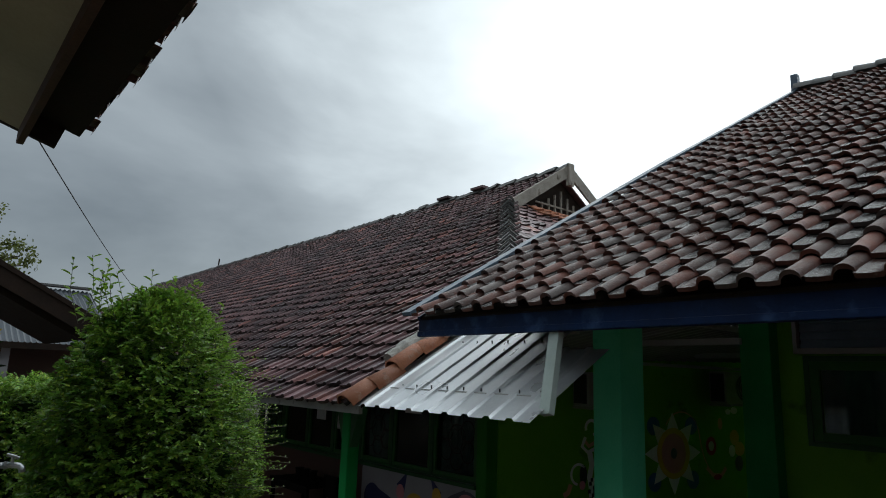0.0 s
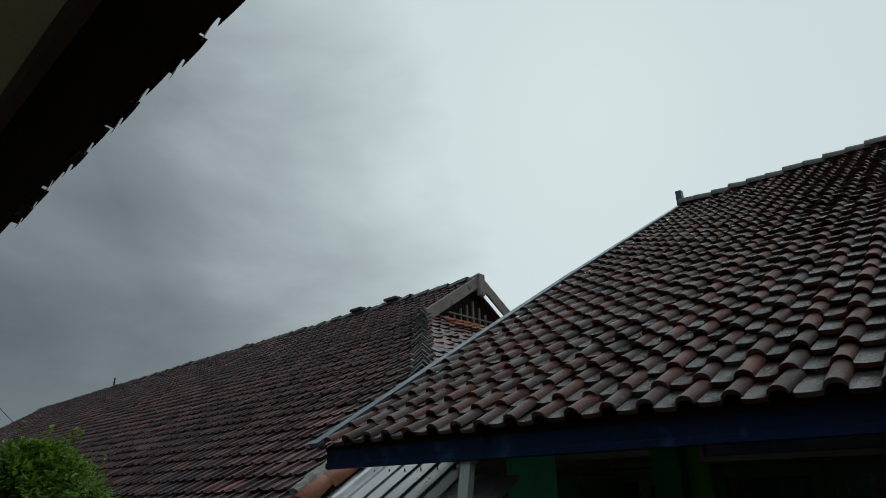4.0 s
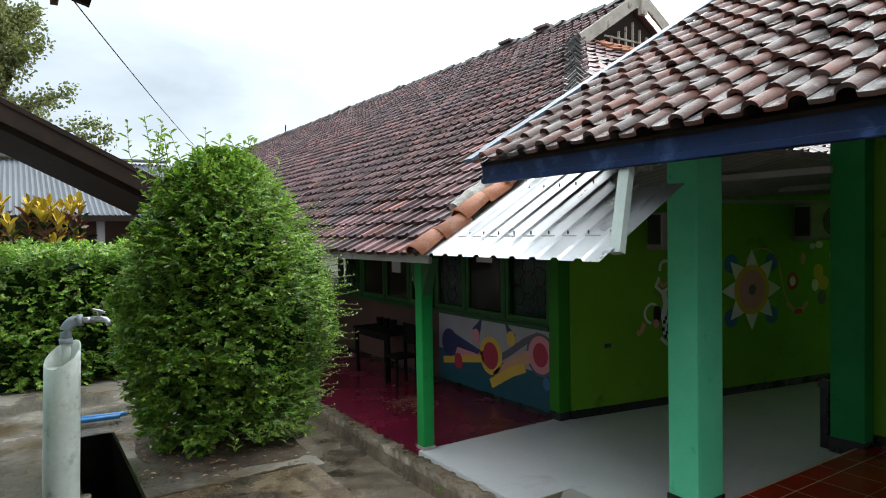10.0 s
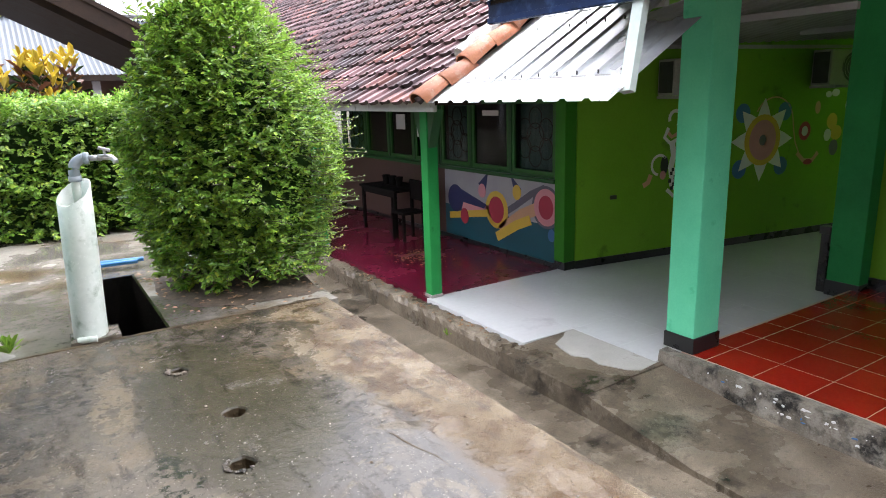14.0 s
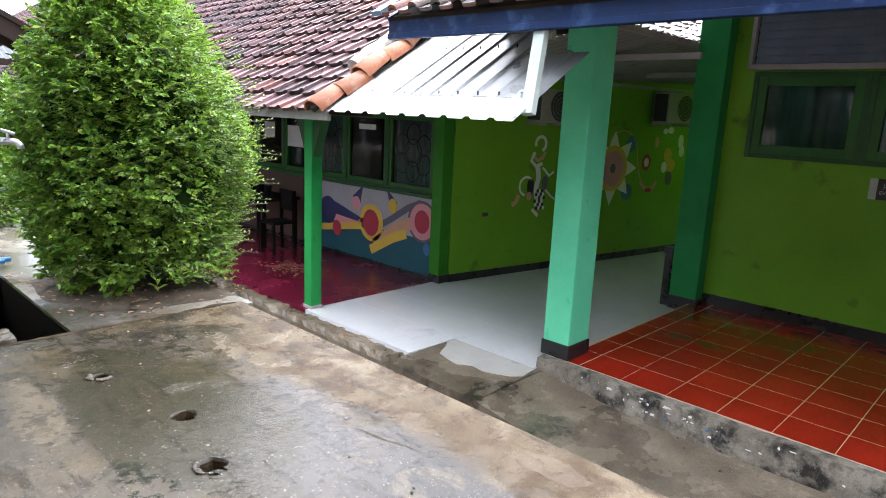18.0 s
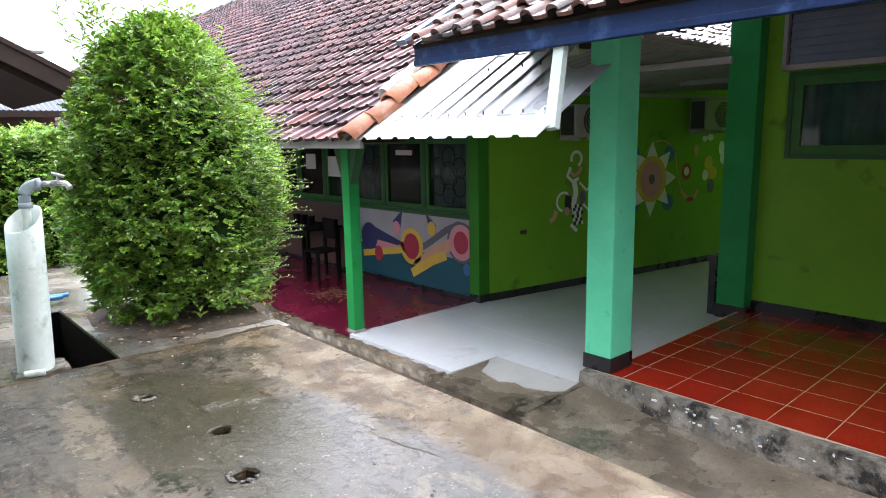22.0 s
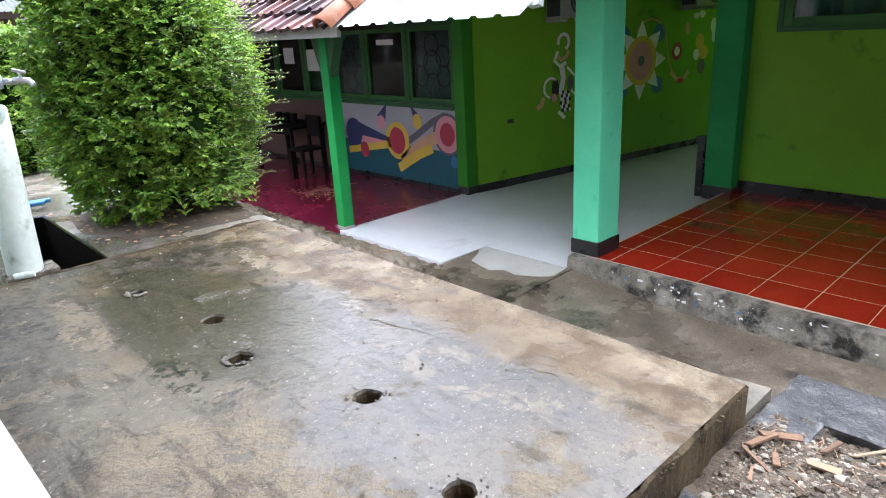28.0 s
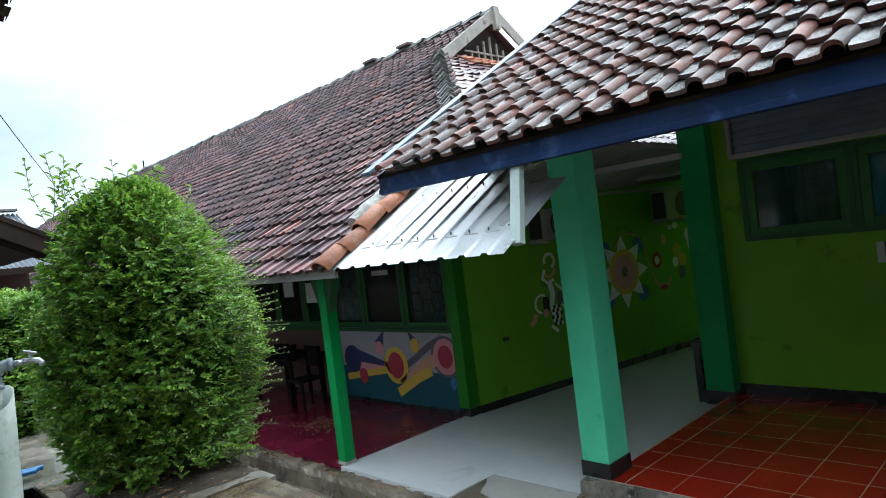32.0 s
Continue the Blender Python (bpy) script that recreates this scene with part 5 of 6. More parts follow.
def slope_frame(origin, up):
    """Local x runs along -y or +y of the eave, local y up the slope."""
    up = Vector(up).normalized()
    right = Vector((0, -1, 0))
    n_ = right.cross(up)
    m = Matrix((right, up, n_)).transposed().to_4x4()
    m.translation = origin
    return m


AW, AL = 0.222, 0.262
len_a = math.hypot(RX - EX, RZ - EZ)
fa = slope_frame((EX - 0.06, A_FAR, za(EX - 0.06)), (1, 0, SA))
ca = math.cos(math.atan(SA))
cells = []
NA = int((A_FAR - YE) / AW)
for r in range(int(len_a / AL) + 1):
    x = EX - 0.06 + r * AL * ca
    if x > RX - 0.05:
        continue
    lo = YE
    if x > RX - GH - 3.84:
        lo = max(YE, YE + (x - (RX - GH - 3.84)))
    if x > RX - GH:
        lo = YG - 0.1
    for c in range(NA):
        y = A_FAR - (c + 1) * AW
        if y >= lo - 0.05:
            cells.append((r, c))
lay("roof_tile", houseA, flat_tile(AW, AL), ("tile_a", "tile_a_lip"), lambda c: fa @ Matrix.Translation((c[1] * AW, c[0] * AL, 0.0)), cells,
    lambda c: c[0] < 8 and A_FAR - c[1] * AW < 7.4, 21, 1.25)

# hip slope tiles
hip_len = 3.84 / ca
mh = Matrix((Vector((1, 0, 0)), Vector((0, 1, SA)).normalized(), Vector((1, 0, 0)).cross(Vector((0, 1, SA)).normalized()))).transposed().to_4x4()
mh.translation = (0, YE, HZ - SA * 3.84)
cells = []
for r in range(int(hip_len / AL) + 1):
    y = r * AL * ca
    for c in range(60):
        x = RX - GH - 3.84 + c * AW
        if x > RX - GH - 3.84 + y and x + AW < RX + GH + 3.84 - y:
            cells.append((r, c))
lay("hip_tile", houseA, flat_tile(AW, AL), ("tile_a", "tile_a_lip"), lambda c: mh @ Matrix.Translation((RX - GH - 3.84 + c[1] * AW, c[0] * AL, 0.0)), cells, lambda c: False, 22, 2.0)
ch = []
for i in range(18):
    m = mh @ Matrix.Translation((RX - 1.30 + (i // 2) * AW + 0.2, hip_len - 0.30 - 0.24 * (i % 2), 0.052))
    ch.append(([tuple(m @ Vector(v)) for v in flat_tile(AW, AL)[0]], flat_tile(AW, AL)[1]))
tagged(joined("orange_tile_row", ch, "orange_tile", houseA), "new orange tiles below the gable", kind="")


def cap_row(name, parent, a, b, r, step, material, seed, jit=0.01, label="", seg=9):
    """Half-round cap tiles that overlap along a line from a to b, each its own piece."""
    a, b = Vector(a), Vector(b)
    d = (b - a).normalized()
    side = d.cross(Vector((0, 0, 1))).normalized()
    up = side.cross(d)
    n_ = max(1, int((b - a).length / step))
    step = (b - a).length / n_
    vs = []
    for v, k in ((0, 1.12), (step * 1.12, 0.92), (0, 0.95)):
        vs += [(math.cos(math.pi * i / seg) * r * k, v, math.sin(math.pi * i / seg) * r * k * 0.9 + (0.012 if v == 0 else 0)) for i in range(seg + 1)]
    fs = [(i, i + 1, seg + 2 + i, seg + 1 + i) for i in range(seg)] + [(2 * seg + 2 + i, 2 * seg + 3 + i, i + 1, i) for i in range(seg)]
    me = bpy.data.meshes.new(name)
    me.from_pydata(vs, [], fs)
    me.materials.append(M[material])
    for p in me.polygons:
        p.use_smooth = seg > 4
    g = random.Random(seed)
    base = Matrix((side, d, up)).transposed().to_4x4()
    for i in range(n_):
        ob = new(name, me)
        ob.parent = parent
        m = base.copy()
        m.translation = a + d * step * i + Vector((g.gauss(0, jit), g.gauss(0, jit), g.gauss(0, jit)))
        ob.matrix_basis = Matrix.Translation(-Vector(parent.location)) @ m @ Euler((g.gauss(0, jit * 2), 0, g.gauss(0, jit * 3))).to_matrix().to_4x4()
        if label:
            ob["label"] = label


cap_row("ridge_cap", houseA, (RX, YG - 0.25, RZ + 0.0), (RX, A_FAR, RZ + 0.0), 0.11, 0.30, "grey_cap", 5, 0.012, seg=3)
cap_row("hip_cap", houseA, (RX - GH - 3.84, YE, za(RX - GH - 3.84) + 0.0), (RX - GH, YG, HZ + 0.02), 0.15, 0.20, "grey_cap", 6, 0.006, seg=2)
cap_row("verge_cap", houseA, (EX - 0.10, YE - 0.03, za(EX - 0.10) + 0.02), (RX - GH - 3.84, YE - 0.03, za(RX - GH - 3.84) + 0.03), 0.108, 0.27, "orange_tile", 8, 0.014, "orange clay verge cap")
bm = tube([(EX + 0.42 + 0.06 * i, YE + 0.135, za(EX + 0.42 + 0.06 * i) + 0.085) for i in range(27)], 0.092, 14)
for v in bm.verts:
    v.co += Vector((noise.noise(v.co * 9), noise.noise(v.co * 9 + Vector((5, 0, 0))), noise.noise(v.co * 9 + Vector((0, 7, 0))))) * 0.035
part("mortar_fillet", bm, "mortar", houseA, "lumpy pale mortar along the verge")

# gable over the hip: barge boards, post, lattice
for s in (-1, 1):
    part("barge_board", beam((RX, YG - 0.22, RZ - 0.03), (RX + s * 1.62, YG - 0.22, RZ - 0.03 - SA * 1.62), 0.05, 0.22), "white_wood", houseA, "weathered white barge board")
part("gable_post", box((RX - 0.08, YG - 0.30, RZ - 0.38), (RX + 0.08, YG - 0.20, RZ + 0.10), 0.01), "white_wood", houseA, "weathered white gable post")
# dark panel in place of the shaded hollow behind the lattice
part("gable_back", prism([(RX - 1.4, HZ - 0.02), (RX + 1.4, HZ - 0.02), (RX, RZ - 0.12)], 1, YG + 0.1, YG + 0.14), "dark_wood", houseA)
for i in range(9):
    x = RX - 0.8 + i * 0.2
    h = (0.95 - abs(x - RX)) * SA * 0.9
    part("lattice_bar", box((x - 0.015, YG - 0.02, HZ), (x + 0.015, YG + 0.02, HZ + max(0.1, h))), "white_wood", houseA)
part("lattice_rail", box((RX - 0.8, YG - 0.03, HZ + 0.16), (RX + 0.8, YG, HZ + 0.19)), "white_wood", houseA)
for y, r in ((22.5, 0.05), (5.4, 0.02), (6.7, 0.02)):
    if y > 20:
        part("ridge_rod", tube([(RX, y, RZ + 0.1), (RX + 0.02, y + 0.02, RZ + 0.45)], 0.03, 6), "dark_wood", houseA)
    else:
        part("loose_tile", box((RX - 0.16, y - 0.22, RZ + 0.10), (RX + 0.05, y + 0.22, RZ + 0.16), 0.01), "tile_a", houseA)

# ------------------------------------------------------------------ zinc awning over the passage
zinc = thing("zinc_awning", "shiny corrugated zinc awning sloping over the passage", "awning", (-1, -1.9, 2.4))
ZX, ZZ, SZ = -2.47, 1.985, 0.60


def corrugated(name, x0, x1, y0, y1, z0, slope, pitch, depth, material, parent, t=0.0015):
    prof, y = [], y1
    while y > y0 - 0.001:
        for dy, dz in ((0, 0), (0.62, 0), (0.70, 1), (0.92, 1)):
            if y - dy * pitch >= y0:
                prof.append((y - dy * pitch, dz * depth))
        y -= pitch
    if prof[-1][0] > y0 + 0.01:
        prof.append((y0, 0.0))
    bm_ = bmesh.new()
    rows_ = [[bm_.verts.new((x, yy, z0 + slope * (x - x0) + dz - tt)) for yy, dz in prof] for tt in (0, t) for x in (x0, x1)]
    for a, b in ((0, 1), (3, 2), (2, 0), (1, 3)):
        for i in range(len(prof) - 1):
            bm_.faces.new((rows_[a][i], rows_[a][i + 1], rows_[b][i + 1], rows_[b][i]))
    return part(name, bm_, material, parent)


corrugated("sheet", ZX, 1.3, -2.411, YE, ZZ, SZ, 0.21, 0.017, "zinc", zinc)
corrugated("sheet", ZX, -1.66, -2.965, -2.41, ZZ, SZ, 0.21, 0.017, "zinc", zinc)      # stops short of the pillar
for i in range(10):
    for x in (-2.2, -1.55):
        y = YE - 0.35 - i * 0.19
        if y < -2.9 or (x > -1.7 and y < -2.38):
            continue
        part("screw", box((x - 0.004, y - 0.004, ZZ + SZ * (x - ZX) + 0.0), (x + 0.004, y + 0.004, ZZ + SZ * (x - ZX) + 0.026)), "ac_dark", zinc)
for x in (-2.2, -1.3, -0.4, 0.6):
    part("purlin", box((x - 0.025, -2.84 if x < -2 else -2.40, ZZ + SZ * (x - ZX) - 0.07), (x + 0.025, YE - 0.1, ZZ + SZ * (x - ZX) - 0.006)), "grey_beam", zinc)
part("strut", beam((-2.32, -2.965, 2.03), (-2.15, -2.90, 2.555), 0.085, 0.05, up=(1, 0, 0)), "grey_paint", zinc, "grey-green steel strut")

# ------------------------------------------------------------------ building B: red terrace, blue fascia
B_END = -11.0
houseB = thing("house_terrace", "green house with a wet clay tile roof and blue fascia", "house", (0, -5, 0))
for lo, hi in (((B_END, 0.0), (-2.66, 1.70)), ((-2.93, 1.70), (-2.66, 2.58)), ((B_END, 1.70), (-6.14, 2.58)), ((B_END, 2.58), (-2.66, 3.3))):
    part("front_wall", box((1.65, lo[0], lo[1]), (1.81, hi[0], hi[1])), "lime", houseB, "lime green front wall")
part("room_back", box((3.2, -6.8, 0.5), (3.3, -2.6, 3.3)), "dark_room", houseB, "near-black wall standing in for the dim room behind the windows")
part("skirting", box((1.635, B_END, 0.0), (1.65, -2.68, 0.12)), "black", houseB, "black skirting")
part("end_wall", box((1.66, -2.62, 0.0), (9.0, -2.46, 3.6)), "lime", houseB)
part("corner_pilaster", box((1.46, -2.68, 0.0), (1.72, -2.36, 3.3), 0.008), "pillar_green", houseB, "deep green corner pilaster")
part("pilaster_foot", box((1.452, -2.688, FLOOR), (1.725, -2.352, 0.06), 0.004), "black", houseB, "black foot")
# unseen wall, added to block southern daylight from terrace and pillar
structure("wall_terrace", box((-1.1, -8.3, -0.02), (1.65, -8.15, 3.17)), "lime", "unseen green wall added to keep light off the terrace", "wall")
pillar = thing("terrace_pillar", "mint green square pillar with a black foot", "pillar", (-1.0, -2.56, 0))
part("shaft", box((-1.165, -2.695, 0.125), (-0.85, -2.435, 3.10), 0.012), "mint", pillar)
part("foot", box((-1.175, -2.705, 0.0), (-0.84, -2.425, 0.128), 0.006), "black", pillar, "black tiled foot")
copy_thing(pillar, Matrix.Translation((-1.0, -6.4, 0)))
part("fascia", box((-2.20, B_END, 2.555), (-2.165, -1.47, 2.705), 0.004), "blue", houseB, "blue painted fascia board")
# dark strip that paints the shadow between tiles and fascia
part("eave_batten", box((-2.150, B_END, 2.66), (-2.11, -1.49, 2.75)), "dark_wood", houseB, "dark strip in place of the shadow gap behind the fascia")
part("fascia_lip", box((-2.212, B_END, 2.56), (-2.198, -1.47, 2.60), 0.003), "blue", houseB)
part("end_fascia", beam((-2.18, -1.485, 2.65), (1.64, -1.485, 4.84), 0.03, 0.16), "blue", houseB)
part("terrace_ceiling", box((-1.12, B_END, 3.18), (1.65, -2.9, 3.21)), "white_wall", houseB, "pale terrace ceiling")
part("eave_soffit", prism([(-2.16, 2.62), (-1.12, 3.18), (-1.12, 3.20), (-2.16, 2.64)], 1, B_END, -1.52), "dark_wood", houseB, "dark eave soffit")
part("pillar_beam", box((-1.10, B_END, 2.95), (-0.92, -1.55, 3.17), 0.006), "frame_green", houseB, "green beam over the pillars")
for x, z in ((1.0, 2.70), (2.95, 2.655)):
    part("passage_beam", box((x - 0.025, -2.60, z - 0.035), (x + 0.025, -1.02, z + 0.03), 0.004), "white_wall", houseB, "pale beam across the passage")
passage = thing("passage_canopy", "grey corrugated sheet canopy over the passage on a pale wall batten", "canopy", (3, -1.4, 2.7))
bm = bmesh.new()
last = None
for i in range(146):
    x, dz = -0.3 + 0.04 * i, (0.0, 0.012, 0.012, 0.0)[i % 4]
    pts = [bm.verts.new((x, y, 2.565 + 0.165 * (-0.45 - y) + dz + d)) for y, d in ((-2.36, 0), (-0.01 - 0.1745 * x, 0), (-0.01 - 0.1745 * x, 0.003), (-2.36, 0.003))]
    if last:
        for j in range(4):
            bm.faces.new((last[j], last[(j + 1) % 4], pts[(j + 1) % 4], pts[j]))
    last = pts
part("sheet", bm, "sheet_grey", passage)
part("wall_batten", turned(box((0.4, -0.05, 2.50), (7.0, -0.003, 2.545), 0.004)), "white_wall", passage, "pale wall batten")
part("edge_batten", box((-0.25, -2.355, 2.83), (5.5, -2.315, 2.885), 0.004), "grey_beam", passage, "grey edge batten")

KX, KZ = 1.64, 4.95
BX, BZ = -2.20, 2.76
S1 = (KZ - BZ) / (KX - BX)
TX, TZ = 5.80, 7.26
YB = -1.50
for name, (xa, z0), (xb, z1) in (("roof_deck", (BX, BZ), (KX, KZ)), ("roof_deck", (KX, KZ), (TX, TZ)), ("roof_back", (TX, TZ), (TX + 6, TZ - 3.6))):
    bm = prism([(xa, YB), (xb, YB), (xb, B_END), (xa, B_END)], 2, -0.07, -0.04)
    for v in bm.verts:
        v.co.z += z0 + (z1 - z0) * (v.co.x - xa) / (xb - xa)
    part(name, bm, "dark_wood" if name == "roof_deck" else "tile_b", houseB)
BW, BL = 0.215, 0.25
NB = int((YB - B_END) / BW)
for k, (xa, z0, xb, z1) in enumerate(((BX - 0.10, BZ - 0.10 * S1, KX, KZ), (KX, KZ, TX, TZ))):
    up = Vector((xb - xa, 0, z1 - z0))
    fb = slope_frame((xa, YB, z0), up)
    n_ = int(up.length / BL)
    bl = up.length / n_
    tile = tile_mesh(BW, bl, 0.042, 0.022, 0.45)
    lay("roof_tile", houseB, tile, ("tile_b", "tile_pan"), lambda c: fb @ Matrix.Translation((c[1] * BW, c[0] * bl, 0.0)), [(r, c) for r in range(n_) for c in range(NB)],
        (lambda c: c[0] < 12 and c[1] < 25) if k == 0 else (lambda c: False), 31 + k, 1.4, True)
cap_row("ridge_cap", houseB, (TX, YB, TZ + 0.03), (TX, B_END, TZ + 0.03), 0.14, 0.30, "grey_cap", 9, 0.012)
part("verge_flashing", beam((BX - 0.14, YB + 0.02, BZ - 0.14 * S1 + 0.05), (KX + 0.16, YB + 0.02, KZ + 0.16 * S1 + 0.07), 0.11, 0.035), "flashing", houseB, "grey-blue metal verge flashing")
part("verge_flashing", beam((KX, YB + 0.03, KZ + 0.05), (TX, YB + 0.03, TZ + 0.06), 0.10, 0.06), "flashing", houseB, "grey-blue metal verge flashing")
part("ridge_finial", box((TX - 0.07, YB - 0.05, TZ + 0.05), (TX + 0.05, YB + 0.06, TZ + 0.36), 0.01), "flashing", houseB, "grey ridge end block")

# window, louvre and sign on the terrace wall
for y1 in (-2.93, -4.00, -5.07):
    window(houseB, y1 - 1.07, y1, 1.70, 2.58, 1.63, True, bar=0.12, rings=False)
louvre = thing("roller_louvre", "dark louvred panel in a white frame above the window", "louvre", (1.62, -4.4, 2.85))
for i in range(6):
    z = 2.70 + 0.082 * i
    part("slat", beam((1.622, -6.5, z), (1.622, -2.92, z), 0.012, 0.085, up=(0.35, 0, 1)), "louvre_blue", louvre)
part("frame_rail", box((1.57, -6.55, 2.60), (1.645, -2.86, 2.655), 0.004), "white_wall", louvre, "white frame rail")
part("frame_stile", box((1.57, -2.90, 2.60), (1.645, -2.86, 3.16), 0.004), "white_wall", louvre, "white frame stile")
part("backing", box((1.640, -6.5, 2.645), (1.648, -2.90, 3.16)), "ac_dark", louvre)

sign = thing("evacuation_sign", "dark wall sign with grey words and an evacuation arrow", "sign", (1.64, -4.40, 1.49))
part("plate", box((1.638, -4.72, 1.39), (1.65, -4.185, 1.59), 0.003), "ac_dark", sign)
part("margin", box((1.637, -4.185, 1.39), (1.65, -4.12, 1.59), 0.003), "grey_paint", sign, "pale end strip")
part("arrow", prism([(-4.45, 1.495), (-4.49, 1.535), (-4.49, 1.507), (-4.545, 1.507), (-4.545, 1.483), (-4.49, 1.483), (-4.49, 1.455)], 0, 1.6355, 1.6385), "grey_paint", sign, "pale arrow")
part("pictogram", box((1.636, -4.69, 1.42), (1.6385, -4.575, 1.565)), "grey_paint", sign, "pale plain pictogram field")


def words(text, y, z, size, parent, material):
    cu = bpy.data.curves.new("lettering", "FONT")
    cu.body, cu.size, cu.align_x, cu.align_y, cu.extrude = text, size, "CENTER", "CENTER", 0.0006
    tmp = bpy.data.objects.new("lettering", cu)
    me = bpy.data.meshes.new_from_object(tmp)
    bpy.data.objects.remove(tmp)
    me.materials.clear()
    me.materials.append(M[material])
    ob = new("lettering", me)
    ob.parent = parent
    ob.matrix_basis = Matrix.Translation(Vector((1.6365, y, z)) - parent.location) @ Matrix(((0, 0, -1), (-1, 0, 0), (0, 1, 0))).to_4x4()
    return ob


words("JALUR", -4.315, 1.525, 0.06, sign, "grey_paint")
words("EVAKUASI", -4.32, 1.455, 0.05, sign, "grey_paint")

# dark bin at the passage corner
bin_ = thing("black_stand", "black plastic stand at the passage corner", "stand", (1.52, -2.2, FLOOR))
part("body", box((1.50, -2.33, FLOOR), (1.58, -2.24, 0.52), 0.012), "black", bin_)
part("rim", box((1.485, -2.345, 0.52), (1.60, -2.225, 0.60), 0.012), "black", bin_)

# ------------------------------------------------------------------ near house of the camera: eave, soffit, pillar
houseC = thing("house_near", "near house with tiled eave, cream soffit and teal pillar", "house", (-6.5, -6, 1.18))
CX, CZ, CE = -4.92, 3.44, -1.72
part("soffit", prism([(-8.5, CZ + 1.10), (-8.5, CZ + 1.14), (CX - 0.22, CZ + 0.05), (CX - 0.22, CZ + 0.01)], 1, -10.5, CE - 0.03), "soffit", houseC, "cream soffit boards")
part("gutter_board", box((CX - 0.23, -10.5, CZ - 0.06), (CX - 0.195, CE, CZ + 0.08), 0.004), "eave_board", houseC, "red-brown eave board")
part("rake_board", beam((CX - 0.03, CE - 0.01, CZ + 0.03), (-8.5, CE - 0.01, CZ + 1.10), 0.04, 0.15), "dark_wood", houseC, "dark rake board")
part("roof_deck", prism([(-8.5, CZ + 1.16), (-8.5, CZ + 1.22), (CX + 0.06, CZ + 0.095), (CX + 0.06, CZ + 0.055)], 1, -10.5, CE), "dark_wood", houseC)
up = Vector((-3.38, 0, 1.0))
fc = Matrix((Vector((0, 1, 0)), up.normalized(), Vector((0, 1, 0)).cross(up.normalized()))).transposed().to_4x4()
fc.translation = (CX + 0.10, -10.28, CZ + 0.055)
lay("eave_tile", houseC, tile_mesh(0.22, 0.3, 0.062, 0.026), ("tile_b", "tile_b"), lambda c: fc @ Matrix.Translation((c[1] * 0.22, c[0] * 0.28, 0)), [(r, c) for r in range(13) for c in range(39)], lambda c: c[0] < 4, 41, 1.3)
part("back_wall", box((-8.5, -10.5, TERRACE), (-8.3, -2.4, CZ + 1.08)), "cream", houseC, "cream house wall")
tp = thing("teal_pillar", "teal painted square pillar with pale blue trim", "pillar", (-5.73, -2.65, TERRACE))
part("shaft", box((-5.89, -2.80, TERRACE), (-5.578, -2.50, 3.66), 0.01), "teal", tp)
part("trim", box((-5.582, -2.810, TERRACE), (-5.566, -2.78, 3.66), 0.003), "sky_blue", tp, "pale blue corner trim")

# ------------------------------------------------------------------ standpipe with tap
sp = thing("standpipe", "dirty white plastic standpipe with a grey elbow and tap", "standpipe", (-5.20, -2.60, YARD))
PX, PY, PR = -5.183, -2.60, 0.067
bm = bmesh.new()
seg = 28
rings = []
for k in range(5):
    f = k / 4
    cx = PX - 0.022 * (1 - f)
    ring = []
    for j in range(seg):
        a = 2 * math.pi * j / seg
        # sawn off askew: high at the back, low in front
        top_z = YARD + 0.625 + 0.050 * math.cos(a - 0.75) + 0.006 * noise.noise((math.cos(a) * 3, math.sin(a) * 3, 2))
        ring.append(bm.verts.new((cx + PR * math.cos(a), PY + PR * math.sin(a), YARD - 0.01 + (top_z - YARD + 0.01) * f)))
    rings.append(ring)
rings.append([bm.verts.new((PX + (v.co.x - PX) * 0.9, PY + (v.co.y - PY) * 0.9, v.co.z)) for v in rings[-1]])
fill = [bm.verts.new((PX + PR * 0.9 * math.cos(2 * math.pi * j / seg), PY + PR * 0.9 * math.sin(2 * math.pi * j / seg), YARD + 0.575)) for j in range(seg)]
rings.append(fill)
for r0, r1 in zip(rings, rings[1:]):
    for j in range(seg):
        bm.faces.new((r0[j], r0[(j + 1) % seg], r1[(j + 1) % seg], r1[j]))
bm.faces.new(fill)
part("sleeve", bm, "pipe", sp, smooth=True)
part("foot_pipe", tube([(PX - 0.075, PY - 0.065, YARD + 0.013), (PX - 0.005, PY - 0.085, YARD + 0.013)], 0.014, 12), "pipe", sp, "short white stub of pipe")
part("mortar_collar", rough_box((PX - 0.10, PY - 0.075, YARD - 0.02), (PX + 0.085, PY + 0.085, YARD + 0.008), 0.03, 0.012, 3.0), "concrete_dirty", sp, "crumbling mortar at the foot")
QX = PX + 0.018
part("riser", tube([(QX - 0.006, PY, YARD + 0.57), (QX - 0.004, PY, YARD + 0.715)], 0.0175, 16), "pipe", sp, "white riser pipe", True)
bend = [(QX - 0.004 + 0.045 * (1 - math.cos(a)), PY - 0.012 * (1 - math.cos(a)), YARD + 0.715 + 0.045 * math.sin(a)) for a in (i * math.pi / 16 for i in range(9))]
part("elbow", tube([(QX - 0.004, PY, YARD + 0.675)] + bend, 0.0215, 16), "grey_pipe", sp, "grey plastic elbow", True)
part("elbow_collar", tube([(QX - 0.004, PY, YARD + 0.668), (QX - 0.004, PY, YARD + 0.690)], 0.025, 16), "grey_pipe", sp, "", True)
EXX, EZZ = QX + 0.041, YARD + 0.76
part("elbow_lip", tube([(EXX - 0.004, PY - 0.012, EZZ), (EXX + 0.014, PY - 0.016, EZZ)], 0.025, 16), "grey_pipe", sp, "", True)
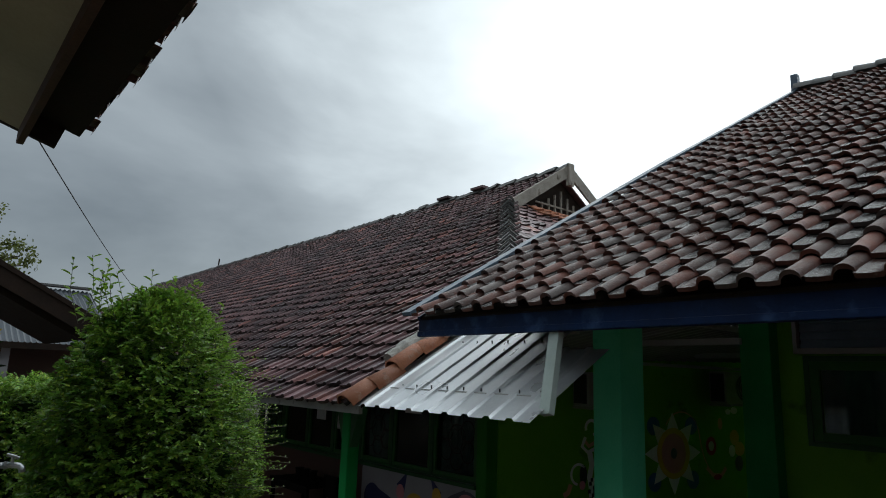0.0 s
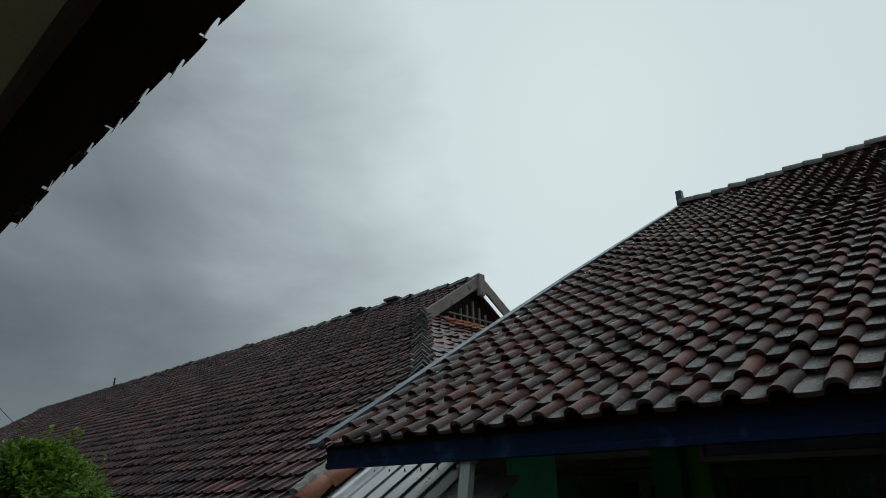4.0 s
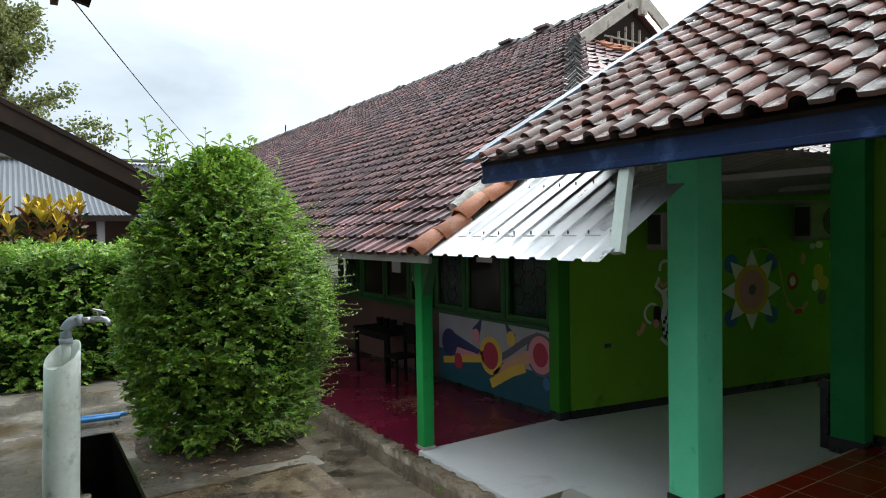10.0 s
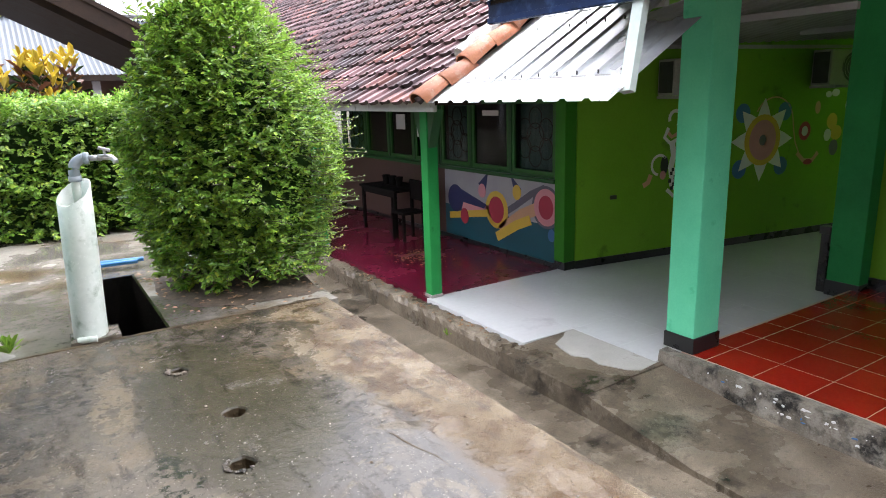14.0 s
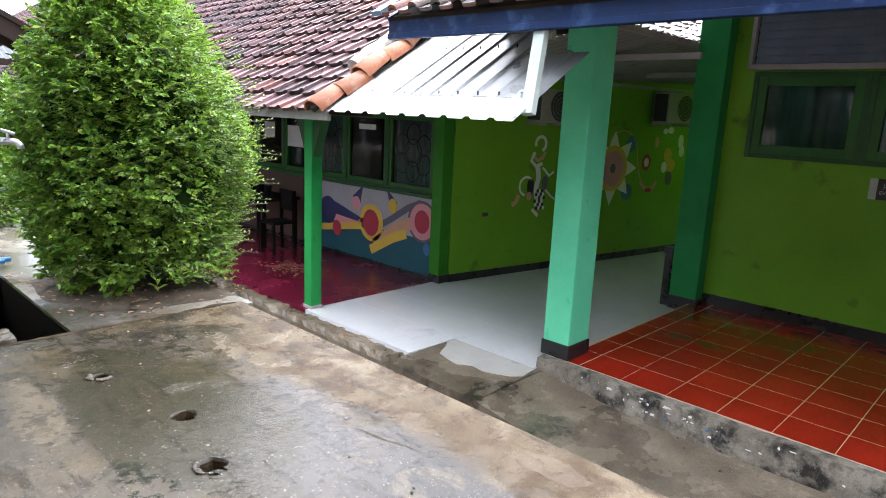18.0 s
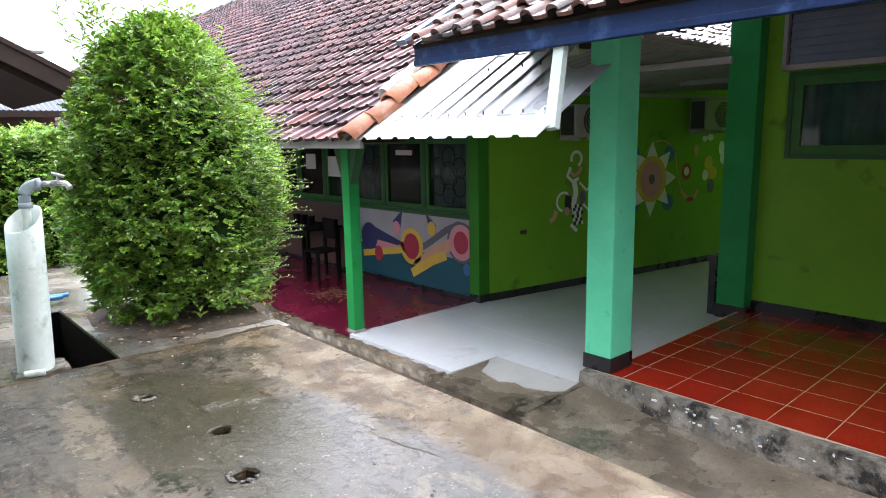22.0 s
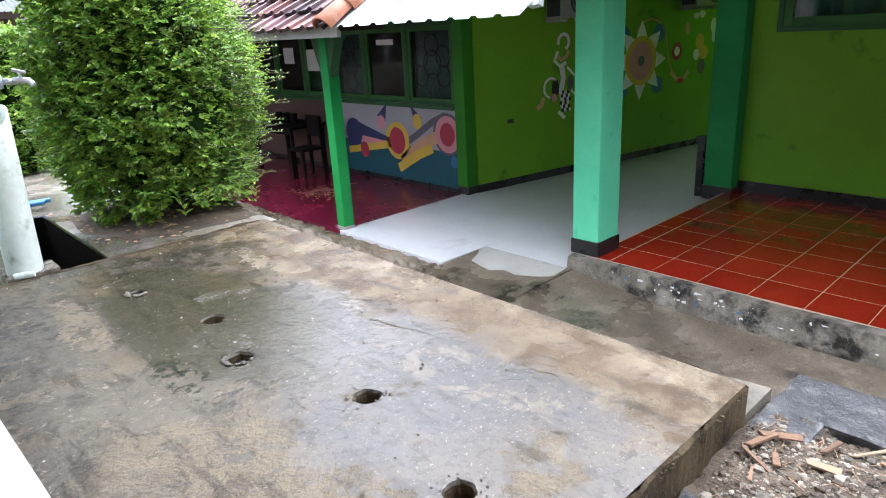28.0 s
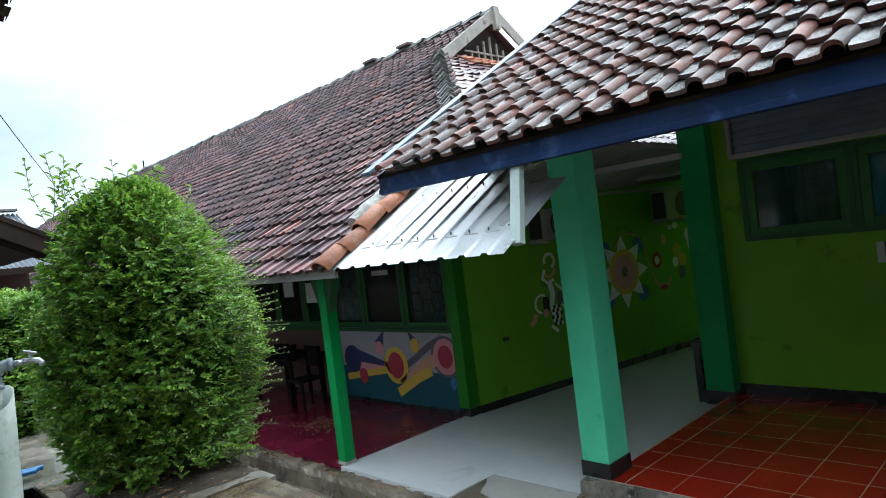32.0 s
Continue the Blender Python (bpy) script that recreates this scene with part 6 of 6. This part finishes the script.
part("nipple", tube([(EXX + 0.012, PY - 0.015, EZZ), (EXX + 0.05, PY - 0.024, EZZ)], 0.012, 12), "chrome", sp, "", True)
part("tap", tube([(EXX + 0.045, PY - 0.023, EZZ), (EXX + 0.072, PY - 0.030, EZZ + 0.002), (EXX + 0.098, PY - 0.036, EZZ - 0.002), (EXX + 0.108, PY - 0.038, EZZ - 0.014), (EXX + 0.110, PY - 0.038, EZZ - 0.026)], 0.012, 12), "chrome", sp, "dull chrome tap", True)
part("tap_collar", tube([(EXX + 0.048, PY - 0.024, EZZ), (EXX + 0.058, PY - 0.026, EZZ)], 0.016, 6), "chrome", sp)
part("tap_stem", tube([(EXX + 0.074, PY - 0.030, EZZ + 0.006), (EXX + 0.073, PY - 0.030, EZZ + 0.034)], 0.006, 8), "chrome", sp)
part("tap_handle", tube([(EXX + 0.052, PY - 0.024, EZZ + 0.040), (EXX + 0.074, PY - 0.030, EZZ + 0.034), (EXX + 0.094, PY - 0.036, EZZ + 0.026)], 0.0065, 8), "chrome", sp)
for i, (a, b) in enumerate((((-5.10, -1.30), (-4.84, -1.33)), ((-5.06, -1.24), (-4.80, -1.29)))):
    p0 = Vector((*a, YARD + 0.02))
    ob = tagged(new("blue_pipe", finish("blue_pipe", tube([p0, (*b, YARD + 0.02)], 0.014, 10), "blue_pipe", True)), "bright blue plastic pipe lying on the yard", "pipe", "blue pipes on the yard")


# ------------------------------------------------------------------ plants
def leaf(p, d, n, size, ratio=0.62):
    """A small oval leaf, folded a little along its midrib."""
    d = d.normalized()
    s = d.cross(n)
    s = s.normalized() if s.length > 1e-4 else d.orthogonal().normalized()
    u = s.cross(d)
    w, lift = s * (size * ratio / 2), u * (size * 0.09)
    b, c, t = p + d * (size * 0.30) + lift, p + d * (size * 0.72) + lift * 0.8, p + d * size - u * (size * 0.10)
    return [tuple(p), tuple(b + w * 0.92), tuple(c + w * 0.80), tuple(t), tuple(c - w * 0.80), tuple(b - w * 0.92)], [(0, 1, 2, 3), (3, 4, 5, 0)]


def rand_dir(g):
    while True:
        v = Vector((g.uniform(-1, 1), g.uniform(-1, 1), g.uniform(-1, 1)))
        if 0.05 < v.length < 1:
            return v.normalized()


def shrub(name, label, centre, radius_at, height, count, size, seed, material="leaf", shell=0.3, young=0.15, square=None):
    """A clipped shrub: leaves in a shell about an uneven outline, with trunk and inner twigs."""
    g = random.Random(seed)
    t = thing(name, label, "shrub", centre)
    cx, cy, cz = centre
    leaves, fresh = [], []
    for i in range(count // 9):
        h = g.random()
        a = g.uniform(0, 2 * math.pi)
        if square:
            hx, hy = square
            face = g.choice("ttfflr" if hx > hy else "tflr")
            u, w = g.uniform(-1, 1), g.uniform(-1, 1)
            p = {"t": Vector((u * hx, w * hy, height)), "f": Vector((u * hx, -hy, h * height)), "l": Vector((-hx, w * hy, h * height)), "r": Vector((hx, w * hy, h * height))}[face]
            out = {"t": Vector((0, 0, 1)), "f": Vector((0, -1, 0)), "l": Vector((-1, 0, 0)), "r": Vector((1, 0, 0))}[face]
            bump_ = 0.07 * noise.noise(p * 3.1 + Vector((seed, 0, 0))) + 0.05 * noise.noise(p * 9)
            depth = g.random() ** 1.6
            p = p + out * (bump_ - depth * shell)
        else:
            r = radius_at(h)
            out = Vector((math.cos(a), math.sin(a), 0.25 if h < 0.8 else (h - 0.72) * 5)).normalized()
            q = Vector((math.cos(a) * 1.6, math.sin(a) * 1.6, h * 3.2 + seed))
            depth = g.random() ** 1.6
            r = r * (1 + 0.13 * noise.noise(q) + 0.12 * noise.noise(q * 2.9)) - depth * shell
            p = Vector((math.cos(a) * r, math.sin(a) * r, h * height))
        p = p + Vector(centre)
        if noise.noise(p * 6.3) < -0.16 and g.random() < 0.75:
            continue
        if not square and h < 0.20 and noise.noise((math.cos(a) * 2.2, math.sin(a) * 2.2, 8.0)) > (h - 0.02) * 6 - 0.1:
            continue
        # one sprig: a short twig that reaches outwards, its leaves turned to the sky
        d = (out * 0.95 + rand_dir(g) * 0.62 + Vector((0, 0, g.uniform(-0.25, 0.30)))).normalized()
        sky_n = (Vector((0, 0, 1)) + out * 0.35 + rand_dir(g) * 0.45).normalized()
        side = d.cross(sky_n)
        side = side.normalized() if side.length > 1e-3 else d.orthogonal().normalized()
        span = size * g.uniform(1.7, 2.9)
        # more pale leaves on one side: its backlight joins the real young growth
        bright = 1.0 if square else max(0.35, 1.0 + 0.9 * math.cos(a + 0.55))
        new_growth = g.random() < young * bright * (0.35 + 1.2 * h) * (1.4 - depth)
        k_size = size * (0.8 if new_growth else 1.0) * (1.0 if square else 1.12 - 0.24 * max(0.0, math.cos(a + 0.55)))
        for j in range(9):
            f = j / 8
            s_ = side if j % 2 else -side
            lp = p + d * span * (f - 0.6)
            ld = (s_ * (1.0 - 0.6 * f) + d * (0.35 + 0.8 * f) + rand_dir(g) * 0.22 - Vector((0, 0, 0.18))).normalized()
            (fresh if new_growth and f > 0.25 else leaves).append(leaf(lp, ld, sky_n + rand_dir(g) * 0.4, k_size * g.uniform(0.7, 1.25) * (0.7 if f > 0.8 else 1), 0.66))
    joined("crown", leaves, material, t)
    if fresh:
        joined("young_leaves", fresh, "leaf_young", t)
    return t, g


def hedge_r(h):
    base = 0.43 + 0.145 * min(1, h / 0.36)
    if h > 0.4:
        base *= max(0.0, 1 - ((h - 0.4) / 0.62) ** 2.0) ** 0.62
    return base


HC = (-4.365, -2.0, YARD)
hedge, g = shrub("clipped_shrub", "tall rounded clipped green shrub with pale fresh shoots", HC, hedge_r, 1.55, 90000, 0.029, 3, shell=0.19, young=0.26)
for i in range(6):
    a = i * 1.05
    part("stem", tube([(HC[0] + 0.06 * math.cos(a), HC[1] + 0.06 * math.sin(a), YARD - 0.02), (HC[0] + 0.14 * math.cos(a), HC[1] + 0.14 * math.sin(a), YARD + 0.45), (HC[0] + 0.3 * math.cos(a), HC[1] + 0.3 * math.sin(a), YARD + 1.05)], 0.022, 7, taper=0.5), "bark", hedge)
# solid core coloured as the shrub's inner shade; no daylight shows through the middle
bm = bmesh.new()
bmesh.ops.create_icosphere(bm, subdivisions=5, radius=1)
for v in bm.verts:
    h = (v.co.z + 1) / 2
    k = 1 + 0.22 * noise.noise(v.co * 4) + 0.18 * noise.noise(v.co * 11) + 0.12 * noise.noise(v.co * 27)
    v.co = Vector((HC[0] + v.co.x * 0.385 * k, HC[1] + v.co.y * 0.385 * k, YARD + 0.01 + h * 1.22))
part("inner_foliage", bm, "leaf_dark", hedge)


def shoot(base, tip, n_, size, g, chunks, twigs):
    base, tip = Vector(base), Vector(tip)
    mid = (base + tip) / 2 + Vector((g.uniform(-.03, .03), g.uniform(-.03, .03), 0))
    twigs.append((base, mid, tip))
    for i in range(n_):
        t = (i + 0.5) / n_
        p = base.lerp(mid, t * 2) if t < 0.5 else mid.lerp(tip, t * 2 - 1)
        a = i * 2.4 + g.random()
        d = Vector((math.cos(a), math.sin(a), 0.6))
        chunks.append(leaf(p, d, Vector((0, 0, 1)), size * g.uniform(0.7, 1.2), 0.42))


chunks, twigs = [], []
for i in range(34):
    a, r = g.uniform(0, 6.28), g.uniform(0.05, 0.42)
    b = Vector((HC[0] + r * math.cos(a), HC[1] + r * math.sin(a), YARD + 1.58 * (1 - 0.35 * (r / 0.5) ** 2) - 0.08))
    tall = g.uniform(0.08, 0.2) + (0.16 if i < 9 else 0)
    if i < 9:
        b = Vector((HC[0] - 0.28 + g.uniform(-.14, .1), HC[1] + g.uniform(-.2, .1), YARD + 1.36))
    shoot(b, b + Vector((g.uniform(-.1, .06), g.uniform(-.06, .06), tall)), int(5 + tall * 26), 0.05, g, chunks, twigs)
# thin side twigs that stick out
for i in range(240):
    h, a = g.uniform(0.06, 0.8), g.uniform(-2.0, 1.2)
    r = hedge_r(h)
    b = Vector((HC[0] + r * math.cos(a), HC[1] + r * math.sin(a), YARD + h * 1.58))
    d = Vector((math.cos(a), math.sin(a), g.uniform(-.15, .3))) * g.uniform(0.05, 0.19)
    shoot(b - d * 0.4, b + d, 9, 0.020, g, chunks, twigs)
low_leaves = []
for i in range(30):
    a = g.uniform(-2.9, 0.6)
    b = Vector((HC[0] + 0.40 * math.cos(a), HC[1] + 0.40 * math.sin(a), YARD + g.uniform(0.12, 0.26)))
    shoot(b, b + Vector((0.10 * math.cos(a), 0.10 * math.sin(a), -g.uniform(0.06, 0.16))), 12, 0.042, g, low_leaves, twigs)
tagged(joined("hanging_foliage", low_leaves, "leaf", hedge), kind="stuff")
tagged(joined("fresh_foliage", chunks, "leaf_young", hedge), kind="stuff")
bm = bmesh.new()
for a, b, c in twigs:
    tube([a, b, c], 0.0015, 4, bm)
tagged(part("twig_tangle", bm, "bark", hedge), kind="stuff")
bm = bmesh.new()
rings = []
for k, (rr, zz) in enumerate(((0.05, 0.020), (0.24, 0.016), (0.38, 0.006), (0.50, -0.024))):
    ring = []
    for j in range(40):
        a = 2 * math.pi * j / 40
        r = rr * (1 + 0.22 * noise.noise((math.cos(a) * 1.7, math.sin(a) * 1.7, 3)) + 0.08 * noise.noise((math.cos(a) * 6, math.sin(a) * 6, 5)))
        ring.append(bm.verts.new((max(-4.85, min(HC[0] + r * math.cos(a), -4.115)), max(HC[1] + r * math.sin(a), -2.69), YARD + zz + 0.006 * rnd.random())))
    rings.append(ring)
bm.faces.new(rings[0])
for r0, r1 in zip(rings, rings[1:]):
    for j in range(40):
        bm.faces.new((r0[j], r0[(j + 1) % 40], r1[(j + 1) % 40], r1[j]))
structure("ground_mound", bm, "soil", "dark damp soil heaped round the shrub", "soil")
# fallen leaves below it
ch = []
for i in range(420):
    a, r = g.uniform(0, 6.28), g.uniform(0.2, 0.68)
    p = Vector((HC[0] + r * math.cos(a), HC[1] + r * math.sin(a), YARD + 0.004 + 0.028 * max(0.0, 1 - r / 0.6)))
    if -4.87 < p.x < -4.12:
        ch.append(leaf(p, Vector((math.cos(i), math.sin(i), 0.1)), Vector((0, 0, 1)), g.uniform(0.015, 0.035)))
tagged(joined("leaf_litter", ch, "dry_leaf"), "brown fallen leaves under the shrub", "leaf litter", kind="stuff")

row, _ = shrub("box_hedge", "low clipped green hedge along the yard", (-5.10, 0.50, YARD), None, 1.02, 46000, 0.032, 5, shell=0.14, young=0.30, square=(0.66, 0.56))
# hedge core, its dark green standing in for shade between leaves
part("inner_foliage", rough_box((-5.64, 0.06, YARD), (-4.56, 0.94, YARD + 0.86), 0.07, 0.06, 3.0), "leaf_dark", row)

# croton behind the hedge
croton = thing("croton", "croton shrub with yellow and maroon leaves", "shrub", (-5.1, 1.9, YARD))
g = random.Random(12)
sets = {"leaf_yellow": [], "leaf_red": [], "leaf_dark": []}
for i in range(36):
    a, r = g.uniform(0, 6.28), g.uniform(0.05, 0.60)
    top = Vector((-5.12 + r * math.cos(a), 1.9 + r * math.sin(a) * 0.6, YARD + g.uniform(0.85, 1.45)))
    part("stem", tube([(-5.1 + 0.1 * math.cos(a), 1.9 + 0.1 * math.sin(a), YARD), top], 0.012, 5, taper=0.5), "bark", croton)
    for j in range(16):
        t = j / 15
        kind = "leaf_yellow" if t > 0.6 else ("leaf_red" if g.random() < 0.6 else "leaf_dark")
        b = j * 2.4
        d = Vector((math.cos(b), math.sin(b), 0.3 + 1.3 * t))
        sets[kind].append(leaf(top - Vector((0, 0, (1 - t) * 0.35)), d, Vector((0, 0, 1)) + rand_dir(g) * 0.3, g.uniform(0.11, 0.18), 0.36))
for kind, c in sets.items():
    joined("leaves", c, kind, croton)


def tree(label, base, height, spread, count, size, seed, material):
    g = random.Random(seed)
    t = thing("tree", label, "tree", base)
    bx, by, bz = base
    part("trunk", tube([(bx, by, bz), (bx + 0.1, by, bz + height * 0.4), (bx + 0.2, by + 0.1, bz + height * 0.9)], 0.22, 9, taper=0.25), "bark", t)
    leaves, bm_ = [], bmesh.new()
    for i in range(44):
        h = g.uniform(0.35, 1.0)
        a = g.uniform(0, 6.28)
        r = spread * (1.1 - 0.75 * h) * g.uniform(0.5, 1.1)
        p0 = Vector((bx + 0.15, by, bz + height * h * 0.85))
        p1 = p0 + Vector((math.cos(a) * r, math.sin(a) * r, height * 0.10))
        tube([p0, (p0 + p1) / 2 + Vector((0, 0, 0.15)), p1], 0.06, 5, bm_, taper=0.3)
        for k in range(count // 44):
            tuft = k % 5
            q = p0.lerp(p1, 0.35 + 0.17 * tuft) + Vector((0, 0, 0.1)) + rand_dir(g) * g.random() ** 0.6 * spread * (0.16 - 0.012 * tuft)
            leaves.append(leaf(q, rand_dir(g) + Vector((0, 0, -0.2)), rand_dir(g), size * g.uniform(0.6, 1.3)))
    part("limbs", bm_, "bark", t)
    joined("crown", leaves, material, t)


tree("tall olive-green tree behind the houses", (-5.75, 17.0, 0.9), 9.4, 3.3, 15000, 0.12, 51, "leaf_olive")
tree("tall olive-green tree behind the houses", (-10.5, 20.0, 0.9), 8.0, 3.2, 6000, 0.18, 52, "leaf_olive")
tree("green tree far behind the yard", (-15.0, 16.0, 0.9), 6.5, 3.2, 6000, 0.18, 53, "leaf")
tree("green tree far behind the yard", (-7.5, 24.0, 0.9), 5.2, 3.6, 6000, 0.18, 54, "leaf_olive")

# ------------------------------------------------------------------ shed and far roof
shed = thing("open_shed", "open shed with a dark sloping timber-edged roof", "shed", (-6, 5, YARD))
D0, D1 = (-8.6, 5.25), (-3.55, 2.57)
for name, a, b in (("roof", 0.0, 0.05),):
    bm = prism([(D0[0], D0[1]), (D1[0], D1[1]), (D1[0], D1[1] + 0.06), (D0[0], D0[1] + 0.06)], 1, 2.6, 7.5)
    part(name, bm, "dark_wood", shed)
part("rake_board", beam((D0[0], 2.58, D0[1] - 0.07), (D1[0], 2.58, D1[1] - 0.07), 0.05, 0.17), "dark_wood", shed, "dark weathered rake board")
part("rake_batten", beam((D0[0], 2.56, D0[1] + 0.055), (D1[0], 2.56, D1[1] + 0.055), 0.05, 0.05), "dark_wood", shed, "dark weathered batten")
part("rafter", beam((D0[0], 2.75, D0[1] - 0.14), (D1[0], 2.75, D1[1] - 0.14), 0.06, 0.16), "dark_wood", shed)
for y in (2.85, 7.2):
    part("post", box((-5.72, y - 0.05, YARD), (-5.62, y + 0.05, 3.65)), "white_wood", shed)
far = thing("far_house", "far house with a grey corrugated roof", "house", (-6, 12, YARD))
part("fascia", box((-14, 8.96, 2.50), (-2, 9.0, 2.62)), "dark_wood", far)
bm = bmesh.new()
n_ = 480
pa = [(-14 + 12 * i / n_, 0.022 * math.sin(i * math.pi / 2)) for i in range(n_ + 1)]
lo = [bm.verts.new((x, 9.0, 2.62 + dz)) for x, dz in pa]
hi = [bm.verts.new((x, 12.6, 4.05 + dz)) for x, dz in pa]
for i in range(n_):
    bm.faces.new((lo[i], lo[i + 1], hi[i + 1], hi[i]))
part("roof", bm, "zinc_old", far)
part("wall", box((-13.5, 10.2, 0.5), (-2.4, 10.4, 2.9)), "pink_wall", far)
part("ridge", beam((-14, 12.6, 4.13), (-2, 12.6, 4.13), 0.3, 0.05), "grey_cap", far)
for x in (-9.0, -6.2, -4.0):
    part("post", box((x, 9.2, 0.5), (x + 0.14, 9.34, 2.65)), "white_wall", far)
structure("wall_far", box((-13.6, 26.0, 0.5), (4.0, 26.2, 2.4)), "lime", "low green boundary wall behind the yard", "wall")

# ------------------------------------------------------------------ overhead wire
W0, W1 = Vector((-5.098, -1.70, 3.50)), Vector((-2.29, 7.0, 3.60))
pts_w = [W0.lerp(W1, i / 24) - Vector((0, 0, 0.20 * (i / 24) * (1 - i / 24))) for i in range(25)]
tagged(new("overhead_wire", finish("overhead_wire", tube(pts_w, 0.0042, 6), "wire", True)), "thin twisted black overhead cable", "cable")

# ------------------------------------------------------------------ small things
# cracks in the slab
for k, (x0, y0, x1, y1) in enumerate(((-4.72, -2.72, -4.48, -3.75), (-4.50, -3.7, -4.36, -4.75), (-4.9, -2.8, -4.8, -3.1))):
    bm = bmesh.new()
    n_ = 26
    l, r = [], []
    for i in range(n_ + 1):
        t = i / n_
        x = x0 + (x1 - x0) * t + 0.03 * noise.noise((k * 5.0, t * 9, 0)) + 0.012 * noise.noise((k * 5.0, t * 40, 0))
        y = y0 + (y1 - y0) * t
        w = 0.0005 + 0.0014 * abs(noise.noise((k, t * 15, 7)))
        l.append(bm.verts.new((x - w, y, YARD + 0.0012)))
        r.append(bm.verts.new((x + w, y, YARD + 0.0012)))
    for i in range(n_):
        bm.faces.new((l[i], r[i], r[i + 1], l[i + 1]))
    part("crack", bm, "soil", slab, "dark hairline crack")
# broken rims about two of the holes
for hx, hy, hr in (HOLES[2], HOLES[0]):
    ch = []
    for i in range(16):
        a = rnd.uniform(2.2, 5.2)
        ch.append(pebble(hx + (hr * 1.25) * math.cos(a), hy + hr * 1.25 * math.sin(a), YARD + 0.002, rnd.uniform(0.006, 0.014), 3000 + i))
    tagged(joined("broken_rim", ch, "concrete_dirty", slab), kind="stuff")
# splashes of paint on the terrace edge
for i in range(34):
    y, z = rnd.gauss(-3.75, 0.55), rnd.uniform(-0.15, -0.03)
    if -6 < y < -2.6:
        r, long_y, long_z = rnd.uniform(0.003, 0.011), rnd.uniform(0.5, 2.6), rnd.uniform(0.4, 1.8)
        poly = [(y + r * long_y * rnd.uniform(0.4, 1.3) * math.cos(a * math.pi / 4), z + r * long_z * rnd.uniform(0.3, 1.2) * math.sin(a * math.pi / 4)) for a in range(8)]
        ob = new("paint_splash", finish("paint_splash", prism(poly, 0, -1.2815, -1.2735), "p_blue" if i % 9 == 0 else "paper"))
        tagged(ob, "dried pale paint splash on the terrace edge", "paint splash", "paint splashes")
# dark table and chair in the veranda
table = thing("veranda_table", "dark wooden table standing against the veranda wall", "table", (-0.4, 3.5, FLOOR))
part("tabletop", box((-0.72, 2.95, 0.60), (-0.08, 4.15, 0.64), 0.006), "near_black", table)
for x in (-0.68, -0.14):
    for y in (3.0, 4.08):
        part("leg", box((x - 0.025, y - 0.025, FLOOR), (x + 0.025, y + 0.025, 0.60)), "near_black", table)
part("apron", box((-0.69, 2.99, 0.52), (-0.67, 4.11, 0.60)), "near_black", table)
chair = thing("dark_chair", "dark wooden chair beside the veranda table", "chair", (-0.6, 2.75, FLOOR))
part("seat", box((-0.80, 2.55, 0.32), (-0.42, 2.92, 0.36), 0.01), "near_black", chair)
part("backrest", box((-0.46, 2.55, 0.50), (-0.42, 2.92, 0.80), 0.01), "near_black", chair)
for x in (-0.78, -0.44):
    for y in (2.57, 2.90):
        part("leg", box((x - 0.02, y - 0.02, FLOOR), (x + 0.02, y + 0.02, 0.32 if x < -0.6 else 0.80)), "near_black", chair)
for i in range(3):
    y = 3.35 + 0.22 * i
    c = thing("black_pot", "small black pot on the veranda table", "pot", (-0.4, y, 0.64), group="pots on the table")
    part("body", tube([(-0.4, y, 0.64), (-0.4, y, 0.78)], 0.05, 12, taper=1.25), "near_black", c)
    part("rim", tube([(-0.4, y, 0.775), (-0.4, y, 0.79)], 0.068, 12), "near_black", c)
# litter on the veranda floor and the curb
ch = []
for i in range(150):
    p = Vector((rnd.gauss(-1.0, 0.16), rnd.gauss(1.75, 0.22), FLOOR + 0.004))
    ch.append(leaf(p, Vector((math.cos(i), math.sin(i), 0.12)), Vector((0, 0, 1)), rnd.uniform(0.02, 0.06)))
for i in range(90):
    p = Vector((rnd.uniform(-2.1, -1.95), rnd.uniform(-1.2, 1.5), FLOOR - 0.006))
    ch.append(leaf(p, Vector((math.cos(i), math.sin(i), 0.12)), Vector((0, 0, 1)), rnd.uniform(0.015, 0.05)))
tagged(joined("dry_leaves", ch, "dry_leaf"), "brown dry leaves on the veranda floor and curb", "leaf litter", kind="stuff")
# weeds by the terrace and in the drain
for wx, wy, wz, n_ in ((-5.50, -2.62, YARD, 26), (-2.13, -0.65, -0.25, 14)):
    weed = thing("weed", "small green weed growing from a crack", "weed", (wx, wy, wz), group="weeds")
    ch = []
    for i in range(n_):
        d = Vector((rnd.uniform(-1, 1), rnd.uniform(-1, 1), rnd.uniform(0.5, 1.6)))
        ch.append(leaf(Vector((wx, wy, wz)) + d * 0.03 * rnd.random(), d, Vector((0, 0, 1)) + rand_dir(rnd) * 0.3, rnd.uniform(0.03, 0.07), 0.35))
    tagged(joined("blades", ch, "leaf_young", weed), kind="stuff")
# roof seen past the end of the passage
back = thing("back_house", "pale grey tiled roof behind the passage", "house", (10, 0, 2))
bm = prism([(8.8, 3.35), (12.5, 5.7), (12.5, 5.75), (8.8, 3.40)], 1, -7.0, 9.0)
part("roof_deck", bm, "dark_wood", back)
part("wall", box((9.6, -6.8, -0.4), (9.8, 8.8, 3.8)), "lime", back, "green wall")
fbk = slope_frame((8.75, 9.0, 3.42), (3.7, 0, 2.35))
lay("roof_tile", back, flat_tile(0.22, 0.26), ("mortar", "grey_cap"), lambda c: fbk @ Matrix.Translation((c[1] * 0.22, c[0] * 0.26, 0)), [(r, c) for r in range(16) for c in range(72)], lambda c: False, 61)
